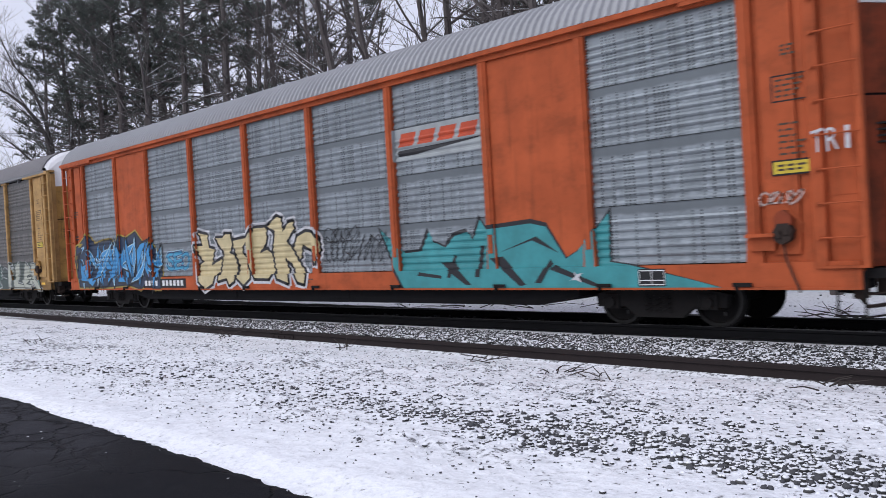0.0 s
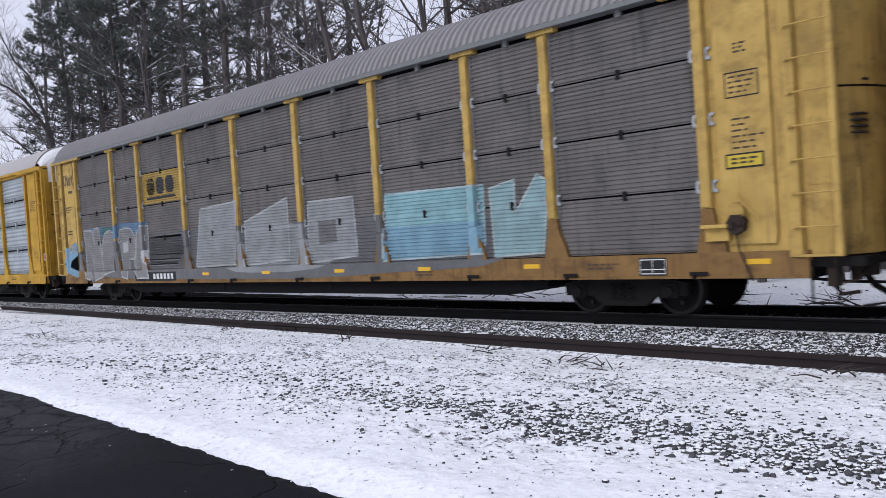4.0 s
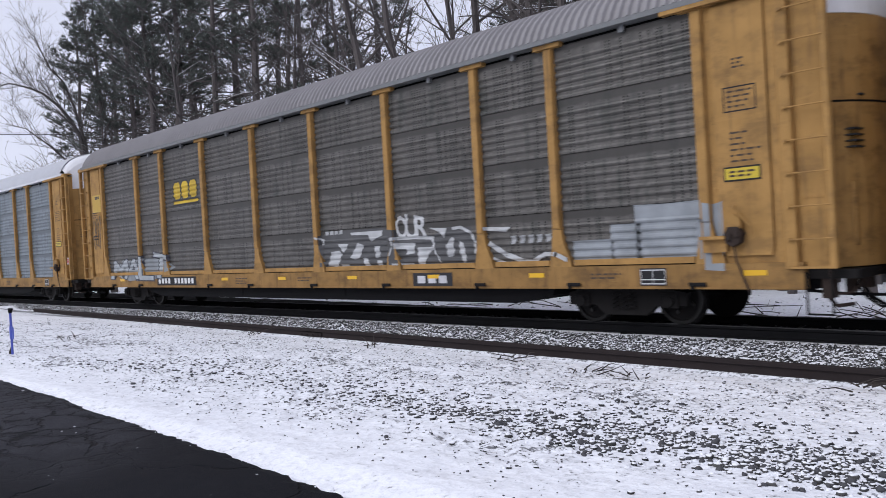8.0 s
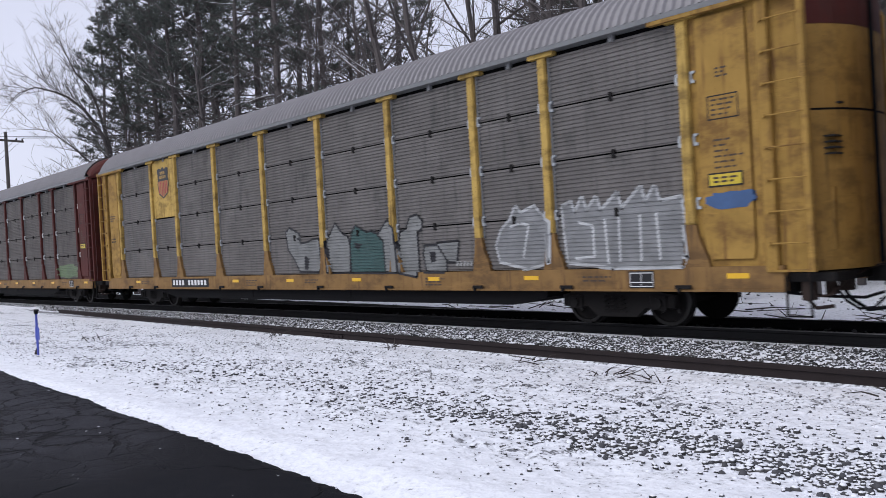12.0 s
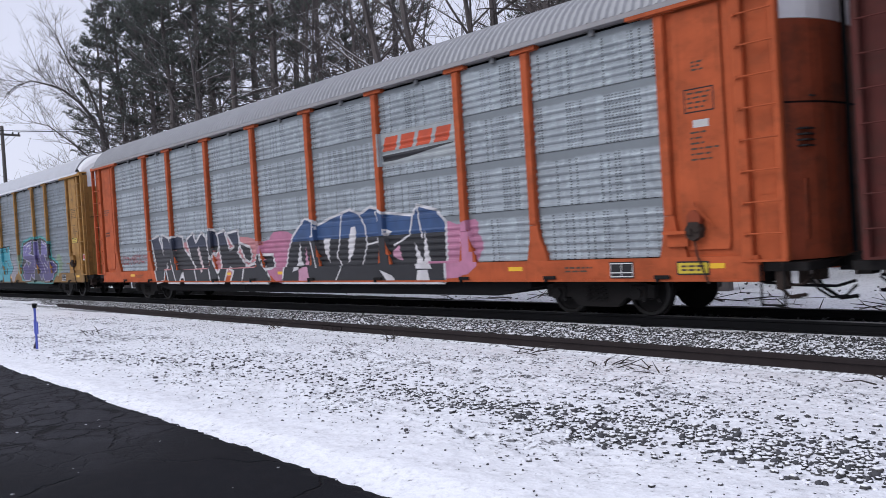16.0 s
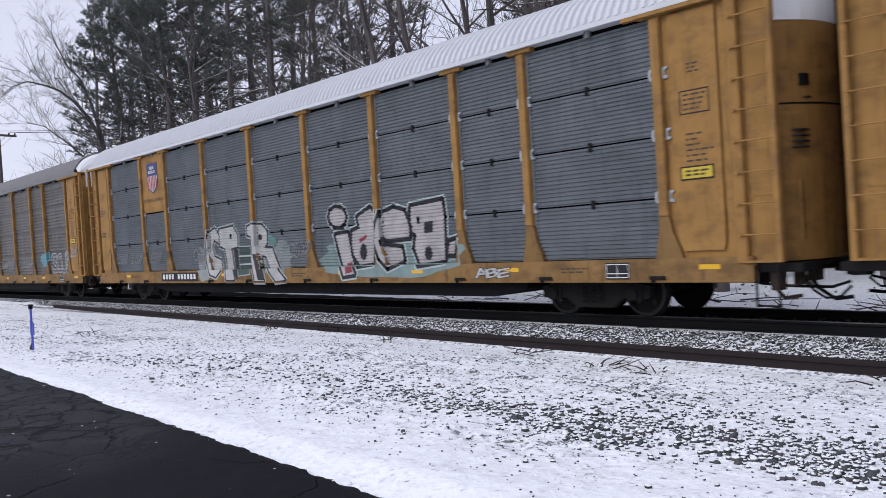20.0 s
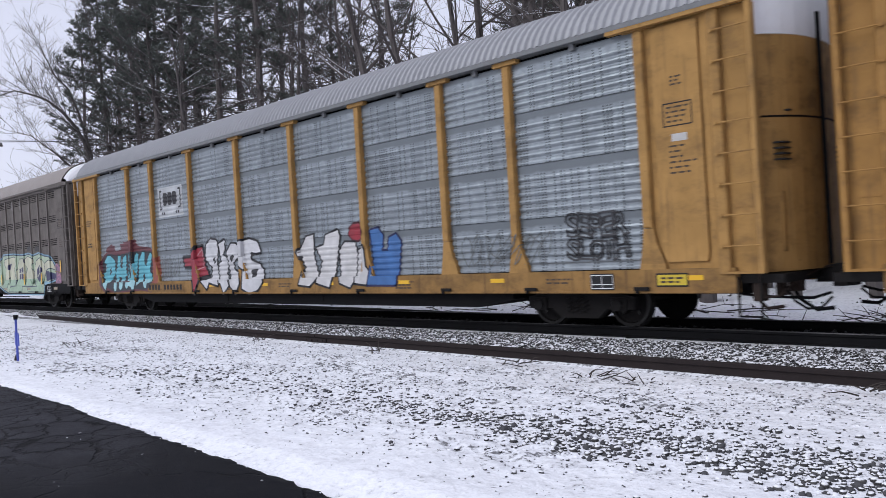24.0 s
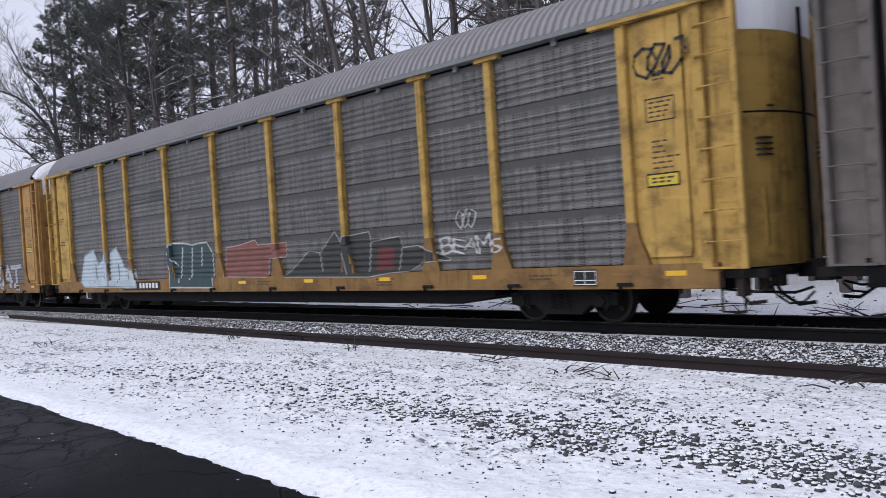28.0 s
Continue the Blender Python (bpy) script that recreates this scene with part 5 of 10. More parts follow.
def smooth_sides(car, c, body):
    """Ribbed plain sides with groups of louvres, for the brown car."""
    n, w = RIB_N, RIB_W

    def louvre_panel():
        g = Geo().box(0.02, w - 0.02, 0, 0.06, 0, 3.97)
        for z in (0.06, 0.88, 1.62, 2.58, 3.58):
            for k in range(4):
                for q in range(12):
                    x = 0.16 + q * 0.069
                    g.box(x, x + 0.046, -0.004, 0.0, z + k * 0.078, z + k * 0.078 + 0.036, 1)
        return g.mesh("side_panel", [body, M["seam"]])
    rib = shared(("rib", body.name), lambda: Geo().prism([(-0.05, 0), (0.05, 0), (0.05, 3.97), (-0.05, 3.97)], -0.05, 0.03).mesh("rib", M["brown_rib"]))
    for i in range(n):
        for m in (pose(RIB_X + i * w, SCREEN_Y, 1.05), pose(-RIB_X - i * w, -SCREEN_Y, 1.05, 0, 0, 180)):
            part("side_panel", shared("louvre", louvre_panel), car, at=m)
    for i in range(n + 1):
        for m in (pose(RIB_X + i * w, SCREEN_Y, 1.05), pose(-RIB_X - i * w, -SCREEN_Y, 1.05, 0, 0, 180)):
            part("rib", rib, car, at=m)
    for i in range(2, n, 3):
        part("sill_plate", shared("sillplate", lambda: Geo().box(0, 0.42, -0.012, 0, 0, 0.10, chamfer=0.004).mesh("sill_plate", M["tan_plate"])), car, at=pose(-11.5 + i * w, NEAR, 0.82))
    for x, z in ((-9.4, 1.07), (-6.11, 1.06), (-2.63, 1.05), (1.0, 1.05), (4.15, 1.05), (7.58, 1.05), (9.92, 1.05), (12.34, 1.53)):
        part("reflector", shared("reflv", lambda: Geo().box(0, 0.10, -0.006, 0, 0, 0.48).mesh("reflector", M["reflector"])), car, at=pose(x, NEAR - 0.02, z))


WHEELS, CARS = [], []
SPEED = 14.277
# small surges of the train against its even speed, in metres
SURGE = [(0, 0.34), (0.6, 0.36), (0.9, -0.12), (1.0, -0.22), (1.3, -0.06), (1.6, 0), (2, 0), (2.5, -0.15), (3, -0.32), (3.5, -0.22), (4.5, -0.4), (5.5, -0.6), (6, -0.5), (7, -0.6), (8,
         -0.5), (8.5, -0.58), (9, -0.8), (9.4, -0.53), (10, -0.45), (11, -0.55), (11.7, -0.35), (12, -0.5), (12.4, -0.95), (13.5, -0.95), (15, -0.95), (17, -0.95), (18, -0.95), (19, -1.0), (20,
         -0.85), (20.5, -0.95), (21, -1.05), (21.5, -0.95), (23, -0.95), (24, -0.86), (25, -1.04), (25.5, -1.07), (26, -1.01), (27, -0.89), (28, -0.9)]
FLEET = [
    dict(start=11.6, label="dark grey and brown autorack car rolling ahead", body="brown", screen="galv_fine", kind="fine", roof="roof_grey", gable="roof_grey", sill="black"),
    dict(start=-17.36, label="orange autorack car with grey screens and bright graffiti", body="orange", screen="galv", roof="roof_grey", plates=(1, 7), posts=(-11.83, -9.28, -7.13, -4.40, -1.56, 1.25, 4.07, 6.77, 8.97, 11.85), end_shift=-0.35, paint_shift=-0.18, flare=False, cap=False,
         gable="white", eave="orange", brake=True, reflectors=False, data_x=9.9),
    dict(start=-45.9, label="yellow autorack car with sooty brown screens and graffiti", body="yellow_tan", screen="sooty", roof="roof_dark", sill="sill_dirty", foot="sill_dirty", brake=True),
    dict(start=-74.6, label="yellow autorack car with ribbed brown screens and big graffiti", body="yellow_pale", screen="sooty_fine", kind="fine", roof="roof_dark", sill="sill_dirty", foot="sill_dirty", brake=True),
    dict(start=-103.20, label="clean yellow autorack car with bright silver screens", body="yellow_clean", screen="silver", kind="coarse", roof="roof_pale", cap=False, eave="yellow_clean",
         reflectors=False, covered=((1, 2), (1, 3)), data_x=6.0, no_step=True),
    dict(start=-131.95, label="yellow autorack car with sooty screens and white graffiti", bay_rail=True, body="yellow", screen="sooty", roof="roof_dark", brake=True),
    dict(start=-160.95, label="yellow autorack car with blue grey screens and white roof", body="yellow", screen="galv_blue", roof="roof_white", brake=True, reflectors=False, no_step=True),
    dict(start=-189.70, label="rusty yellow autorack car with brown ribbed screens", body="yellow_rusty", corner="yellow_streaked", screen="sooty_fine", kind="fine", roof="roof_dark", gable="redbrown", gable_rear="white",
         sill="sill_dirty", foot="sill_dirty", covered=((1, 2), (1, 3))),
    dict(start=-218.10, label="dark autorack car with oxide red posts and grimy screens", body="redbrown", screen="sooty_dark", kind="fine", roof="roof_dark", gable="redbrown", clips="letter_white",
         sill="sill_dirty", foot="redbrown"),
    dict(start=-246.69, label="orange autorack car with grey screens and black graffiti", body="orange", screen="galv_soft", sticker=True, warn_low=True, roof="roof_grey", brake=True, eave="roof_dark"),
    dict(start=-275.45, label="yellow autorack car with grey screens and coloured graffiti", body="yellow_dull", sill="sill_dirty", screen="galv_dim", roof="roof_white", brake=True, no_step=True),
    dict(start=-303.95, label="yellow autorack car with grey ribbed screens and white roof", windows=True, body="yellow_dull", screen="galv_fine", kind="fine", roof="roof_white", covered=((1, 2), (1, 3)), sill="sill_worn", foot="sill_dirty"),
    dict(start=-332.45, label="yellow autorack car with brownish screens under a dark roof", body="yellow_dull", screen="sooty", roof="roof_dark", sill="sill_dirty", foot="sill_dirty"),
    dict(start=-361.12, label="yellow autorack car with striped grey screens and graffiti", body="yellow", screen="galv_bright", sticker=True, warn_low=True, roof="roof_grey", numbers="sill_dirty"),
    dict(start=-389.35, label="brown grey ribbed autorack car with louvred sides and graffiti", body="brown", screen="sooty", roof="roof_tan", ribbed=True, reflectors=False, eave="brown",
         sill="black", numbers="black"),
    dict(start=-418.03, label="yellow autorack car with sooty screens and dirty sill", body="yellow_dirty", screen="sooty_light", roof="roof_dark", sill="sill_dirty", foot="sill_dirty"),
    dict(start=-446.65, label="yellow and grey autorack car at the tail", body="yellow", screen="sooty", roof="roof_dark", sill="sill_dirty", foot="sill_dirty"),
]

# ---- trees, pole and small things ----


def grow(g, rng, p, d, length, r, level, out, bend=0.25, kids=(7, 5, 4), snow=None, reach=1.0):
    """A bare limb and its twigs, recursively."""
    n = (8, 6, 4, 3)[min(level, 3)]
    pts, rad, q = [p], [r], d.normalized()
    for i in range(n):
        q = (q + Vector((rng.uniform(-1, 1), rng.uniform(-1, 1), rng.uniform(-0.5, 0.9))) * bend * 0.5).normalized()
        pts.append(pts[-1] + q * (length / n))
        rad.append(r * (1 - 0.80 * (i + 1) / n) + 0.003)
    g.tube(pts, rad, (7, 5, 3, 3)[min(level, 3)])
    if snow is not None and level >= 1 and rng.random() < (0.75 if level == 1 else 0.35) and abs(q.z) < 0.7:
        snow.tube([a + Vector((0, 0, b * 0.7)) for a, b in zip(pts, rad)], [b * 0.62 for b in rad], 3)
    if level >= len(kids):
        return
    for k in range(kids[level]):
        f = rng.uniform(0.3, 1.0) if level else 0.35 + 0.65 * (k + rng.random()) / kids[0]
        i = min(n - 1, int(f * n))
        at = pts[i].lerp(pts[i + 1], f * n - i)
        side = Vector((rng.uniform(-1, 1), rng.uniform(-1, 1), rng.uniform(-0.1, 0.8))).normalized()
        dirn = (q * 0.55 + side).normalized()
        far = rng.uniform(0.2, 0.36) * (1.35 - f * 0.5) if level == 0 else rng.uniform(0.36, 0.62)
        grow(g, rng, at, dirn, length * far * reach, r * (1 - 0.75 * f) * (0.4 if level == 0 else 0.5) + 0.0035, level + 1, out, bend * 1.2, kids, snow, 1.0)


def bare_tree(seed, height, lean=(0, 0), kids=(12, 6, 3), bark="bark", reach=1.0):
    rng = random.Random(seed)
    tree = new("bare_tree", None)
    tagged(tree, "bare winter tree with fine grey twigs and a little snow", "tree", "trackside woods")
    g, snow = Geo(), Geo()
    grow(g, rng, Vector((0, 0, -0.3)), Vector((lean[0], lean[1], 1)), height, height * 0.0115 + 0.03, 0, None, 0.16, kids, snow, reach)
    part("trunk", g.mesh("trunk", M[bark]), tree)
    if snow.v:
        tagged(part("limb_snow", snow.mesh("limb_snow", M["limb_snow"]), tree, "white snow on the limbs"), kind="stuff")
    return tree


def arched_tree(seed):
    """A bare tree whose trunk bows out of the woods, with shoots rising off the bow."""
    rng = random.Random(seed)
    tree = new("bare_tree", None)
    tagged(tree, "bare tree arching out from the edge of the woods", "tree", "trackside woods")
    g, snow = Geo(), Geo()
    limbs = (
        (((0.5, 0, -0.3), (0.4, 0, 4), (0.1, 0.1, 7), (-0.1, 0, 8.5), (-0.4, 0, 10.0), (-0.9, 0.1, 11.05), (-1.55, 0.2, 11.95), (-2.4, 0.2, 12.7), (-3.1, 0.1, 13.0), (-4.2, 0, 13.25), (-5.1, 0, 12.9), (-5.7, 0, 12.3)),
         (0.20, 0.17, 0.15, 0.135, 0.12, 0.105, 0.09, 0.075, 0.06, 0.045, 0.03, 0.012), 40),
        (((0.1, 0.1, 7), (-0.1, 0.4, 9.5), (-0.6, 0.7, 11.8), (-1.2, 0.9, 13.6), (-1.9, 1.0, 14.4), (-2.4, 1.1, 15.6), (-2.8, 1.1, 16.8)), (0.12, 0.10, 0.08, 0.06, 0.045, 0.03, 0.012), 18),
        (((0.3, -0.2, 6), (0.9, -0.5, 9.0), (1.1, -0.7, 11.5), (0.8, -0.8, 14.0), (0.3, -0.9, 16.4), (0.1, -1.0, 18.2)), (0.11, 0.09, 0.075, 0.055, 0.035, 0.012), 14),
        (((0.1, 0.1, 6.5), (-1.0, -0.3, 8.2), (-2.2, -0.5, 9.4), (-3.4, -0.5, 10.4), (-4.4, -0.4, 10.7)), (0.08, 0.06, 0.045, 0.03, 0.012), 12),
    )
    for line, rad, shoots in limbs:
        pts = [Vector(p) for p in line]
        n = len(pts) - 1
        g.tube(pts, rad, 7)
        snow.tube([p + Vector((0, 0, r * 0.7)) for p, r in zip(pts[1:], rad[1:])], [r * 0.6 for r in rad[1:]], 4)
        for k in range(shoots):
            f = n * (0.28 + 0.71 * (k + rng.random()) / shoots)
            i = min(n - 1, int(f))
            at = pts[i].lerp(pts[i + 1], f - i)
            run = (pts[i + 1] - pts[i]).normalized()
            d = run * rng.uniform(0.3, 1.2) + Vector((rng.uniform(-1.0, 0.5), rng.uniform(-0.8, 0.8), rng.choice((1.0, 0.8, 0.3, -0.5)) + rng.uniform(-0.2, 0.3)))
            grow(g, rng, at, d, rng.uniform(1.2, 4.2) * (1.15 - 0.5 * f / n), 0.010 + rad[i] * 0.15, 1, None, 0.24, (20, 6, 3), snow if k % 6 == 0 else None)
    part("trunk", g.mesh("trunk", M["bark_grey"]), tree)
    tagged(part("limb_snow", snow.mesh("limb_snow", M["limb_snow"]), tree, "white snow on the limbs"), kind="stuff")
    return tree


def pine_tree(seed, height, crown=0.35, dense=1.0):
    rng = random.Random(seed)
    tree = new("pine_tree", None)
    tagged(tree, "tall dark pine with ragged snow dusted needles", "tree", "trackside woods")
    g, snow = Geo(), Geo()
    pts, rad = [], []
    sx, sy = rng.uniform(-0.02, 0.02), rng.uniform(-0.02, 0.02)
    for i in range(9):
        z = -0.3 + height * i / 8
        pts.append(Vector((sx * z + 0.1 * math.sin(i * 1.3 + seed), sy * z + 0.1 * math.cos(i * 1.7 + seed), z)))
        rad.append((0.23 * (1 - i / 8.5) + 0.02) * height / 20)
    g.tube(pts, rad, 8)
    clumps = []
    z = height * 0.16
    while z < height * 0.97:
        i = min(7, int((z + 0.3) / height * 8))
        base = pts[i].lerp(pts[i + 1], (z + 0.3) / height * 8 - i)
        live = z > height * crown or rng.random() < 0.05
        span = (1 - (z / height) ** 2.2) * 4.6 * rng.uniform(0.5, 1.0) + 0.5
        for k in range(rng.choice((1, 2, 2, 3)) if live else rng.choice((1, 2, 2))):
            a = rng.uniform(0, 6.283)
            d = Vector((math.cos(a), math.sin(a), rng.uniform(-0.15, 0.35)))
            L = span * rng.uniform(0.6, 1.1)
            lp, q = [base], d
            for s in range(4):
                q = (q + Vector((rng.uniform(-0.2, 0.2), rng.uniform(-0.2, 0.2), 0.10 if live else -0.06))).normalized()
                lp.append(lp[-1] + q * L / 4)
            lr = [0.016 + L * 0.008 * (1 - s / 4.3) for s in range(5)]
            g.tube(lp, lr, 4)
            if rng.random() < 0.32:
                snow.tube([p + Vector((0, 0, r * 0.7)) for p, r in zip(lp, lr)], [r * 0.6 for r in lr], 3)
            for s in range(int((9 if live else 4) * dense)):
                f = rng.uniform(0.3, 1.0)
                j = min(3, int(f * 4))
                p0 = lp[j].lerp(lp[j + 1], f * 4 - j)
                tw = (q * 0.5 + Vector((rng.uniform(-1, 1), rng.uniform(-1, 1), rng.uniform(-0.2, 0.5)))).normalized() * rng.uniform(0.3, 0.9) * (1.2 - f * 0.5)
                g.tube([p0, p0 + tw * 0.6, p0 + tw + Vector((0, 0, 0.08))], (0.012, 0.009, 0.005), 3)
                if live:
                    for c in (0.55, 1.0):
                        if rng.random() < 0.85:
                            clumps.append((p0 + tw * c + Vector((0, 0, 0.06)), tw.normalized()))
        z += rng.uniform(0.22, 0.55) * height / 20
    part("trunk", g.mesh("trunk", M["bark"]), tree)
    n = Geo()
    for p, d in clumps:
        for k in range(15):
            v = (d * 0.6 + Vector((rng.uniform(-1, 1), rng.uniform(-1, 1), rng.uniform(-0.35, 0.9)))).normalized() * rng.uniform(0.14, 0.28)
            w = v.cross(Vector((rng.uniform(-1, 1), rng.uniform(-1, 1), rng.uniform(-1, 1)))).normalized() * 0.016
            n.add([tuple(p - w), tuple(p + w), tuple(p + v + w * 0.5), tuple(p + v - w * 0.5)], [(0, 1, 2, 3)])
    tagged(part("crown", n.mesh("crown", M["needles"]), tree, "dark green needle clumps"), kind="stuff")
    tagged(part("limb_snow", snow.mesh("limb_snow", M["limb_snow"]), tree, "white snow on the limbs"), kind="stuff")
    return tree


def at_az(az, y):
    """The place on the line y at an azimuth left of +y from the camera."""
    return -y * math.tan(radians(az)), y


def build_woods():
    rng = random.Random(21)
    pines = [pine_tree(s, 20 + s % 3 * 1.5, cr) for s, cr in ((1, 0.50), (2, 0.46), (3, 0.56), (4, 0.52))]
    bares = [bare_tree(s, h, ln) for s, h, ln in ((11, 15, (0.05, 0)), (12, 17, (-0.06, 0.02)), (13, 13, (0.1, 0)), (14, 18, (0.02, 0.05)))]
    bushy = [pine_tree(s, 20 + s % 3, cr, 1.25) for s, cr in ((5, 0.45), (6, 0.50))]
    shrubs = [bare_tree(s, 6.0, (0.1 * (s - 31), 0), (12, 6, 3), bark="bark_grey", reach=1.7) for s in (31, 32)]
    fine = [bare_tree(s, 15.0, (0.05 * (s - 33), 0), (13, 6, 3), bark="bark_grey", reach=1.1) for s in (33, 34)]
    used = set()

    def put(kinds, az, y, sc=1.0):
        x, yy = at_az(az, y)
        src = rng.choice(kinds)
        m = pose(x, yy, ground_z(x, yy), 0, 0, rng.uniform(0, 360)) @ Matrix.Scale(sc, 4)
        if src.name not in used:
            used.add(src.name)
            src.matrix_basis = m
        else:
            copy = src.copy()
            scene.collection.objects.link(copy)
            for o in src.children:
                k = o.copy()
                scene.collection.objects.link(k)
                k.parent = copy
            copy.matrix_basis = m
    # the pine stand over the track, from its ragged left edge
    for az, y, sc in ((69.5, 23, 0.95), (68.2, 21, 1.0), (66.6, 22, 1.08), (65.4, 20.5, 1.05), (64.9, 24, 1.0), (63.6, 21.5, 1.1), (62.4, 23, 1.0), (61.4, 20.8, 1.05), (60.0, 25, 1.1),
                      (58.3, 21.5, 1.0), (57.2, 27, 1.1), (55.5, 23, 0.95), (66.0, 29, 1.15), (63.0, 30, 1.15), (58.5, 33, 1.2),
                      (67.4, 26, 1.0), (53.4, 26, 0.9), (50.4, 27, 0.95)):
        put(bushy if az > 60.5 else pines, az, y, sc)
    for az, y, sc in ((52.9, 21.5, 0.95), (49.7, 21, 1.1), (47.0, 21.5, 1.0), (45.0, 24, 1.1), (42.2, 25, 1.1), (39.5, 23, 1.1),
                      (37.0, 22, 1.1), (33.0, 24, 1.1), (29, 22, 1.1), (51.5, 28, 1.1), (56.3, 22, 0.8), (62.0, 26, 0.9),
                      (41, 30, 1.1), (67.0, 24, 0.85), (24, 24, 1), (19, 23, 1)):
        put(bares, az, y, sc)
    for k in range(12):
        put(shrubs, rng.uniform(44, 69), rng.uniform(20, 34), rng.uniform(0.8, 1.3))
    for az, y, sc in ((70.9, 22, 0.9), (71.9, 24, 0.8), (73.2, 25, 0.6), (70.1, 27, 0.9), (77, 22, 0.4)):
        put(shrubs, az, y, sc * 1.6)
    for az, y, sc in ((68.7, 20, 0.85), (62.6, 19.6, 0.9), (56.4, 20, 0.9), (51.8, 24, 1.05), (66.2, 34, 1.0), (60.6, 35, 1.0), (54.2, 36, 1.0)):
        put(fine, az, y, sc)
    lean = arched_tree(41)
    x, y = at_az(69.3, 20)
    lean.matrix_basis = pose(x, y, ground_z(x, y), 0, 0, 69.3)
    for k in range(4):
        put(bares, rng.uniform(44, 66), rng.uniform(36, 55), rng.uniform(0.9, 1.2))
    for k in range(26):
        put(pines + bares, 6 + 36 * (k + rng.random()) / 26, rng.uniform(23, 33), rng.uniform(0.9, 1.15))
    for k in range(14):
        put(shrubs, rng.uniform(12, 30), rng.uniform(23, 28), rng.uniform(1.1, 1.5))
    for k in range(20):
        put(bares + pines, rng.uniform(-45, 40), rng.uniform(30, 55), rng.uniform(0.9, 1.2))


BRUSH = [(-5.2, 18.6, 12), (-3.6, 17.8, 10), (-2.3, 18.8, 10), (-7.4, 18.2, 7), (-10.2, 18.4, 6), (-13.5, 18.2, 5), (-16.8, 18.6, 5), (-0.6, 18.0, 8), (-21.0, 18.4, 4)]


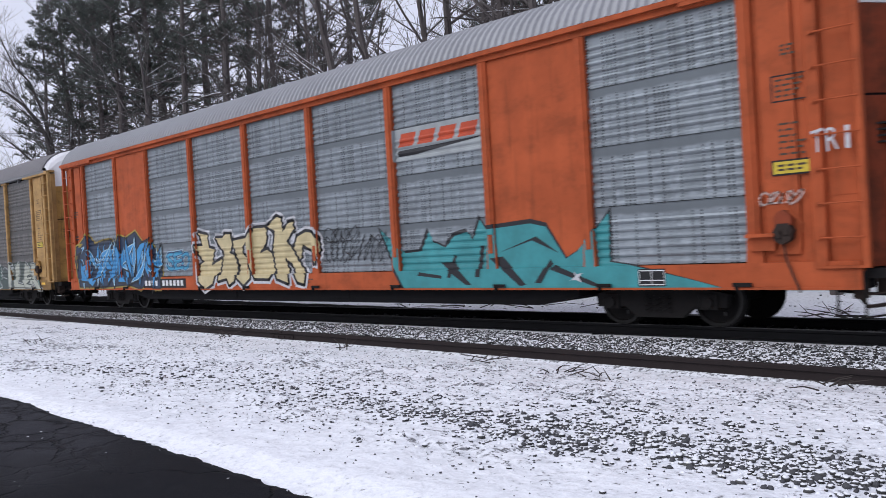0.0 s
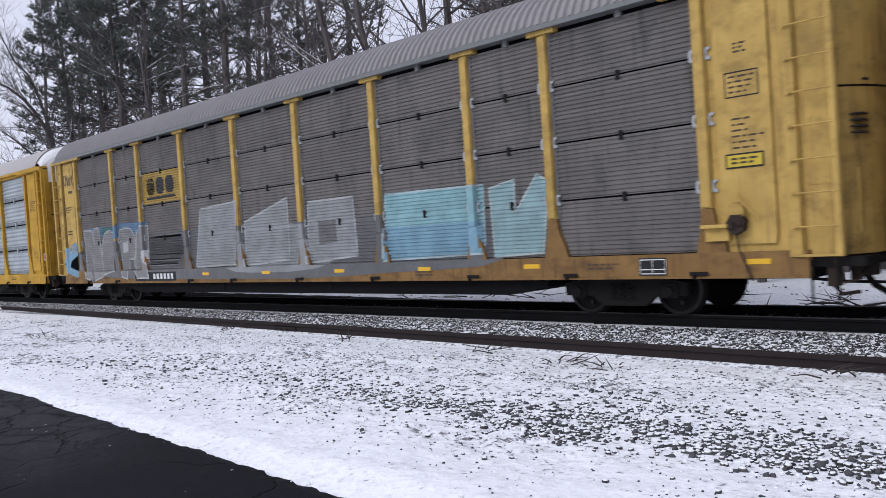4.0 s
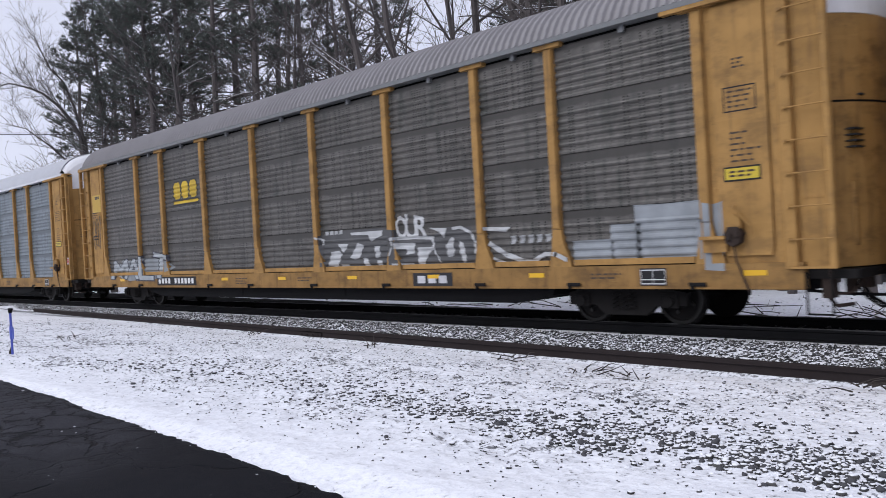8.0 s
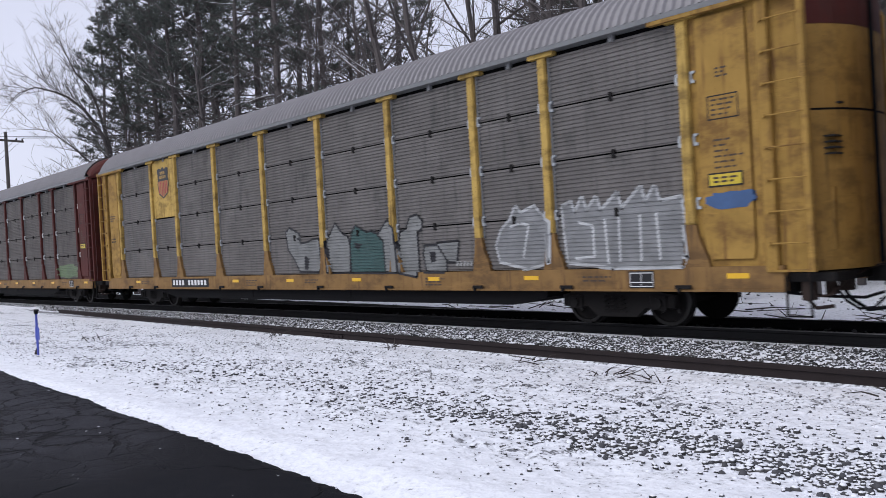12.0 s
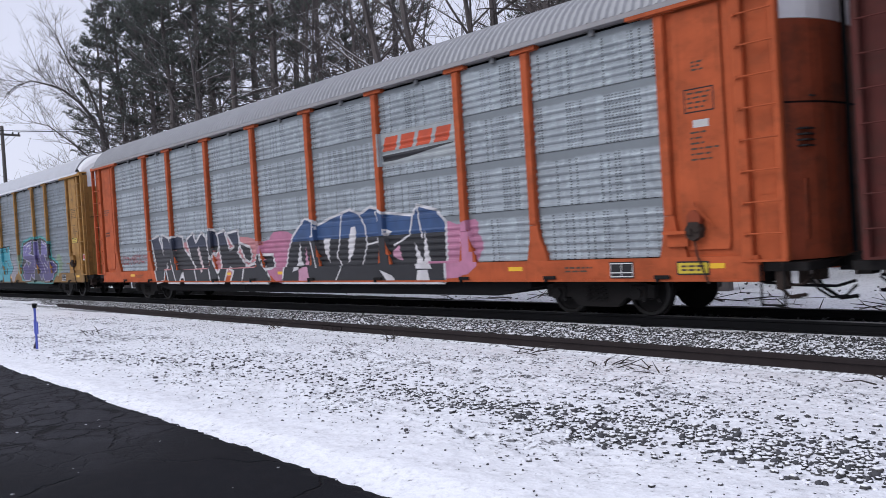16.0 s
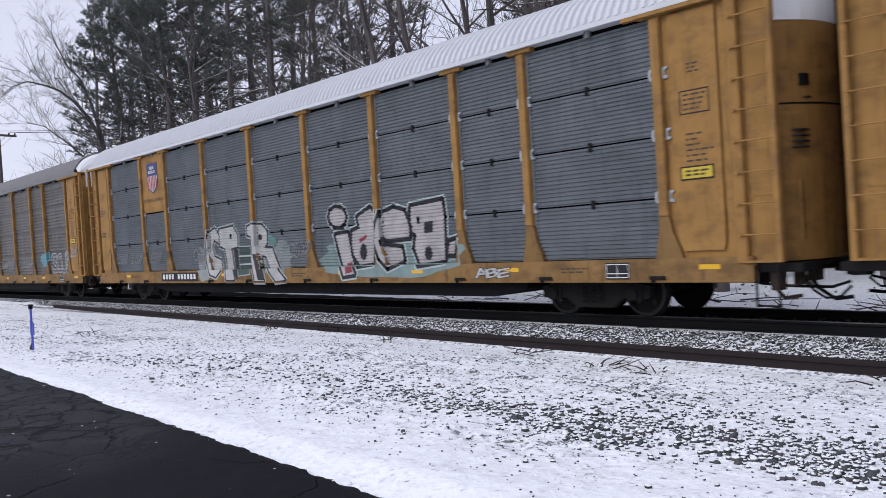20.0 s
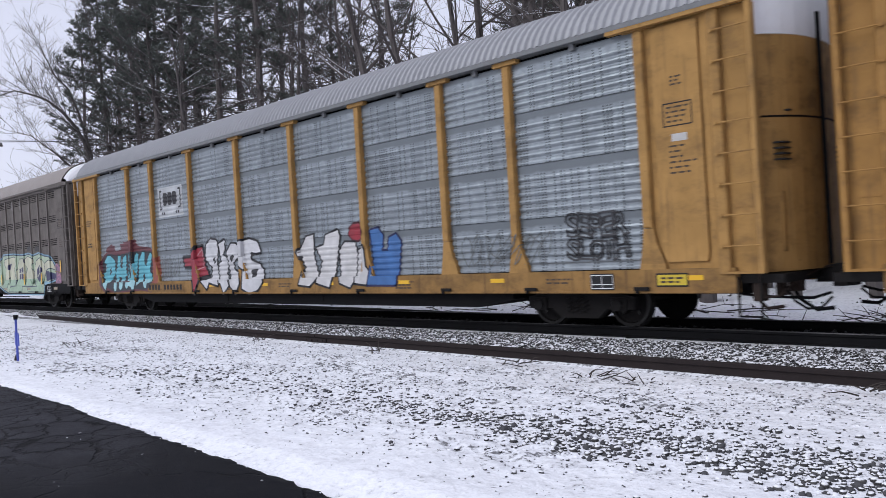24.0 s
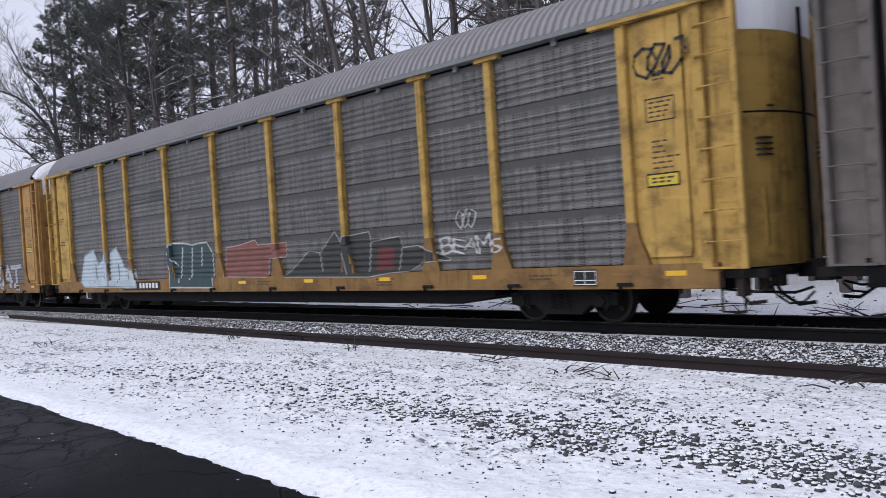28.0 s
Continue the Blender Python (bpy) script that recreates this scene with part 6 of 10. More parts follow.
def build_small():
    pole = new("utility_pole", None)
    tagged(pole, "wooden utility pole with a crossarm beyond the track", "pole")
    x, y = at_az(75.35, 17.5)
    pole.matrix_basis = pose(x, y, ground_z(x, y), 0, 0, 14)
    part("pole_shaft", Geo().tube([(0, 0, -0.5), (0, 0, 12.3)], (0.17, 0.12), 10).mesh("pole_shaft", M["wood_pole"]), pole)
    part("crossarm", Geo().box(-0.06, 0.06, -1.35, 1.35, 11.6, 11.75, chamfer=0.01).mesh("crossarm", M["wood_pole"]), pole)
    for k in (-1.25, -0.8, 0.8, 1.25):
        part("insulator", shared("insul", lambda: Geo().tube([(0, 0, 0), (0, 0, 0.08), (0, 0, 0.16)], (0.05, 0.06, 0.03), 8).mesh("insulator", M["iron"])), pole, at=pose(0, k, 11.75))
    wires = new("power_lines", None)
    tagged(wires, "thin overhead power lines on the pole", "cable")
    for k in (-1.25, 0.8, 1.25):
        for dx, dy in ((60, 55), (-70, 4)):
            pts = [(x + dx * f, y + k + dy * f, ground_z(x, y) + 11.9 - 1.4 * 4 * f * (1 - f)) for f in np.linspace(0, 1, 13)]
            part("wire", Geo().tube(pts, 0.014, 4).mesh("wire", M["black"]), wires)
    stake = new("survey_stake", None)
    x, y = -17.2, 4.85
    stake.matrix_basis = pose(x, y, ground_z(x, y))
    tagged(stake, "thin blue stake standing in the snow", "stake")
    part("rod", Geo().tube([(0, 0, -0.2), (0.01, 0, 0.88)], 0.022, 8).mesh("rod", M["blue_stake"]), stake)
    part("tip", Geo().box(-0.05, 0.13, -0.02, 0.02, 0.86, 0.89).box(-0.03, 0.04, -0.03, 0.03, 0.80, 0.88).mesh("tip", M["black"]), stake)
    for k in (-0.085, 0.06):
        part("tag", Geo().box(k, k + 0.07, -0.01, 0.01, 0.30, 0.54, chamfer=0.004).mesh("tag", M["blue_stake"]), stake)
    part("base_lump", Geo().tube([(-0.15, 0, 0.01), (-0.10, 0.02, 0.13)], (0.03, 0.02), 6).mesh("base_lump", M["twig"]), stake)
    for i, (x, y) in enumerate(((-17.9, 10.35), (-13.3, 10.25), (-9.15, 10.1), (-7.4, 9.85), (-3.6, 10.1), (-6.6, 9.85), (-20.5, 7.0))):
        rng = random.Random(50 + i)
        ob = new("twig_heap", None)
        ob.matrix_basis = pose(x, y, ground_z(x, y))
        tagged(ob, "small heap of dark broken twigs on the snow", "twigs", "twig heaps")
        for k in range(8):
            a, L = rng.uniform(-0.6, 0.6) + rng.choice((0, 3.14)), rng.uniform(0.15, 0.5)
            p = Vector((rng.uniform(-0.22, 0.22), rng.uniform(-0.24, 0.24), rng.uniform(0.0, 0.06)))
            e = p + Vector((math.cos(a) * L * 0.8, math.sin(a) * L * 1.3, rng.uniform(0.02, 0.16)))
            part("twig", Geo().tube([p, p.lerp(e, 0.5) + Vector((0, 0, rng.uniform(-0.01, 0.04))), e], (0.011, 0.008, 0.004), 5).mesh("twig", M["twig"]), ob)
    for i, (x, y, n) in enumerate(BRUSH):
        rng = random.Random(90 + i)
        ob = new("brush_pile", None)
        ob.matrix_basis = pose(x, y, ground_z(x, y))
        tagged(ob, "fallen snowy branches lying beyond the track", "branches", "fallen branches")
        for k in range(n):
            a, L = rng.uniform(-0.45, 0.45) + rng.choice((0, 3.14)), rng.uniform(0.5, 1.9)
            r = 0.012 + 0.035 * rng.random() ** 3
            p = Vector((rng.uniform(-0.9, 0.9), rng.uniform(-0.7, 0.7), rng.uniform(0.02, 0.10)))
            e = p + Vector((math.cos(a) * L, math.sin(a) * L * 0.7, rng.uniform(0.0, 0.28)))
            mid = p.lerp(e, 0.5) + Vector((0, rng.uniform(-0.08, 0.08), rng.uniform(-0.02, 0.08)))
            g = Geo().tube([p, mid, e], (r, r * 0.8, r * 0.4), 6)
            g.tube([mid, mid + Vector((rng.uniform(-0.3, 0.3), 0.1, rng.uniform(0.08, 0.25)))], (r * 0.5, r * 0.25), 5)
            br = part("branch", g.mesh("branch", M["twig"]), ob)
            if r > 0.018:
                part("snow_cover", Geo().tube([p + Vector((0, 0, r * 0.7)), mid + Vector((0, 0, r * 0.6)), e + Vector((0, 0, r * 0.3))], (r * 0.7, r * 0.6, r * 0.3), 6).mesh("snow_cover", M["limb_snow"]), br)


build_ground()
build_pavement()
build_track()
build_woods()
build_small()
for cfg in FLEET:
    CARS.append(car_shell(cfg))

# ---- lettering, logos and spray paint on the cars ----
from mathutils.geometry import tessellate_polygon
GLYPHS = {}


def glyph(ch, fat):
    """A letter of the built-in font, thickened, as points and faces in a unit box."""
    key = (ch, round(fat, 3))
    if key not in GLYPHS:
        cu = bpy.data.curves.new("letter", "FONT")
        cu.body, cu.offset, cu.resolution_u = ch, fat, 3
        ob = bpy.data.objects.new("letter", cu)
        me = bpy.data.meshes.new_from_object(ob)
        vs = [(v.co.x, v.co.y) for v in me.vertices]
        fs = [tuple(p.vertices) for p in me.polygons]
        bpy.data.objects.remove(ob)
        bpy.data.curves.remove(cu)
        bpy.data.meshes.remove(me)
        GLYPHS[key] = (vs, fs)
    return GLYPHS[key]


def box_of(ch):
    vs, _ = glyph(ch, 0.0)
    return min(v[0] for v in vs), max(v[0] for v in vs), min(v[1] for v in vs), max(v[1] for v in vs)


def outline_ribbons(vs, fs, width):
    """Thin strips along the borders of a flat shape."""
    count = {}
    for f in fs:
        for a, b in zip(f, f[1:] + f[:1]):
            count[(min(a, b), max(a, b))] = count.get((min(a, b), max(a, b)), 0) + 1
    rv, rf = [], []
    for (a, b), c in count.items():
        if c == 1:
            p, q = Vector(vs[a]), Vector(vs[b])
            d = q - p
            if d.length > 1e-5:
                n = Vector((-d.y, d.x)).normalized() * width / 2
                e = d.normalized() * width * 0.3
                k = len(rv)
                rv += [tuple(p - n - e), tuple(q - n + e), tuple(q + n + e), tuple(p + n - e)]
                rf.append((k, k + 1, k + 2, k + 3))
    return rv, rf


STROKES = {
    "A": ["00 59 90", "24 74"], "B": ["00 09", "09 79 97 55 05", "55 93 91 60 00"], "C": ["98 69 28 05 21 60 91"], "D": ["00 09 68 95 61 00"], "E": ["99 09 00 90", "05 75"],
    "F": ["99 09 00", "05 75"], "G": ["98 69 28 05 21 60 91 94 64"], "H": ["00 09", "90 99", "05 95"], "I": ["50 59"], "K": ["00 09", "99 15 90"], "L": ["09 00 90"],
    "M": ["00 19 52 89 90"], "N": ["00 09 90 99"], "O": ["50 13 07 49 87 93 50"], "P": ["00 09 79 97 75 05"], "R": ["00 09 79 97 75 05", "45 90"], "S": ["98 59 18 06 35 64 92 50 01"],
    "T": ["09 99", "59 50"], "U": ["09 02 40 71 99", "99 90"], "V": ["09 50 99"], "W": ["09 20 56 80 99"], "X": ["00 99", "09 90"], "Y": ["09 55 99", "55 50"], "Z": ["09 99 00 90"],
    "a": ["85 57 14 11 50 82", "87 80"], "d": ["85 57 14 11 50 82", "99 80"], "e": ["03 84 76 37 04 11 50 91"], "i": ["56 50", "59 59"], "l": ["59 51 80"], "m": ["06 00", "05 37 50", "45 87 90"],
    "o": ["47 14 30 71 75 47"], "s": ["87 47 15 74 62 20 01"], "t": ["49 41 70", "16 86"], "u": ["07 02 40 72 97", "97 90"], "n": ["06 00", "05 57 90"],
}


class Spray:
    """Flat sprayed shapes in x and z, laid onto a car's ridged side layer by layer."""

    def __init__(self, cfg, name="graffiti"):
        self.c, self.name, self.layers, self.piece, self.kinds = cfg, name, [], 0, {}

    def layer(self, vs, fs, colour, colour2=None, split=None, level=0):
        d = self.c.get("paint_shift", 0.0)
        if d:
            vs = [(v[0] + d, v[1]) for v in vs]
        self.layers.append((vs, fs, colour, colour2, split, level, self.piece))
        return self

    def word(self, text, x0, x1, z0, z1, fill, line=None, outer=None, fat=(0.03, 0.085, 0.13), jitter=0.05, shear=0.0, over=1.12, seed=1, split=None, fill2=None,
             ribbon=None, shine=None, drop=None):
        """A word of warped letters; ribbon: outlines alone, of that width."""
        n = len(text)
        w = (x1 - x0) / n
        fat = [f * 0.58 for f in fat]

        def shaped(k, amount):
            rng = random.Random(seed * 100 + k)
            ch = text[k]
            if ch == " ":
                return [], []
            a0, a1, b0, b1 = box_of(ch)
            gv, gf = glyph(ch, amount)
            top, low, turn = z1 - rng.uniform(0, 2 * jitter) * (z1 - z0), z0 + rng.uniform(0, jitter) * (z1 - z0), rng.uniform(-1.5, 1.5) * jitter
            cx = x0 + w * (k + 0.5)
            out = []
            for x, y in gv:
                u, v = (x - a0) / max(a1 - a0, 0.12) - 0.5, (y - b0) / (b1 - b0)
                if a1 - a0 < 0.2:
                    u *= 0.45
                u2 = u * w * over * (1 + 0.22 * (v - 0.5) * math.sin(seed + k * 2.1)) + shear * (v - 0.5) * (z1 - z0)
                v2 = low + v * (top - low) + 0.05 * (z1 - z0) * math.sin(3 * u + k + seed)
                out.append((cx + u2 - turn * (v2 - (low + top) / 2), v2 + turn * u2))
            return out, gf
        first = self.piece + 1
        if drop:
            for k in range(n):
                self.piece = first + k
                vs, fs = shaped(k, fat[1])
                self.layer([(x + drop[0], z + drop[1]) for x, z in vs], fs, drop[2], level=2)
        if outer:
            for k in range(n):
                self.piece = first + k
                self.layer(*shaped(k, fat[2]), outer, level=3)
        if ribbon:
            for k in range(n):
                self.piece = first + k
                vs, fs = shaped(k, fat[0])
                self.layer(*outline_ribbons(vs, fs, ribbon), fill, level=11 + k % 2)
            return self
        for k in range(n):
            self.piece = first + k
            up = 4 + 3 * (k % 2)
            if line:
                self.layer(*shaped(k, fat[1]), line, level=up)
            self.layer(*shaped(k, fat[0]), fill, fill2, split, up + 1)
            if shine:
                vs, fs = shaped(k, fat[0] - 0.03)
                self.layer(*outline_ribbons(vs, fs, 0.022), shine, level=up + 2)
        return self

    def puffy(self, text, x0, x1, z0, z1, fill, line=None, outer=None, r=0.17, edge=0.045, jitter=0.06, shear=0.0, seed=1, split=None, fill2=None, shine=None, drop=None, squeeze=0.62):
        """A word in fat round strokes, as a spray can leaves them."""
        n, r, edge = len(text), r * 0.68, edge * 1.6
        w = (x1 - x0) / n

        def segments(k):
            rng = random.Random(seed * 77 + k)
            top, low, turn = z1 - rng.uniform(0, 2 * jitter) * (z1 - z0), z0 + rng.uniform(0, jitter) * (z1 - z0), rng.uniform(-1.3, 1.3) * jitter
            cx, out = x0 + w * (k + 0.5), []
            for run in STROKES[text[k]]:
                pts = []
                for q in run.split():
                    u, v = int(q[0]) / 9 - 0.5, int(q[1]) / 9
                    x = u * w * squeeze * (1 + 0.25 * (v - 0.5) * math.sin(seed + 1.9 * k)) + shear * (v - 0.5) * (z1 - z0)
                    z = low + r * 0.9 + v * (top - low - 1.8 * r) + 0.05 * math.sin(4 * u + k + seed)
                    pts.append(Vector((cx + x - turn * (z - (low + top) / 2), z + turn * x)))
                out += [(a, b) for a, b in zip(pts, pts[1:])]
            return out

        def strokes(k, rad, colour, level, c2=None, sp=None, shift=(0, 0)):
            for j, (a, b) in enumerate(segments(k)):
                d = b - a
                ang = math.atan2(d.y, d.x) if d.length > 1e-4 else 0.0
                rr = rad * (1 + 0.12 * math.sin(j * 1.7 + k))
                pts = [(b.x + shift[0] + rr * math.cos(ang + t), b.y + shift[1] + rr * math.sin(ang + t)) for t in np.linspace(-1.5708, 1.5708, 7)]
                pts += [(a.x + shift[0] + rr * math.cos(ang + t), a.y + shift[1] + rr * math.sin(ang + t)) for t in np.linspace(1.5708, 4.7124, 7)]
                self.layer(pts, [tuple(range(14))], colour, c2, sp, level + 0.12 * j)
        first = self.piece + 1
        for k in range(n):
            self.piece = first + k
            up = 4.2 + 4.4 * (k % 2)
            if drop:
                strokes(k, r + edge, drop[2], 1.0 + 0.5 * (k % 2), shift=drop[:2])
            if outer:
                strokes(k, r + edge * 2, outer, 2.2 + 0.5 * (k % 2))
            if line:
                strokes(k, r + edge, line, up)
            strokes(k, r, fill, up + 1.5, fill2, split)
            if shine:
                strokes(k, r * 0.12, shine, up + 2.9, shift=(-r * 0.45, r * 0.4))
        return self

    def blob(self, x0, x1, z0, z1, colour, seed=1, rough=0.12):
        """A soft-edged cloud of paint."""
        pts = []
        for k in range(36):
            a = 6.28319 * k / 36
            r = 1 + rough * noise.noise((math.cos(a) * 2.2 + seed, math.sin(a) * 2.2, seed * 1.7)) * 2
            e = 0.72
            ca, sa = math.cos(a), math.sin(a)
            pts.append(((x0 + x1) / 2 + (x1 - x0) / 2 * r * abs(ca) ** e * (1 if ca > 0 else -1), (z0 + z1) / 2 + (z1 - z0) / 2 * r * abs(sa) ** e * (1 if sa > 0 else -1)))
        self.piece += 1
        self.kinds[self.piece] = "paint_cloud"
        self.clouds = 1 + (self.clouds if hasattr(self, "clouds") else -1)
        return self.layer(pts, [tuple(range(36))], colour, level=0.4 * self.clouds)

    def shards(self, x0, x1, z0, z1, fill, line, count, seed=1, shine=None, line_over=1.0):
        """Wild interlocking spikes."""
        rng = random.Random(seed)
        sets = []
        for k in range(count):
            cx = x0 + (x1 - x0) * (k + 0.5) / count + rng.uniform(-0.15, 0.15)
            a = rng.uniform(0.9, 2.3) + rng.choice((0, 0, 0.5, -0.5))
            L, wd = (z1 - z0) * rng.uniform(0.26, 0.5) * (0.5 + 0.5 * line_over), rng.uniform(0.10, 0.2) * line_over
            d, n = Vector((math.cos(a), math.sin(a))), Vector((-math.sin(a), math.cos(a)))
            c = Vector((cx, (z0 + z1) / 2 + rng.uniform(-0.2, 0.2) * (z1 - z0)))
            b = rng.uniform(-0.25, 0.25)
            pts = [c - d * L, c - d * L * 0.2 + n * (wd + b), c + d * L * 0.35 + n * (wd * 0.6 + b), c + d * L, c + d * L * 0.3 - n * (wd * 0.7 - b), c - d * L * 0.3 - n * (wd - b)]
            pts = [Vector((min(max(p.x, x0), x1), min(max(p.y, z0), z1))) for p in pts]
            sets.append([tuple(p) for p in pts])
        for q, pts in enumerate(sets):
            self.piece += 1
            self.kinds[self.piece] = "spike"
            m = sum((Vector(p) for p in pts), Vector((0, 0))) / 6
            self.layer([tuple(m + (Vector(p) - m) * 1.30) for p in pts], [tuple(range(6))], line, level=(3 if line_over == 1 else 8) + 2 * (q * 5 % 7))
            self.layer(pts, [tuple(range(6))], fill, level=(4 if line_over == 1 else 9) + 2 * (q * 5 % 7))
            if shine and q % 3 == 0:
                self.layer(*outline_ribbons(pts, [tuple(range(6))], 0.03), shine, level=(5 if line_over == 1 else 10) + 2 * (q * 5 % 7))
        return self

    def scrawl(self, x0, x1, z0, z1, colour, seed=1, width=0.025, loops=7):
        """A quick handwritten tag."""
        rng = random.Random(seed)
        self.piece += 1
        pts = []
        for k in range(loops):
            cx = x0 + (x1 - x0) * (k + 0.5) / loops
            r = (x1 - x0) / loops * rng.uniform(0.5, 0.9)
            for a in np.arange(0, 5.2, 0.65):
                pts.append((cx + r * math.cos(a * 1.25 + k), (z0 + z1) / 2 + (z1 - z0) / 2 * math.sin(a * 1.25 + k * 1.3) * rng.uniform(0.6, 1.0)))
        vs, fs = [], []
        for p, q in zip(pts, pts[1:]):
            p, q = Vector(p), Vector(q)
            d = q - p
            if d.length < 1e-4:
                continue
            n, e, k = Vector((-d.y, d.x)).normalized() * width / 2, d.normalized() * width * 0.4, len(vs)
            vs += [tuple(p - n - e), tuple(q - n + e), tuple(q + n + e), tuple(p + n - e)]
            fs.append((k, k + 1, k + 2, k + 3))
        return self.layer(vs, fs, colour, level=13)

    def shape(self, pts, colour):
        return self.layer([tuple(p) for p in pts], [tuple(range(len(pts)))], colour, level=min(14, len(self.layers) * 0.8))

    def drawn(self, outline, fill, line=None, outer=None, wide=0.1, halo=0.2, fill2=None, split=None, base=0):
        """One letter by its outline, filled and edged; base: a ground of paint beneath the letters."""
        self.piece += 1
        pts = [tuple(float(v) for v in p.split(",")) for p in outline.split()]
        ring = [tuple(range(len(pts)))]
        tris = [tuple(t) for t in tessellate_polygon([[Vector((x, z, 0)) for x, z in pts]])]
        up = (0, 0.4, 1.8)[base] if base else 4.4 + 2.2 * (self.piece % 3)
        self.top = up + (0.7 if base else 1.1)
        if outer:
            self.layer(*outline_ribbons(pts, ring, halo), outer, level=0.2 if base else 3.4)
        if line:
            self.layer(*outline_ribbons(pts, ring, wide), line, level=up)
        return self.layer(pts, tris, fill, fill2, split, self.top)

    def mark(self, outline, colour):
        """A flat accent upon the letter drawn last."""
        self.piece += 1
        self.kinds[self.piece] = "accent"
        pts = [tuple(float(v) for v in p.split(",")) for p in outline.split()]
        tris = [tuple(t) for t in tessellate_polygon([[Vector((x, z, 0)) for x, z in pts]])]
        return self.layer(pts, tris, colour, level=self.top + 0.5)

    def line(self, course, colour, width=0.04):
        """A single sprayed line upon the letter drawn last."""
        self.piece += 1
        self.kinds[self.piece] = "spray_line"
        pts = [Vector(tuple(float(v) for v in p.split(","))) for p in course.split()]
        vs, fs = [], []
        for p, q in zip(pts, pts[1:]):
            d, k = (q - p).normalized(), len(vs)
            n, e = Vector((-d.y, d.x)) * width / 2, d * width * 0.4
            vs += [tuple(p - n - e), tuple(q - n + e), tuple(q + n + e), tuple(p + n - e)]
            fs.append((k, k + 1, k + 2, k + 3))
        return self.layer(vs, fs, colour, level=11.5)

    def surface(self, x, z):
        if z < 1.05:
            return NEAR
        sh = self.c.get("end_shift", 0.0)
        if abs(x) > 11.9 and sh:
            return NEAR + 0.02 if abs(x) < 12.53 else NEAR - 0.02
        if abs(x) > 11.9:
            return NEAR + 0.02 if 12.05 < abs(x) < 12.88 else NEAR + 0.07 if abs(x) < 12.93 else NEAR - 0.02
        if self.c.get("ribbed"):
            k = abs((x - RIB_X) / RIB_W - round((x - RIB_X) / RIB_W)) * RIB_W
            return SCREEN_Y - 0.05 if k < 0.052 else SCREEN_Y
        flare = self.c.get("flare", True)
        for p in self.c.get("posts", POSTS):
            lo, hi = (-0.092, 0.092)
            if flare and z < 1.73:
                f = max(0.0, (1.73 - z) / 0.68)
                lo, hi = -0.092 - 0.11 * f, 0.092 + 0.21 * f * f
            if lo - 0.012 <= x - p <= hi + 0.012:
                return NEAR - 0.023 if abs(x - p) < 0.077 and z > 1.7 else NEAR
        ps = self.c.get("posts", POSTS)
        b = next((k for k in range(9) if ps[k] <= x <= ps[k + 1]), 0)
        r = max(0, min(3, next((k for k in range(4) if z < ROWS[k + 1]), 3)))
        if b in self.c.get("plates", ()):
            return SCREEN_Y - 0.03
        if (b, r) in self.c.get("covered", ()):
            return SCREEN_Y - 0.042
        kind = self.c.get("kind", "wide")
        gap = {"fine": 0.030, "coarse": 0.055}.get(kind, 0.010)
        return SCREEN_Y + depth_at(kind, ROWS[r + 1] - ROWS[r] - gap, min(z - ROWS[r], ROWS[r + 1] - ROWS[r] - gap))

    def done(self, car, label=""):
        """One mesh for the ground of paint, and one for each letter on it."""
        top = None
        for key in sorted({q[6] for q in self.layers}):
            me = self.build([q for q in self.layers if q[6] == key])
            if me is None:
                continue
            if top is None:
                top = part(self.name, me, car, label)
            else:
                part(self.kinds.get(key, "letter") if self.name == "graffiti" else "mark", me, top)
        return top

    def build(self, layers):
        bm = bmesh.new()
        for n, (vs, fs, colour, colour2, split, _, _) in enumerate(layers):
            vv = [bm.verts.new((x, 0, z)) for x, z in vs]
            for f in fs:
                if len(set(f)) > 2:
                    try:
                        fc = bm.faces.new([vv[i] for i in f])
                    except ValueError:
                        continue
                    fc.material_index = n
        zs = [v.co.z for v in bm.verts]
        xs = [v.co.x for v in bm.verts]
        if not zs:
            return None
        cuts = set()
        kind = self.c.get("kind", "wide")
        if not self.c.get("ribbed"):
            gap = {"fine": 0.030, "coarse": 0.055}.get(kind, 0.010)
            for r in range(4):
                h = ROWS[r + 1] - ROWS[r] - gap
                cuts |= {round(ROWS[r] + z, 4) for z, _ in profile(kind, h)}
        cuts.add(1.05)
        splits = {q[4] for q in layers if q[4]}
        for z in sorted(cuts | splits):
            if min(zs) < z < max(zs):
                bmesh.ops.bisect_plane(bm, geom=bm.verts[:] + bm.edges[:] + bm.faces[:], plane_co=(0, 0, z), plane_no=(0, 0, 1))
        xcuts = []
        if self.c.get("ribbed"):
            for k in range(RIB_N + 1):
                xcuts += [RIB_X + k * RIB_W + d for d in (-0.055, -0.05, 0.05, 0.055)]
        else:
            for p in self.c.get("posts", POSTS):
                xcuts += [p - 0.21, p - 0.105, p - 0.09, p - 0.075, p + 0.075, p + 0.09, p + 0.105, p + 0.2, p + 0.31]
        for x in (11.89, 11.91, -11.89, -11.91, 12.04, 12.06, -12.04, -12.06, 12.87, -12.87, 12.94, -12.94):
            xcuts.append(x)
        for x in xcuts:
            if min(xs) < x < max(xs):
                bmesh.ops.bisect_plane(bm, geom=bm.verts[:] + bm.edges[:] + bm.faces[:], plane_co=(x, 0, 0), plane_no=(1, 0, 0))
        for v in bm.verts:
            n = v.link_faces[0].material_index if v.link_faces else 0
            v.co.y = self.surface(v.co.x, v.co.z) - 0.004 - 0.0011 * layers[n][5]
        order = []
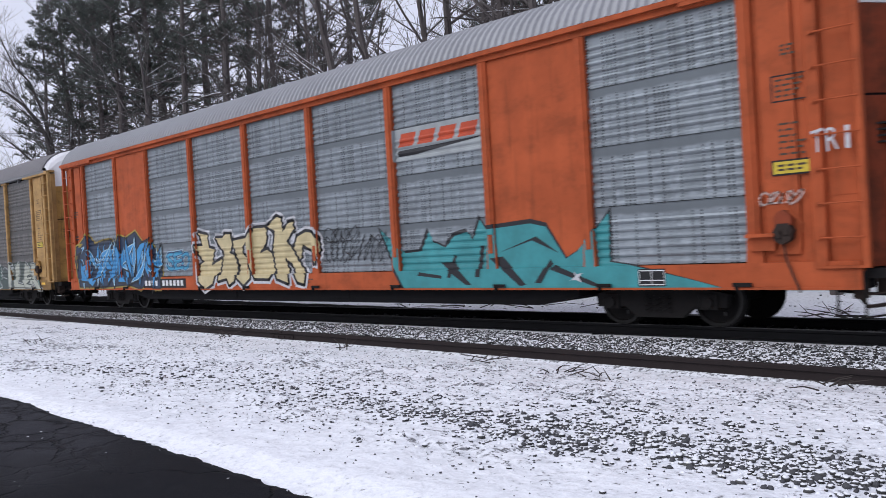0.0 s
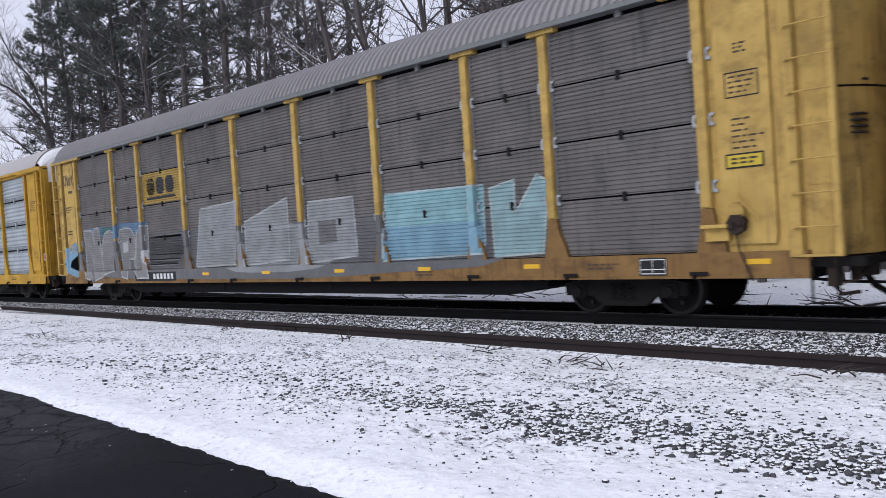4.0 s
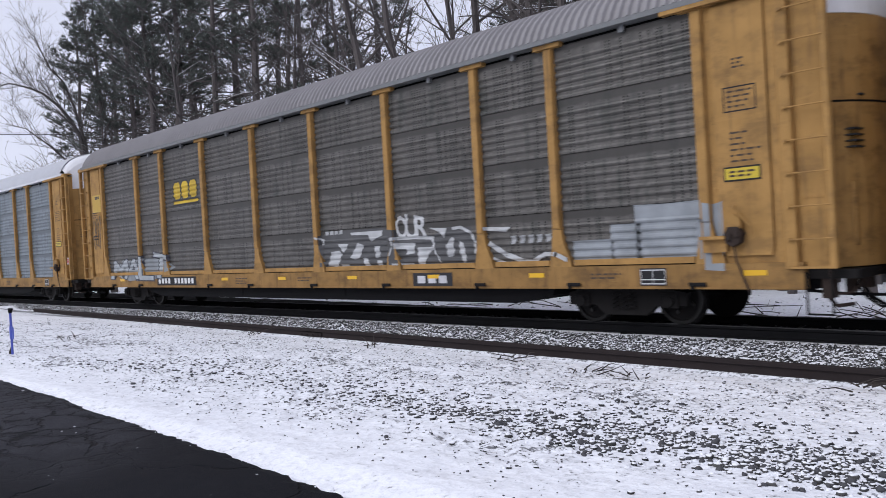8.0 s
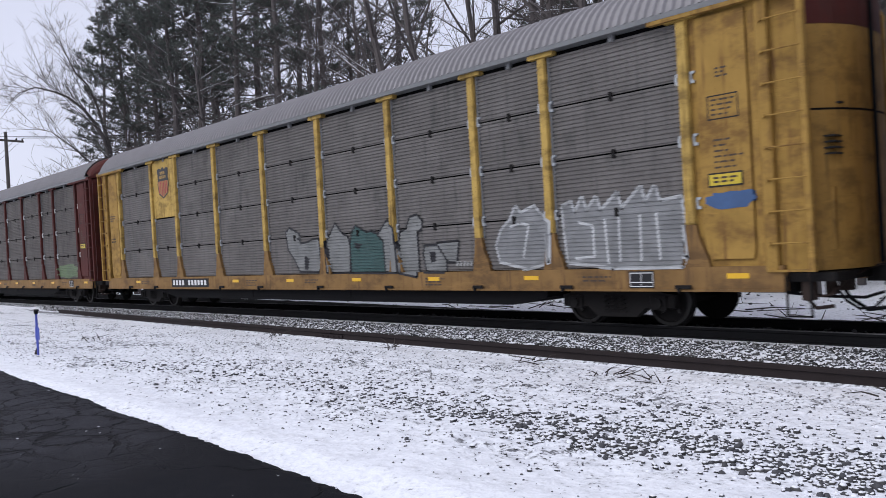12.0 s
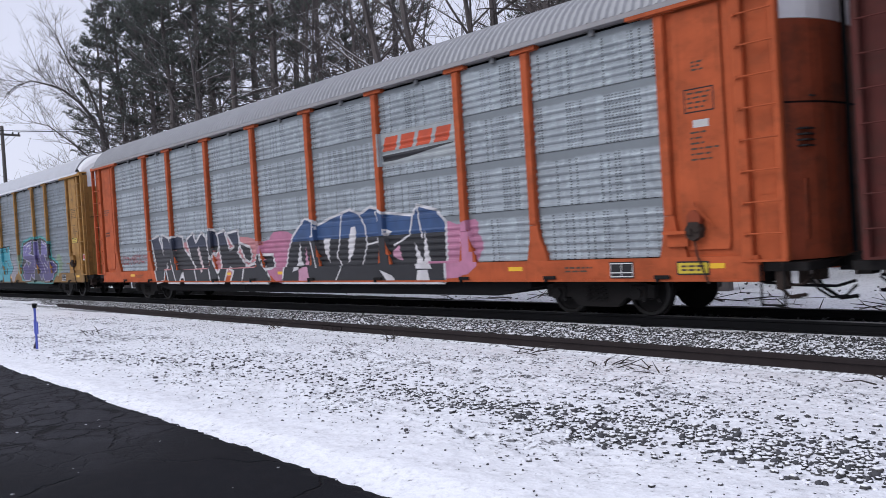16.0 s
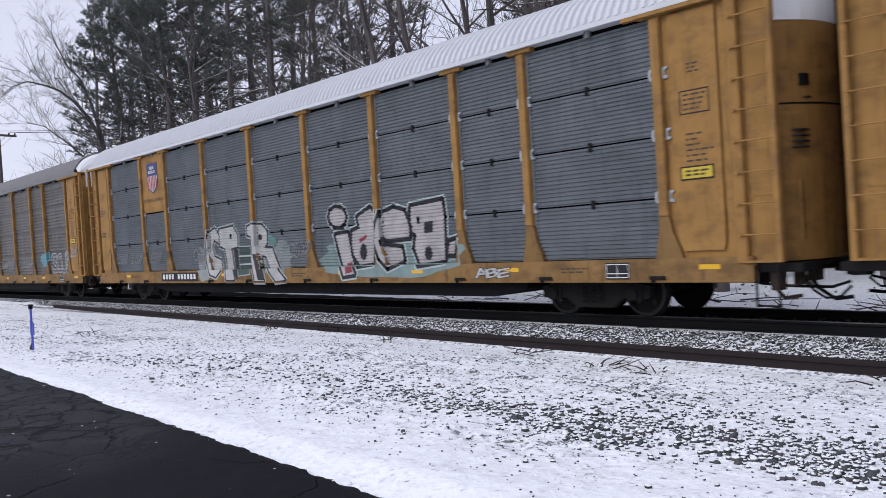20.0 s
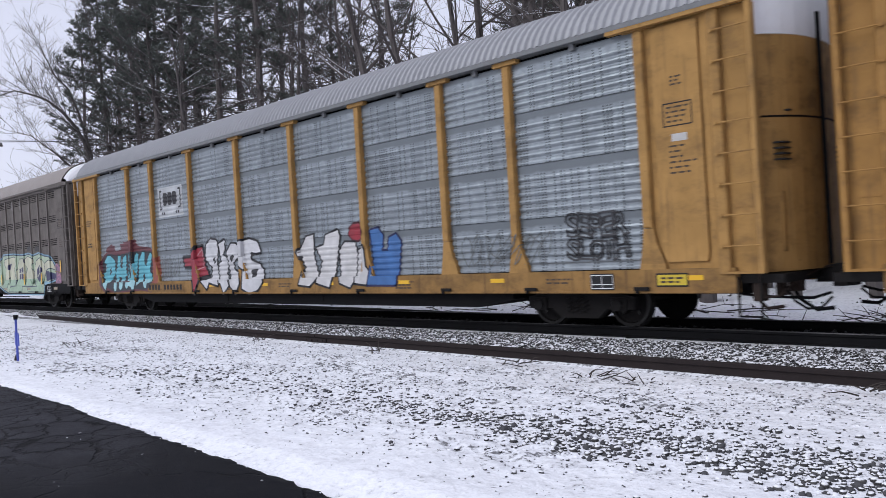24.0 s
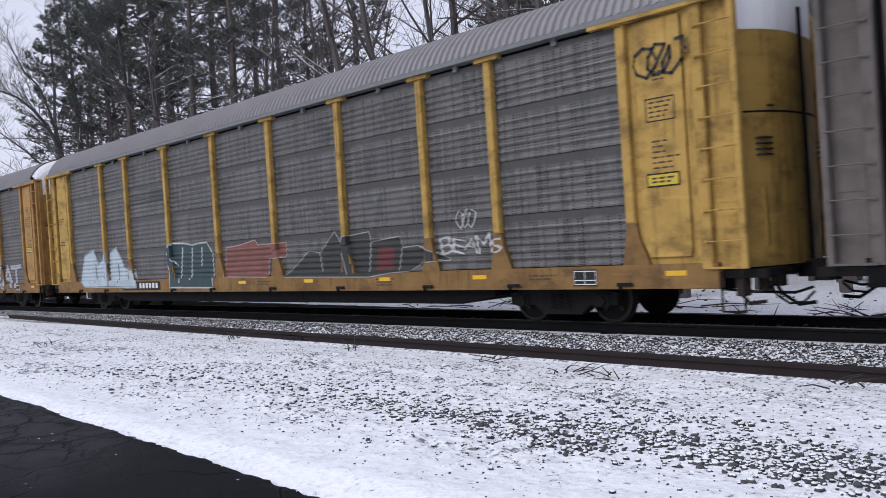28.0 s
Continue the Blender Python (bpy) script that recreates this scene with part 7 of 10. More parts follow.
        for f in bm.faces:
            vs, fs, colour, colour2, split, _, _ = layers[f.material_index]
            c = colour2 if split and f.calc_center_median().z > split else colour
            if c not in order:
                order.append(c)
            f.material_index = order.index(c)
            f.normal_update()
            if f.normal.y > 0:
                f.normal_flip()
        me = bpy.data.meshes.new(self.name)
        bm.to_mesh(me)
        bm.free()
        for c in order:
            me.materials.append(spray(tone(c, 0.80)))
        return me


def lettering(cfg, car, text, x0, x1, z0, z1, colour, name="lettering"):
    s = Spray(cfg, name)
    s.word(text, x0, x1, z0, z1, colour, fat=(0.0, 0, 0), jitter=0.0, over=0.84, seed=0)
    return s.done(car)


BLACK, INK, WHITE = (0.014, 0.014, 0.018), (0.03, 0.03, 0.045), (0.62, 0.62, 0.65)
CSXY, RED, NAVY = (0.62, 0.42, 0.02), (0.35, 0.02, 0.03), (0.015, 0.02, 0.09)


def block_logo(cfg, car, x0, x1, z0, z1, colour, shade=None, bar=True):
    """A railway mark as plain blocks over a bar."""
    s = Spray(cfg, "railway_mark")
    w, base = (x1 - x0) / 3, z0 + (0.22 if bar else 0) * (z1 - z0)
    for d, col in ([(0.05, shade)] if shade else []) + [(0.0, colour)]:
        for k in range(3):
            a, b = x0 + k * w + 0.04, x0 + (k + 1) * w - 0.06
            c = (b - a) * 0.22
            s.shape([(a + c - d, base - d), (b - c + d, base - d), (b + d, base + c), (b + d, z1 - c), (b - c + d, z1 + d), (a + c - d, z1 + d), (a - d, z1 - c), (a - d, base + c)], col)
        if bar:
            s.shape([(x0 - d, z0 - d), (x1 + d, z0 - d), (x1 + d, z0 + 0.13 * (z1 - z0) + d), (x0 - d, z0 + 0.13 * (z1 - z0) + d)], col)
    return s.done(car, "railway mark in plain blocks")


def bracket_logo(cfg, car, x0, x1, z0, z1):
    s = Spray(cfg, "railway_mark")
    h = z1 - z0
    s.shape([(x0 - 0.12, z0 - 0.08), (x1 + 0.12, z0 - 0.08), (x1 + 0.12, z1 + 0.08), (x0 - 0.12, z1 + 0.08)], (0.52, 0.54, 0.56))
    for a, b in ((x0, 1), (x1, -1)):
        s.shape([(a, z0 + h * 0.2), (a + b * 0.07, z0 + h * 0.2), (a + b * 0.07, z1), (a, z1)][::b], BLACK)
        for z in (z0 + h * 0.2, z1 - 0.06):
            s.shape([(a, z), (a + b * 0.17, z), (a + b * 0.17, z + 0.06), (a, z + 0.06)][::b], BLACK)
        for q in (0.13, 0.27):
            s.shape([(a + b * q, z0), (a + b * (q + 0.09), z0), (a + b * (q + 0.09), z0 + 0.09), (a + b * q, z0 + 0.09)][::b], BLACK)
    w = (x1 - x0 - 0.5) / 3
    for k in range(3):
        a = x0 + 0.25 + k * w
        s.shape([(a + 0.08, z0 + h * 0.36), (a + w - 0.08, z0 + h * 0.36), (a + w - 0.02, z0 + h * 0.5), (a + w - 0.02, z1 - 0.16), (a + w - 0.08, z1 - 0.1), (a + 0.05, z1 - 0.1), (a, z1 - 0.2), (a, z0 + h * 0.45)], BLACK)
    return s.done(car, "black bracketed railway mark")


def stripes_logo(cfg, car, x0, x1, z0, z1, ground, ink, words=True):
    """Speed stripes running into a block, over a bar of small writing."""
    s = Spray(cfg, "railway_mark")
    s.shape([(x0, z0), (x1, z0), (x1, z1), (x0, z1)], ground)
    h, w = z1 - z0, x1 - x0
    for k in range(5):
        a = z1 - h * (0.14 + 0.105 * k)
        s.shape([(x0 + w * (0.04 + 0.02 * k), a - h * 0.06), (x0 + w * (0.34 + 0.045 * (4 - k)), a - h * 0.06), (x0 + w * (0.36 + 0.045 * (4 - k)), a), (x0 + w * (0.05 + 0.02 * k), a)], ink)
    for a, b in ((0.50, 0.70), (0.72, 0.94)):
        s.shape([(x0 + w * a, z0 + h * 0.36), (x0 + w * (b - 0.03), z0 + h * 0.36), (x0 + w * (b + 0.01), z1 - h * 0.1), (x0 + w * (a + 0.05), z1 - h * 0.1)], ink)
    if words:
        for k in range(2):
            a = x0 + w * (0.05 + 0.44 * k)
            for q in range(7):
                s.shape([(a + q * w * 0.06, z0 + h * 0.08), (a + q * w * 0.06 + w * 0.045, z0 + h * 0.08), (a + q * w * 0.06 + w * 0.045, z0 + h * 0.22), (a + q * w * 0.06, z0 + h * 0.22)], ink)
    return s.done(car, "striped railway mark on a plain field")


def slant_logo(cfg, car, x0, x1, z0, z1):
    s = Spray(cfg, "railway_mark")
    s.shape([(x0 - 0.1, z0 - 0.1), (x1 + 0.1, z0 - 0.1), (x1 + 0.1, z1 + 0.1), (x0 - 0.1, z1 + 0.1)], (0.36, 0.39, 0.40))
    w = (x1 - x0) / 4
    for k in range(4):
        a, zz = x0 + k * w, z0 + (z1 - z0) * 0.42
        s.shape([(a, zz), (a + w * 0.78, zz), (a + w * 0.98, z1), (a + w * 0.2, z1)], (0.55, 0.07, 0.02))
    s.shape([(x0, z0), (x0 + 0.5, z0), (x1, z0 + (z1 - z0) * 0.30), (x1, z0 + (z1 - z0) * 0.34), (x0, z0 + (z1 - z0) * 0.26)], BLACK)
    return s.done(car, "slanted orange railway mark over a dark wedge")


def shield_plate(cfg, car, body, faded=False):
    """A yellow plate with a striped shield in the narrow bay."""
    x0, x1 = POSTS[1] + 0.085, POSTS[2] - 0.085
    plate = part("mark_plate", Geo().box(x0, x1, SCREEN_Y - 0.035, SCREEN_Y + 0.03, 3.07, 5.02, chamfer=0.01).mesh("mark_plate", body), car, "yellow plate for the railway shield")
    plate["label"] = "yellow plate for the railway shield"
    s = Spray(cfg, "shield")
    cx, w, z0, z1 = (x0 + x1) / 2, 0.41, 3.72, 4.72
    out = [(cx - w, z1 - 0.04), (cx - w * 0.6, z1), (cx - w * 0.3, z1 - 0.05), (cx, z1 + 0.03), (cx + w * 0.3, z1 - 0.05), (cx + w * 0.6, z1), (cx + w, z1 - 0.04),
           (cx + w * 0.92, z1 - 0.3), (cx + w * 1.02, z0 + 0.45), (cx + w * 0.8, z0 + 0.16), (cx, z0), (cx - w * 0.8, z0 + 0.16), (cx - w * 1.02, z0 + 0.45), (cx - w * 0.92, z1 - 0.3)]
    blue = BLACK if faded else (0.02, 0.035, 0.16)
    s.shape([(cx + (x - cx) * 1.06, (z0 + z1) / 2 + (z - (z0 + z1) / 2) * 1.05) for x, z in out][::-1], blue)
    s.shape([(cx - w * 0.96, z0 + 0.5), (cx - w * 0.76, z0 + 0.18), (cx, z0 + 0.03), (cx + w * 0.76, z0 + 0.18), (cx + w * 0.96, z0 + 0.5), (cx + w * 0.9, z0 + 0.58), (cx - w * 0.9, z0 + 0.58)],
            (0.42, 0.26, 0.07) if faded else (0.62, 0.6, 0.6))
    for k in range(6):
        a = cx - w * 0.86 + k * w * 0.305
        low = z0 + 0.06 + 0.16 * abs((a + w * 0.08 - cx) / w)
        s.shape([(a, low), (a + w * 0.17, low), (a + w * 0.17, z0 + 0.575), (a, z0 + 0.575)], (0.40, 0.03, 0.03))
    for k in range(2):
        for q in range(5 + 2 * k):
            a = cx - w * (0.45 + 0.2 * k) + q * w * 0.19
            s.shape([(a, z1 - 0.2 - 0.14 * k), (a + w * 0.13, z1 - 0.2 - 0.14 * k), (a + w * 0.13, z1 - 0.1 - 0.14 * k), (a, z1 - 0.1 - 0.14 * k)], (0.42, 0.26, 0.07) if faded else WHITE)
    s.done(car, "red, white and blue striped shield")
    if not faded:
        lettering(cfg, car, "BUILDING AMERICA", x0 + 0.12, x1 - 0.12, 3.42, 3.54, (0.05, 0.035, 0.02))
    return plate


def quality_sign(cfg, car):
    g = part("quality_sign", Geo().box(-12.72, -11.98, NEAR + 0.002, NEAR + 0.02, 3.40, 4.03).mesh("quality_sign", M["quality_yellow"]), car, "yellow quality sign with black words")
    s = Spray(dict(cfg, flare=False), "sign_wording")
    lift = 0.02
    for k in range(3):
        s.shape([(-12.46 + k * 0.13, 3.87), (-12.36 + k * 0.13, 3.87), (-12.36 + k * 0.13, 3.97), (-12.46 + k * 0.13, 3.97)], BLACK)
    s.word("Quality", -12.62, -12.08, 3.66, 3.81, BLACK, fat=(0.0, 0, 0), jitter=0, over=0.85, seed=0)
    s.shape([(-12.70, 3.615), (-12.0, 3.615), (-12.0, 3.635), (-12.70, 3.635)], BLACK)
    s.word("Auto Rack", -12.68, -12.02, 3.43, 3.57, BLACK, fat=(0.0, 0, 0), jitter=0, over=0.85, seed=0)
    ob = s.done(car)
    for v in ob.data.vertices:
        v.co.y -= lift


def marks_and_paint():
    ahead, A, B, C, D, E, F, G, H, I, J, K, L, Mc, N, O, P = zip(FLEET, CARS)
    # orange car
    slant_logo(*A, 4.45, 6.75, 3.45, 3.92)
    lettering(*A, "TRI", 12.90, 13.50, 2.55, 2.86, WHITE)
    Spray(A[0]).word("SEO", -5.95, -4.65, 1.25, 1.78, (0.05, 0.30, 0.48), NAVY, (0.4, 0.6, 0.7), seed=4).done(A[1], "small blue lettering")
    Spray(A[0]).scrawl(1.75, 3.9, 1.25, 1.95, BLACK, 3, 0.022, 9).scrawl(1.8, 2.9, 1.7, 2.1, BLACK, 5, 0.02, 4).done(A[1], "thin black handwritten tags")
    teal = (0.045, 0.285, 0.305)
    s = Spray(A[0])
    body = [(3.95, 1.95), (4.25, 1.35), (4.7, 0.68), (11.75, 0.68), (11.2, 0.82), (10.2, 1.05), (9.72, 1.12), (9.75, 1.95), (9.1, 1.32), (8.85, 1.2), (8.45, 1.78), (8.1, 1.86), (7.0, 1.8), (6.85, 2.0), (6.65, 1.62),
            (6.5, 1.78), (6.15, 1.72), (5.9, 1.5), (5.55, 1.62), (5.45, 1.85), (5.2, 1.45), (4.7, 1.42)]
    body = [(x - 0.22, z) for x, z in body]
    s.shape([(7.6 + (x - 7.6) * 1.025, 0.6 + (z - 0.6) * 1.09 - 0.03) for x, z in body], BLACK).shape(body, teal)
    for pts in ([(6.9, 1.25), (7.6, 0.72), (7.75, 0.75), (7.2, 1.28)], [(7.1, 1.35), (7.9, 1.55), (8.5, 1.3), (8.0, 1.62)], [(5.5, 1.2), (5.9, 1.2), (6.4, 0.75), (6.25, 0.75)],
                [(8.4, 1.1), (9.4, 0.72), (9.2, 0.72), (8.3, 1.02)], [(6.5, 0.9), (6.62, 1.5), (6.72, 1.5), (6.62, 0.9)], [(7.95, 0.78), (8.3, 1.2), (8.36, 1.12), (8.1, 0.78)],
                [(4.9, 0.95), (5.6, 0.88), (5.6, 0.94), (4.95, 1.02)], [(5.75, 0.9), (5.9, 1.35), (5.97, 1.32), (5.85, 0.9)]):
        s.shape(pts, BLACK)
    s.shape([(8.75, 0.82), (8.85, 0.9), (8.8, 0.98), (8.88, 0.92), (9.0, 0.95), (8.92, 0.87), (8.98, 0.78), (8.86, 0.83)], WHITE).done(A[1], "large teal lettering edged in black")
    Spray(A[0]).scrawl(12.15, 12.75, 1.85, 2.08, (0.6, 0.45, 0.4), 8, 0.025, 4).done(A[1], "small pale tag")
    # sooty yellow car
    block_logo(*B, -6.05, -4.45, 3.25, 3.92, CSXY, BLACK)
    quality_sign(*B)
    Spray(B[0]).word("FACLE", -3.1, 2.2, 1.15, 2.1, (0.45, 0.46, 0.46), seed=6, ribbon=0.045, jitter=0.08).done(B[1], "thin white outlined lettering")
    Spray(B[0]).word("TIC", 3.1, 4.2, 1.05, 1.5, (0.42, 0.43, 0.43), seed=8, ribbon=0.03).done(B[1], "small white outlined tag")
    # ribbed brown car
    s = Spray(C[0], "railway_mark")
    s.shape([(-7.0, 3.08), (-4.4, 3.08), (-4.4, 4.02), (-7.0, 4.02)], (0.40, 0.26, 0.05)).done(C[1], "yellow field for the mark")
    block_logo(*C, -6.6, -4.8, 3.2, 3.85, BLACK)
    quality_sign(*C)
    Spray(C[0]).blob(-12.6, 8.6, 0.75, 2.15, (0.13, 0.13, 0.135), 3, 0.05).done(C[1], "thin grey ground of paint")
    Spray(C[0]).blob(-13.1, -11.7, 0.85, 2.0, (0.17, 0.33, 0.45), 6, 0.2).scrawl(-12.7, -12.0, 1.75, 2.05, (0.7, 0.68, 0.7), 4, 0.03, 3).done(C[1], "pale blue paint cloud")
    Spray(C[0]).word("ONIX", -12.85, -12.05, 4.12, 4.55, BLACK, seed=2, fat=(-0.01, 0, 0), jitter=0.15).done(C[1], "black tag")
    # clean yellow car
    shield_plate(*D, M["yellow_clean"])
    # second sooty car
    block_logo(*E, -6.3, -4.7, 3.25, 3.92, CSXY, BLACK)
    quality_sign(*E)
    for a, b, c, d in ((9.2, 10.05, 1.08, 1.5), (10.0, 10.6, 1.08, 1.75), (10.5, 11.75, 1.1, 2.05), (11.78, 12.1, 0.95, 2.0)):
        r = random.Random(int(a * 10))
        Spray(E[0], "cover_patch").shape([(a, c), (b, c + r.uniform(-0.03, 0.03)), (b, d), ((a + b) / 2, d + r.uniform(-0.05, 0.05)), (a, d)], (0.30, 0.325, 0.35)).done(E[1], "patch of grey cover paint")
    Spray(E[0]).blob(-11.2, -6.9, 0.95, 1.62, (0.24, 0.26, 0.275), 4, 0.25).word("MALT", -11.2, -6.9, 0.9, 1.75, (0.40, 0.43, 0.45), INK, None, seed=5, jitter=0.12).done(E[1], "pale silver lettering")
    Spray(E[0]).scrawl(-12.8, -12.1, 2.0, 3.3, BLACK, 12, 0.03, 3).done(E[1], "black tag on the corner")
    # blue grey car
    stripes_logo(*F, -7.0 + 0.12, -4.35, 3.1, 4.0, (0.50, 0.52, 0.55), BLACK)
    # rusty car
    shield_plate(*G, M["yellow_rusty"], True)
    Spray(G[0]).blob(12.1, 12.9, 1.95, 2.2, (0.05, 0.11, 0.25), 4, 0.2).done(G[1], "blue paint smear")
    # dark car with red posts
    stripes_logo(*H, -6.88, -4.25, 3.08, 4.05, (0.13, 0.022, 0.022), (0.52, 0.48, 0.46))
    Spray(H[0]).word("ZYTOK", -8.75, -7.2, 1.2, 1.65, (0.24, 0.21, 0.10), seed=2, fat=(0.0, 0, 0), jitter=0.15).done(H[1], "faded yellow tag")
    Spray(H[0]).blob(9.0, 11.5, 1.15, 1.7, (0.13, 0.19, 0.09), 2, 0.3).done(H[1], "faded green paint")
    # second orange car
    slant_logo(*I, 4.4, 6.75, 3.4, 3.95)
    Spray(I[0]).word("COYWOLF", -11.5, -9.2, 1.3, 1.62, (0.30, 0.05, 0.06), seed=4, ribbon=0.02, jitter=0.15).done(I[1], "thin red tag")
    # grey car with coloured lettering
    bracket_logo(*J, -6.35, -4.6, 3.2, 4.0)
    Spray(J[0]).word("WAT.", -11.5, -10.5, 1.95, 2.2, BLACK, fat=(-0.01, 0, 0), seed=2).done(J[1], "small black tag")
    # ribbed grey car
    shield_plate(*K, M["yellow_dull"])
    Spray(K[0]).word("ABE", 7.4, 8.3, 0.76, 0.98, (0.5, 0.5, 0.5), BLACK, None, seed=4, jitter=0.15).done(K[1], "small black and white tag")
    for a in (-11.6, -10.3, -8.7, -5.2, 0.4):
        Spray(K[0]).scrawl(a, a + 1.0, 1.3, 1.75, (0.30, 0.30, 0.32), int(a * 5), 0.03, 5).done(K[1], "faint white scrawl")
    # brownish car
    part("mark_plate", Geo().box(POSTS[2] + 0.1, POSTS[3] - 0.1, SCREEN_Y - 0.030, SCREEN_Y, 3.12, 4.1).mesh("mark_plate", M["yellow"]), L[1], "yellow mark plate")
    ob = block_logo(*L, -6.4, -4.8, 3.3, 3.85, BLACK, bar=False)
    for v in ob.data.vertices:
        v.co.y -= 0.034
    quality_sign(*L)
    (Spray(L[0]).puffy("eumo", -11.6, -9.7, 0.95, 2.12, BLACK, (0.54, 0.55, 0.56), None, r=0.09, edge=0.075, jitter=0.03, seed=2, squeeze=0.66).done(L[1], "black lettering on a white cloud"))
    (Spray(L[0]).word("SCUP", 9.5, 11.9, 1.1, 2.05, (0.5, 0.51, 0.52), ribbon=0.045, seed=4, jitter=0.15).blob(7.9, 9.1, 1.45, 2.0, (0.10, 0.30, 0.36), 4, 0.35)
     .scrawl(-3.7, -1.7, 1.2, 1.8, (0.33, 0.30, 0.27), 4, 0.06, 6).scrawl(-0.4, 3.7, 1.2, 1.85, (0.27, 0.27, 0.27), 6, 0.07, 9).scrawl(5.0, 6.8, 1.3, 1.9, (0.28, 0.28, 0.28), 8, 0.05, 6)
     .done(L[1], "scattered white tags and a pale blue one"))
    Spray(L[0]).scrawl(-8.6, -7.2, 1.2, 2.0, (0.03, 0.03, 0.03), 9, 0.06, 5).scrawl(12.0, 12.9, 1.7, 2.15, (0.5, 0.48, 0.46), 5, 0.035, 4).done(L[1], "faded black tag")
    # striped grey car
    bracket_logo(*Mc, -6.5, -5.0, 3.2, 4.0)
    Spray(Mc[0]).blob(-7.5, -6.75, 0.85, 1.85, (0.30, 0.07, 0.04), 4, 0.25).done(Mc[1], "red paint smear")
    Spray(Mc[0]).word("SEPER", 10.1, 11.35, 1.65, 2.05, (0.04, 0.04, 0.045), seed=2, ribbon=0.035).word("SLOTH", 10.1, 11.35, 1.25, 1.62, (0.04, 0.04, 0.045), seed=3, ribbon=0.035).done(Mc[1], "black outlined tag in two rows")
    Spray(Mc[0]).scrawl(7.4, 9.7, 1.15, 1.85, (0.16, 0.17, 0.17), 3, 0.02, 9).scrawl(-6.6, -5.2, 1.1, 1.85, (0.14, 0.15, 0.15), 4, 0.02, 6).done(Mc[1], "thin grey scrawls")
    # louvred brown car
    s = Spray(N[0], "stencil")
    for a, b, z, h in ((7.95, 8.6, 2.55, 0.2), (9.05, 9.75, 2.5, 0.2), (-10.2, -9.3, 3.1, 0.28), (-10.1, -9.2, 2.5, 0.28), (-9.0, -8.4, 2.5, 0.28)):
        n = 4
        for k in range(n):
            q = a + (b - a) * k / n
            s.shape([(q, z), (q + (b - a) / n * 0.7, z), (q + (b - a) / n * 0.7, z + h), (q, z + h)], BLACK)
    s.done(N[1], "black stencil bars")
    for x, z in ((-7.0, 4.35), (-6.0, 4.3), (-5.0, 4.4), (6.0, 4.5), (7.2, 4.45)):
        Spray(N[0], "cover_patch").blob(x, x + 0.35, z, z + 0.4, (0.15, 0.135, 0.125), int(x * 3), 0.25).done(N[1], "worn pale patch")
    Spray(N[0], "cover_patch").shape([(0.1, 1.68), (0.55, 1.68), (0.55, 2.0), (0.1, 2.0)], BLACK).done(N[1], "black square patch")
    # dirty car near the tail
    ink2 = (0.05, 0.05, 0.055)
    stripes = Spray(O[0], "railway_mark")
    for k in range(4):
        stripes.shape([(-6.8, 3.75 - k * 0.1), (-5.7, 3.75 - k * 0.1), (-5.6, 3.8 - k * 0.1), (-6.7, 3.8 - k * 0.1)], ink2)
    stripes.shape([(-5.6, 3.45), (-4.6, 3.45), (-4.5, 3.85), (-5.4, 3.85)], ink2).done(O[1], "faded dark railway mark")
    Spray(O[0]).word("BEAMS", 7.3, 9.0, 1.35, 1.75, (0.5, 0.5, 0.5), fat=(-0.005, 0, 0), seed=7, jitter=0.15).scrawl(7.8, 8.3, 1.85, 2.25, (0.5, 0.5, 0.5), 3, 0.03, 3).done(O[1], "white handwritten tag")
    Spray(O[0]).scrawl(12.1, 12.9, 4.0, 4.6, BLACK, 6, 0.045, 3).done(O[1], "black tag on the corner")
    # tail car
    Spray(P[0]).word("KAT", 8.0, 11.0, 0.9, 1.9, (0.4, 0.4, 0.42), INK, None, seed=3).done(P[1], "grey lettering")


marks_and_paint()


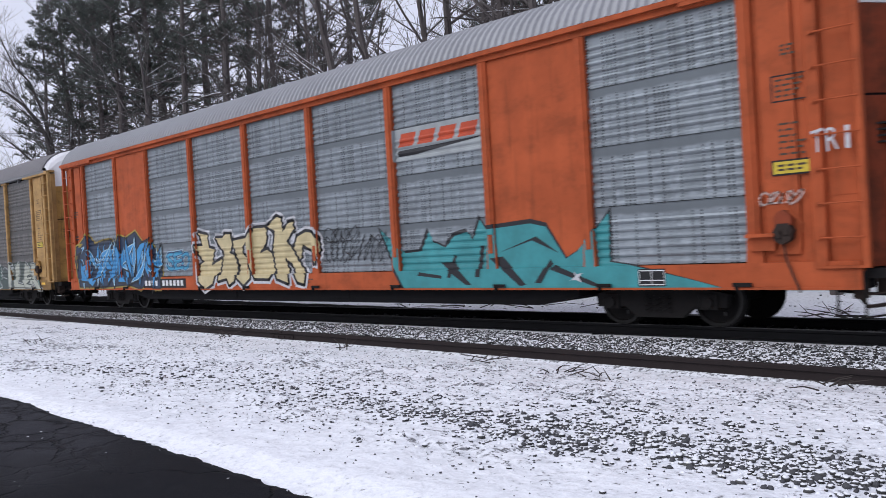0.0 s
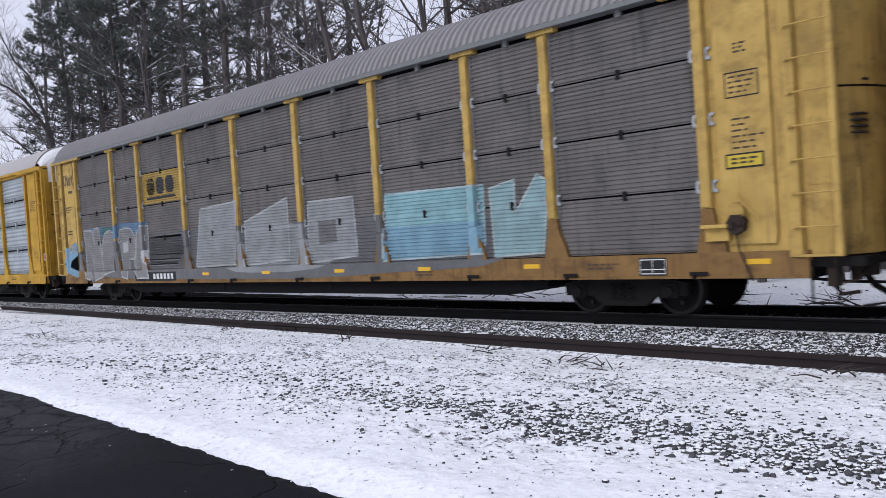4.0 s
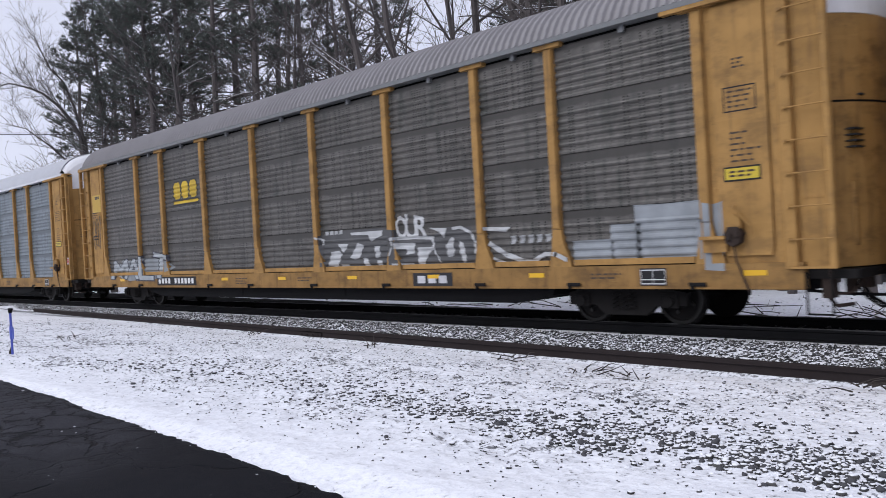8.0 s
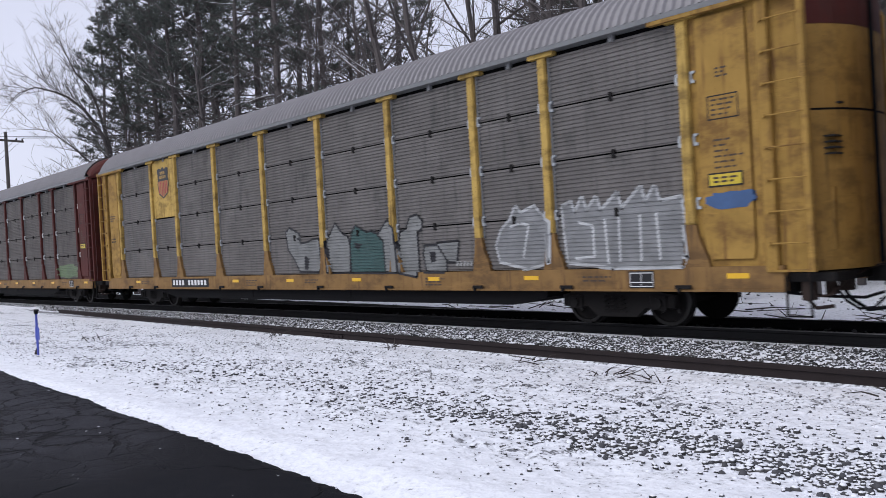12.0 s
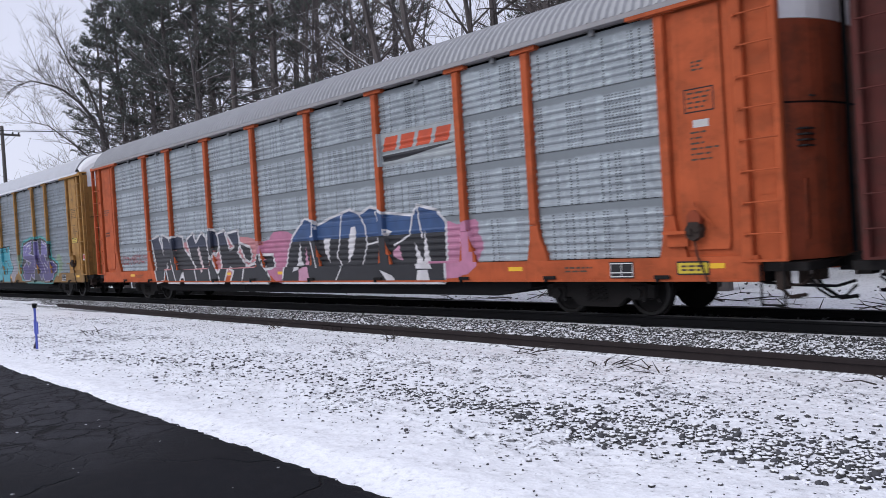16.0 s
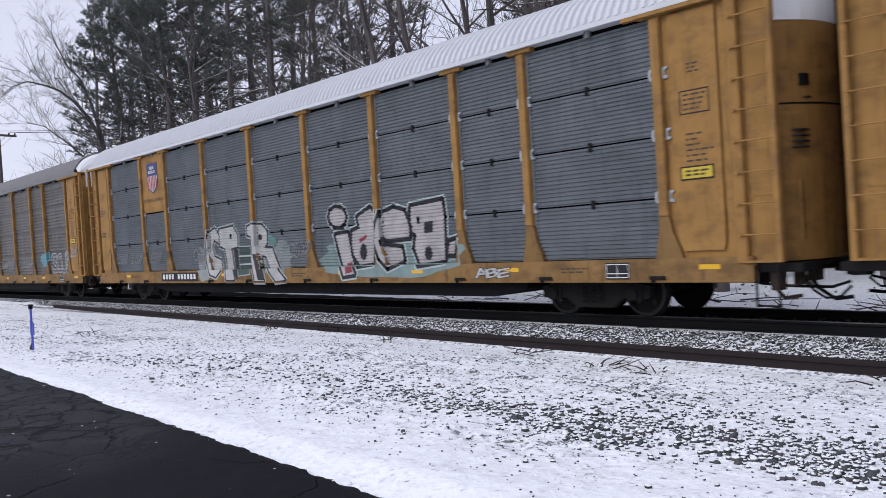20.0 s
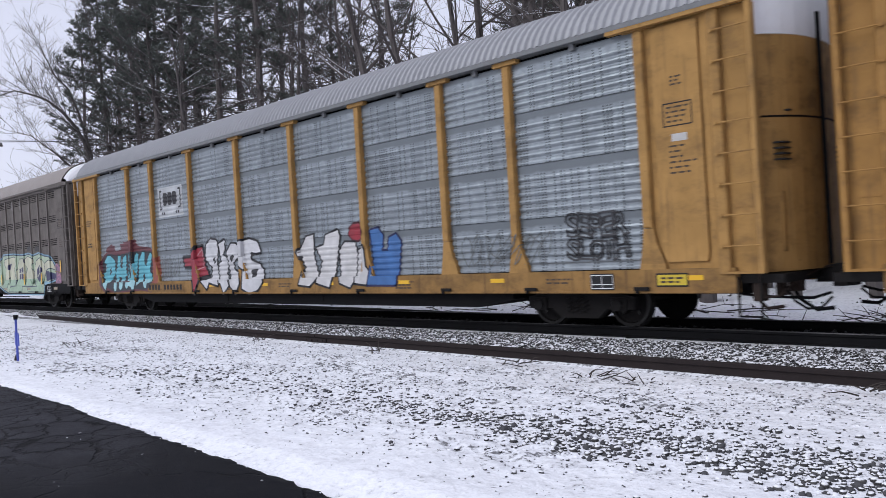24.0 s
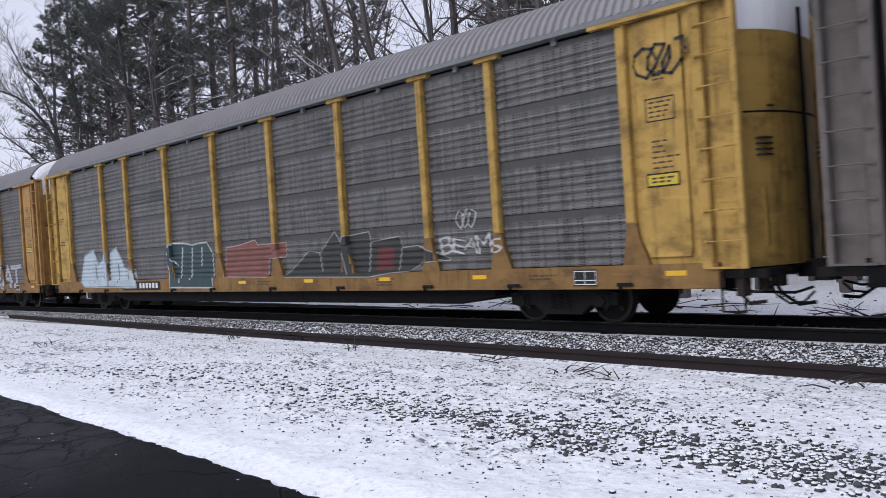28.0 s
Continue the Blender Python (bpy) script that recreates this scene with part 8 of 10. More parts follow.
def big_lettering():
    ahead, A, B, C, D, E, F, G, H, I, J, K, L, Mc, N, O, P = zip(FLEET, CARS)
    s = Spray(A[0])
    s.drawn("-12.52,1.67 -12.38,2.14 -11.60,2.51 -11.06,2.18 -10.41,2.27 -9.78,2.28 -9.34,1.98 -9.02,2.37 -8.60,2.28 -7.91,2.46 -7.54,2.17 -7.17,1.80 -6.91,2.03 -6.36,1.61 -6.35,1.23 -6.33,0.72 -6.67,0.72 -7.01,0.95 -7.65,0.71 -8.43,0.85 -10.22,0.78 -12.31,0.79", (0.012, 0.03, 0.07), BLACK, (0.34, 0.25, 0.03), 0.10, 0.2, base=2)
    s.shards(-12.3, -6.3, 0.70, 2.3, (0.03, 0.27, 0.58), BLACK, 52, 5, (0.4, 0.62, 0.74), line_over=0.85)
    s.done(A[1], "wild blue lettering edged in black and yellow")
    s = Spray(A[0])
    s.drawn("-4.04,2.26 -3.57,2.18 -3.51,1.82 -3.22,1.77 -3.40,1.32 -2.86,1.50 -2.74,1.25 -3.13,1.08 -3.29,0.83 -3.71,0.69 -4.03,0.90 -4.04,1.34 -3.80,1.45 -4.09,1.68 -4.15,1.89 -3.84,1.89 -3.88,2.06", (0.60, 0.50, 0.28), BLACK, WHITE, 0.15, 0.28)
    s.drawn("-3.09,2.07 -2.74,2.06 -2.64,2.16 -2.36,2.14 -2.29,1.86 -2.43,1.66 -2.18,1.54 -2.07,1.28 -2.16,0.90 -2.40,0.80 -2.52,0.98 -2.97,0.91 -2.79,1.41 -2.70,1.67 -2.97,1.90", (0.60, 0.50, 0.28), BLACK, WHITE, 0.15, 0.28)
    s.drawn("-2.28,1.96 -1.76,2.00 -1.51,2.01 -1.81,1.78 -1.79,1.58 -1.49,1.47 -1.38,1.21 -1.40,0.97 -1.72,0.79 -2.02,0.98 -1.94,1.28 -2.11,1.59", (0.60, 0.50, 0.28), BLACK, WHITE, 0.15, 0.28)
    s.drawn("-1.48,1.98 -1.19,2.24 -0.67,2.24 -0.63,2.00 -0.70,1.83 -1.00,1.59 -0.63,1.67 -0.38,1.51 -0.30,1.14 -0.53,0.95 -1.16,0.96 -1.38,1.26 -1.50,1.66", (0.60, 0.50, 0.28), BLACK, WHITE, 0.15, 0.28)
    s.drawn("-0.56,2.26 -0.16,2.48 0.03,2.42 0.08,2.09 0.35,2.30 0.52,2.32 0.55,2.14 0.22,1.85 0.46,1.64 0.65,1.38 1.01,1.01 0.95,0.81 0.71,0.86 0.44,1.28 0.10,1.47 0.28,1.12 0.31,0.83 -0.15,0.95 -0.29,1.23 -0.37,1.70 -0.23,2.11", (0.60, 0.50, 0.28), BLACK, WHITE, 0.15, 0.28)
    s.drawn("0.50,1.65 0.68,1.94 1.02,2.04 1.39,2.00 1.53,1.85 1.56,1.60 1.42,1.28 1.35,1.57 1.11,1.66 0.86,1.75 0.80,1.46 0.69,1.36", (0.60, 0.50, 0.28), BLACK, WHITE, 0.15, 0.28)
    s.mark("-3.88,2.07 -3.61,2.03 -3.59,1.86 -3.86,1.89", BLACK)
    s.mark("-2.56,1.72 -2.44,1.79 -2.34,1.69 -2.48,1.59", BLACK)
    s.mark("0.07,1.45 0.21,1.38 0.28,1.17 0.14,1.31", BLACK)
    s.mark("-0.85,2.11 -0.73,2.12 -0.72,2.05 -0.83,2.04", BLACK)
    s.done(A[1], "cream lettering edged in black and white")
    s = Spray(I[0])
    s.blob(-8.2, -0.6, 0.85, 2.0, (0.50, 0.20, 0.21), 2, 0.1).blob(-1.4, 0.9, 0.75, 1.95, (0.45, 0.16, 0.26), 5, 0.15).blob(5.6, 7.4, 0.75, 1.95, (0.48, 0.19, 0.30), 7, 0.12)
    s.drawn("-8.72,2.10 -8.17,2.20 -7.83,1.52 -7.86,2.20 -7.39,2.10 -7.20,1.57 -6.74,0.67 -7.36,0.67 -7.61,1.35 -7.66,1.06 -7.77,0.73 -8.28,0.67 -8.45,1.13", BLACK, (0.62, 0.60, 0.61), None, 0.15, fill2=(0.018, 0.024, 0.05), split=1.75)
    s.drawn("-7.17,2.06 -6.69,2.15 -6.32,2.09 -6.27,1.74 -5.81,1.39 -5.45,1.04 -5.36,0.67 -6.12,0.67 -6.23,1.07 -6.59,0.67 -6.79,0.67 -7.06,1.28 -7.17,1.71", BLACK, (0.62, 0.60, 0.61), None, 0.15, fill2=(0.018, 0.024, 0.05), split=1.75)
    s.drawn("-5.98,1.99 -5.56,2.18 -5.38,1.85 -4.93,2.17 -4.71,2.01 -4.45,1.19 -4.35,0.67 -4.85,0.67 -5.23,0.67 -5.36,0.67 -5.47,1.04 -5.76,1.48 -5.88,1.76", BLACK, (0.62, 0.60, 0.61), None, 0.15, fill2=(0.018, 0.024, 0.05), split=1.75)
    s.mark("-6.54,1.35 -6.21,1.38 -6.09,1.07 -6.39,1.03", (0.60, 0.45, 0.46))
    s.mark("-5.30,1.71 -5.18,1.78 -5.08,1.50 -4.85,0.99 -4.96,0.94 -5.26,1.57", (0.60, 0.50, 0.50))
    s.mark("-6.74,1.86 -6.62,1.63 -6.78,1.64", (0.60, 0.58, 0.59))
    s.drawn("-4.52,1.42 -4.22,1.30 -3.87,0.86 -3.81,0.67 -4.33,0.67 -4.42,1.11", BLACK, (0.62, 0.60, 0.61), None, 0.15, fill2=(0.018, 0.024, 0.05), split=1.75)
    s.drawn("-3.88,1.82 -3.93,1.63 -4.07,1.50 -4.25,1.46 -4.43,1.52 -4.55,1.67 -4.59,1.88 -4.53,2.07 -4.39,2.20 -4.21,2.24 -4.03,2.17 -3.91,2.02", BLACK, (0.62, 0.60, 0.61), None, 0.15, fill2=(0.018, 0.024, 0.05), split=1.75)
    s.drawn("-3.87,2.09 -3.46,2.17 -3.20,1.56 -2.85,1.66 -3.24,2.07 -2.63,2.13 -2.60,1.73 -2.74,1.51 -2.20,1.07 -2.38,0.67 -3.05,0.67 -2.81,0.99 -3.21,1.13 -3.51,0.67 -4.03,0.67 -3.68,1.05", BLACK, (0.62, 0.60, 0.61), None, 0.15, fill2=(0.018, 0.024, 0.05), split=1.75)
    s.drawn("-2.54,1.76 -1.98,1.62 -1.90,1.42 -1.98,1.25 -2.23,1.32", BLACK, (0.62, 0.60, 0.61), None, 0.15, fill2=(0.018, 0.024, 0.05), split=1.75)
    s.drawn("-2.21,1.04 -1.56,1.20 -1.42,1.38 -1.31,1.19 -0.98,0.91 -0.84,0.73 -0.89,0.67 -2.35,0.67", BLACK, (0.62, 0.60, 0.61), None, 0.15, fill2=(0.018, 0.024, 0.05), split=1.75)
    s.drawn("-1.31,1.38 -0.75,1.37 -0.66,1.08 -1.02,1.04 -1.27,1.23", BLACK, (0.62, 0.60, 0.61), None, 0.15, fill2=(0.018, 0.024, 0.05), split=1.75)
    s.drawn("-0.15,0.67 0.13,1.48 0.37,1.84 0.98,2.27 1.45,2.18 1.53,2.06 2.12,2.21 2.63,2.31 2.96,2.37 3.37,2.24 3.78,2.38 4.13,2.30 4.31,2.21 5.32,2.10 5.49,2.31 6.09,2.17 6.36,1.92 6.32,0.67", BLACK, (0.62, 0.61, 0.63), None, 0.13, fill2=(0.03, 0.075, 0.19), split=1.72)
    s.mark("0.70,1.72 0.52,1.15 0.37,0.92 0.89,1.04 0.73,1.20", (0.62, 0.60, 0.61))
    s.mark("1.79,1.75 2.08,1.74 2.00,1.41 2.02,1.12 1.82,1.42", (0.62, 0.60, 0.61))
    s.mark("2.99,1.97 3.16,1.99 3.19,1.84 3.04,1.37 2.80,1.10 2.86,1.66", (0.62, 0.60, 0.61))
    s.mark("4.31,1.88 4.58,1.80 4.33,1.69", (0.62, 0.60, 0.61))
    s.mark("5.33,1.55 5.62,1.07 5.69,1.80 5.81,1.18 5.95,0.94 5.41,0.95", (0.62, 0.60, 0.61))
    s.mark("5.47,0.91 5.80,0.92 5.86,0.67 5.41,0.67", (0.62, 0.60, 0.61))
    s.mark("4.12,0.93 4.57,0.80 4.69,0.67 4.38,0.67", (0.62, 0.60, 0.61))
    s.mark("0.96,1.57 1.05,1.14 1.17,0.67 0.65,0.67 0.68,1.07 0.89,1.09", (0.52, 0.26, 0.36))
    s.mark("4.51,1.31 4.78,1.49 4.89,1.13 4.68,1.17", (0.52, 0.26, 0.36))
    s.line("1.45,2.18 1.42,1.83 1.26,1.82 1.44,1.23 1.49,1.03", (0.62, 0.60, 0.61), 0.045)
    s.line("2.63,2.31 2.47,1.58 2.34,1.30 2.60,1.01 2.36,0.72", (0.62, 0.60, 0.61), 0.045)
    s.line("3.37,2.24 3.56,1.98 3.60,1.53 3.40,1.08", (0.62, 0.60, 0.61), 0.045)
    s.line("3.60,1.53 4.02,1.59 4.13,1.93 3.97,2.29", (0.62, 0.60, 0.61), 0.045)
    s.line("5.49,2.31 5.53,1.99 5.61,1.62", (0.62, 0.60, 0.61), 0.045)
    s.line("5.32,2.10 5.17,1.69 4.61,1.48", (0.62, 0.60, 0.61), 0.045)
    s.done(I[1], "huge black lettering with blue tops and pink haze")
    s = Spray(J[0])
    s.blob(-12.9, -11.5, 0.75, 1.9, (0.03, 0.055, 0.05), 4, 0.1)
    s.drawn("-8.27,2.33 -8.34,2.24 -8.50,2.19 -8.72,2.18 -8.94,2.22 -9.10,2.30 -9.16,2.40 -9.09,2.49 -8.91,2.54 -8.69,2.55 -8.47,2.51 -8.32,2.43", (0.015, 0.02, 0.02), base=1)
    s.drawn("-7.00,2.24 -7.07,2.15 -7.22,2.10 -7.44,2.09 -7.65,2.13 -7.80,2.21 -7.85,2.30 -7.79,2.38 -7.62,2.44 -7.41,2.44 -7.20,2.40 -7.05,2.33", (0.015, 0.02, 0.02), base=1)
    s.drawn("-4.65,2.18 -4.72,2.02 -4.90,1.91 -5.13,1.88 -5.36,1.94 -5.52,2.07 -5.58,2.25 -5.50,2.42 -5.31,2.52 -5.08,2.55 -4.85,2.48 -4.70,2.34", (0.015, 0.02, 0.02), base=1)
    s.drawn("-2.46,2.17 -2.53,2.03 -2.73,1.94 -3.00,1.92 -3.27,1.98 -3.47,2.11 -3.54,2.27 -3.45,2.41 -3.24,2.50 -2.96,2.52 -2.70,2.45 -2.51,2.32", (0.015, 0.02, 0.02), base=1)
    s.drawn("-9.82,1.92 -9.89,1.80 -10.03,1.72 -10.23,1.69 -10.42,1.73 -10.55,1.83 -10.59,1.96 -10.53,2.08 -10.38,2.17 -10.18,2.19 -9.99,2.14 -9.86,2.04", (0.015, 0.02, 0.02), base=1)
    s.drawn("-11.57,1.55 -11.16,1.99 -10.10,2.00 -9.41,2.36 -8.21,2.33 -8.18,2.63 -7.78,2.64 -7.70,2.31 -7.00,2.28 -6.93,2.40 -6.32,2.36 -5.62,2.03 -5.47,2.28 -4.97,2.34 -4.81,2.14 -4.39,2.34 -4.00,2.35 -3.69,2.19 -3.03,2.26 -2.56,2.13 -2.47,2.03 -2.37,2.24 -2.05,2.30 -1.96,1.46 -1.90,0.96 -2.36,0.80 -3.42,0.72 -10.72,0.75 -11.41,1.02", (0.01, 0.04, 0.12), (0.01, 0.02, 0.03), None, 0.12, base=2)
    s.mark("-9.98,1.89 -9.84,2.17 -9.56,2.31 -9.67,1.91", (0.03, 0.27, 0.36))
    s.mark("-11.40,1.78 -11.05,1.89 -11.22,1.41 -10.89,1.01 -11.25,1.12", (0.03, 0.27, 0.36))
    s.mark("-8.12,2.57 -7.83,2.59 -7.85,2.38 -8.11,2.36", (0.03, 0.27, 0.36))
    s.mark("-6.89,2.34 -6.51,2.33 -6.49,1.99 -6.85,1.97", (0.03, 0.27, 0.36))
    s.mark("-6.83,1.90 -6.54,1.90 -6.46,1.58 -6.74,1.57", (0.03, 0.27, 0.36))
    s.mark("-5.45,2.22 -5.22,2.24 -5.27,1.98 -5.49,1.98", (0.03, 0.27, 0.36))
    s.mark("-4.42,2.21 -4.15,2.29 -4.18,2.12 -4.52,2.05", (0.03, 0.27, 0.36))
    s.mark("-2.33,2.21 -2.10,2.24 -2.13,2.07 -2.34,2.06", (0.03, 0.27, 0.36))
    s.mark("-2.33,2.00 -2.13,2.01 -2.19,1.66 -2.37,1.68", (0.03, 0.27, 0.36))
    s.mark("-6.44,1.47 -6.22,1.41 -6.08,0.81 -6.41,0.82", (0.03, 0.27, 0.36))
    s.mark("-4.91,1.49 -4.61,1.46 -4.58,1.21 -4.84,1.21", (0.03, 0.27, 0.36))
    s.mark("-4.70,1.13 -4.38,1.08 -4.31,0.87 -4.60,0.88", (0.03, 0.27, 0.36))
    s.mark("-2.59,1.58 -2.41,1.58 -2.45,1.21 -2.67,1.20", (0.03, 0.27, 0.36))
    s.mark("-2.35,1.03 -1.98,1.08 -1.97,0.89 -2.31,0.86", (0.03, 0.27, 0.36))
    s.mark("-7.79,1.53 -7.61,1.48 -7.81,0.96 -7.99,1.06", (0.03, 0.27, 0.36))
    s.mark("-3.52,1.65 -3.35,1.55 -3.48,1.46", (0.03, 0.27, 0.36))
    s.drawn("-11.14,1.66 -10.80,1.91 -10.32,1.76 -9.88,1.37 -9.34,2.13 -9.10,2.20 -9.43,1.23 -9.00,0.98 -9.03,0.74 -10.03,0.79 -10.89,1.01 -11.12,1.21", (0.60, 0.60, 0.68), (0.005, 0.012, 0.04), None, 0.10)
    s.drawn("-8.97,1.34 -8.98,1.64 -8.74,1.98 -8.39,2.07 -8.02,1.71 -7.99,1.42 -8.48,1.09 -8.18,0.76 -8.60,0.77 -8.92,0.98", (0.60, 0.60, 0.68), (0.005, 0.012, 0.04), None, 0.10)
    s.drawn("-7.82,1.19 -7.48,1.52 -7.37,1.95 -7.21,2.11 -6.92,2.03 -6.83,1.27 -6.58,0.86 -6.60,0.70 -7.40,0.70 -7.69,0.96", (0.60, 0.60, 0.68), (0.005, 0.012, 0.04), None, 0.10)
    s.drawn("-6.43,2.30 -5.70,1.80 -5.26,1.78 -5.11,2.16 -4.89,2.20 -5.04,1.79 -4.42,1.92 -4.01,2.22 -3.96,2.07 -4.32,1.67 -5.03,1.52 -5.16,1.12 -4.83,0.97 -4.88,0.69 -5.85,0.70 -5.47,1.43 -6.17,1.67 -6.35,2.00", (0.60, 0.60, 0.68), (0.005, 0.012, 0.04), None, 0.10)
    s.drawn("-6.20,1.36 -5.81,1.24 -5.71,0.75 -6.04,0.75 -6.16,0.99", (0.60, 0.60, 0.68), (0.005, 0.012, 0.04), None, 0.10)
    s.drawn("-3.80,2.15 -3.39,2.03 -2.84,2.10 -2.61,2.01 -2.74,1.50 -2.75,1.24 -2.45,0.88 -2.19,0.79 -2.28,0.68 -3.42,0.69 -4.05,0.81 -4.45,1.39 -3.99,1.61 -3.48,1.35 -3.22,1.57 -3.62,1.68 -3.82,1.88", (0.60, 0.60, 0.68), (0.005, 0.012, 0.04), None, 0.10)
    s.mark("-10.48,1.54 -10.07,1.37 -9.81,1.06 -9.70,0.87 -10.25,1.06", (0.03, 0.27, 0.36))
    s.mark("-8.62,1.82 -8.36,1.67 -8.54,1.33 -8.69,1.45", (0.03, 0.27, 0.36))
    s.mark("-3.99,1.37 -3.60,1.18 -3.29,0.82 -3.70,0.90", (0.03, 0.27, 0.36))
    s.drawn("-7.88,2.36 -7.78,2.13 -7.46,2.10 -7.72,1.97 -7.66,1.73 -7.92,1.88 -8.22,1.76 -8.11,1.99 -8.36,2.16 -8.02,2.14", (0.60, 0.60, 0.68), (0.02, 0.05, 0.16), None, 0.06)
    s.drawn("-2.05,2.02 -1.97,1.77 -1.71,1.74 -1.93,1.59 -1.87,1.34 -2.08,1.49 -2.32,1.36 -2.23,1.61 -2.44,1.79 -2.16,1.78", (0.60, 0.60, 0.68), (0.02, 0.05, 0.16), None, 0.06)
    s.done(J[1], "white and turquoise lettering with stars")
    s = Spray(J[0])
    s.blob(-1.2, 0.0, 0.85, 1.9, (0.45, 0.40, 0.46), 3, 0.12).blob(2.7, 3.7, 0.8, 1.7, (0.27, 0.25, 0.28), 5, 0.3)
    s.drawn("-1.23,2.12 -0.94,2.31 -0.59,2.17 -0.16,2.36 0.17,2.27 0.25,1.84 0.12,1.61 0.32,1.27 0.41,1.04 0.39,0.68 -1.00,0.69 -1.17,0.92 -1.27,1.23 -0.82,1.36 -0.86,1.66 -1.22,1.88", (0.035, 0.27, 0.33), BLACK, None, 0.09)
    s.drawn("0.21,2.10 0.55,2.35 1.01,2.28 1.05,2.40 1.47,2.39 1.37,0.68 0.39,0.68 0.44,1.04 0.17,1.56", (0.035, 0.27, 0.33), BLACK, None, 0.09)
    s.drawn("1.47,2.39 1.97,2.41 2.04,2.21 2.21,2.13 2.28,2.44 2.62,2.46 2.67,1.92 3.08,1.37 2.75,1.15 2.75,0.68 1.63,0.68 1.60,0.88 1.40,1.15", (0.035, 0.27, 0.33), BLACK, None, 0.09)
    s.mark("-0.43,1.93 -0.30,1.78 -0.30,1.63 -0.47,1.69", BLACK)
    s.mark("0.94,2.00 1.06,2.04 1.08,1.83 1.22,1.77 1.20,1.35 0.99,1.25 0.88,1.36 0.96,1.48 1.16,1.47 1.14,1.65 0.94,1.70 0.88,1.84", BLACK)
    s.mark("1.95,1.43 2.08,1.38 2.09,1.04 1.97,0.99 1.90,1.22", BLACK)
    s.mark("-0.19,1.15 -0.12,0.91 -0.19,0.81", BLACK)
    s.line("1.41,1.32 1.60,1.65 1.97,1.74 2.43,1.43", BLACK, 0.04)
    s.line("0.27,2.21 0.32,1.83 0.20,1.60 0.37,1.27 0.48,1.04", (0.6, 0.62, 0.62), 0.035)
    s.line("2.63,2.38 2.68,1.88 3.00,1.42", (0.6, 0.62, 0.62), 0.04)
    s.line("1.00,1.95 1.09,1.77 1.20,1.69 1.17,1.47 1.00,1.32", (0.5, 0.42, 0.46), 0.07)
    s.done(J[1], "turquoise block lettering edged in black")
    s = Spray(J[0])
    s.blob(3.9, 5.2, 1.1, 1.9, (0.17, 0.25, 0.16), 5, 0.3).blob(9.2, 10.6, 0.9, 1.75, (0.18, 0.26, 0.16), 6, 0.35)
    s.drawn("4.48,1.42 4.75,1.70 4.78,2.32 4.99,2.53 6.27,2.69 6.48,2.67 6.50,2.49 6.96,2.67 7.28,2.64 7.66,2.70 9.02,2.37 9.03,1.72 9.87,1.45 9.80,1.05 9.59,0.95 9.32,0.70 5.60,0.72 4.84,0.84", BLACK, (0.05, 0.30, 0.30), None, 0.22, base=2)
    s.drawn("4.94,2.37 6.27,2.58 6.18,2.09 5.68,2.01 6.58,1.87 6.68,1.66 6.53,1.24 6.05,0.77 5.30,0.74 4.69,1.32 5.41,1.63 5.66,1.36 6.04,1.58 4.95,1.80", (0.05, 0.032, 0.14), (0.56, 0.54, 0.63), BLACK, 0.06, 0.2, fill2=(0.14, 0.12, 0.31), split=1.9)
    s.drawn("6.81,2.48 7.27,2.56 7.41,1.82 8.15,1.10 7.82,0.76 7.54,1.01 7.49,1.26 6.85,1.34 6.75,0.82 6.34,0.93 6.51,1.24", (0.05, 0.032, 0.14), (0.56, 0.54, 0.63), BLACK, 0.06, 0.2, fill2=(0.14, 0.12, 0.31), split=1.9)
    s.drawn("7.77,2.54 8.85,2.29 8.76,1.83 8.31,1.81 7.97,1.98 8.30,1.62 8.62,1.42 8.69,1.60 9.17,1.58 9.72,1.37 9.68,1.19 9.51,1.15 9.39,0.88 9.17,0.74 8.24,0.72 7.80,1.20 7.47,1.82 7.70,1.95", (0.05, 0.032, 0.14), (0.56, 0.54, 0.63), BLACK, 0.06, 0.2, fill2=(0.14, 0.12, 0.31), split=1.9)
    s.mark("7.04,1.89 7.20,1.55 7.02,1.60", BLACK)
    s.mark("5.78,1.94 6.55,1.83 6.19,1.66 5.76,1.70", BLACK)
    s.line("5.34,2.06 5.51,2.32 6.04,2.42 5.95,2.21", (0.6, 0.58, 0.66), 0.05)
    s.line("7.95,2.45 8.62,2.22 8.57,1.99", (0.6, 0.58, 0.66), 0.05)
    s.line("8.06,1.54 8.39,1.30 8.73,1.36", (0.6, 0.58, 0.66), 0.05)
    s.line("4.59,1.30 4.59,1.70 4.75,1.98", BLACK, 0.05)
    s.done(J[1], "purple lettering edged in white and black")
    s = Spray(K[0])
    s.blob(1.9, 7.2, 0.75, 1.7, (0.22, 0.30, 0.29), 6, 0.12)
    s.drawn("2.94,2.25 2.87,2.12 2.69,2.05 2.48,2.06 2.31,2.16 2.26,2.29 2.33,2.42 2.52,2.49 2.73,2.47 2.89,2.38", (0.46, 0.43, 0.43), BLACK, (0.48, 0.56, 0.56), 0.19, 0.27)
    s.drawn("2.48,1.82 2.99,1.85 3.17,1.05 3.27,0.87 2.82,0.83 2.61,1.40", (0.46, 0.43, 0.43), BLACK, (0.48, 0.56, 0.56), 0.19, 0.27)
    s.drawn("3.19,1.88 3.49,1.94 3.43,2.21 3.92,2.39 4.07,2.28 3.97,1.13 3.42,1.08 3.19,1.32 3.14,1.61", (0.46, 0.43, 0.43), BLACK, (0.48, 0.56, 0.56), 0.19, 0.27)
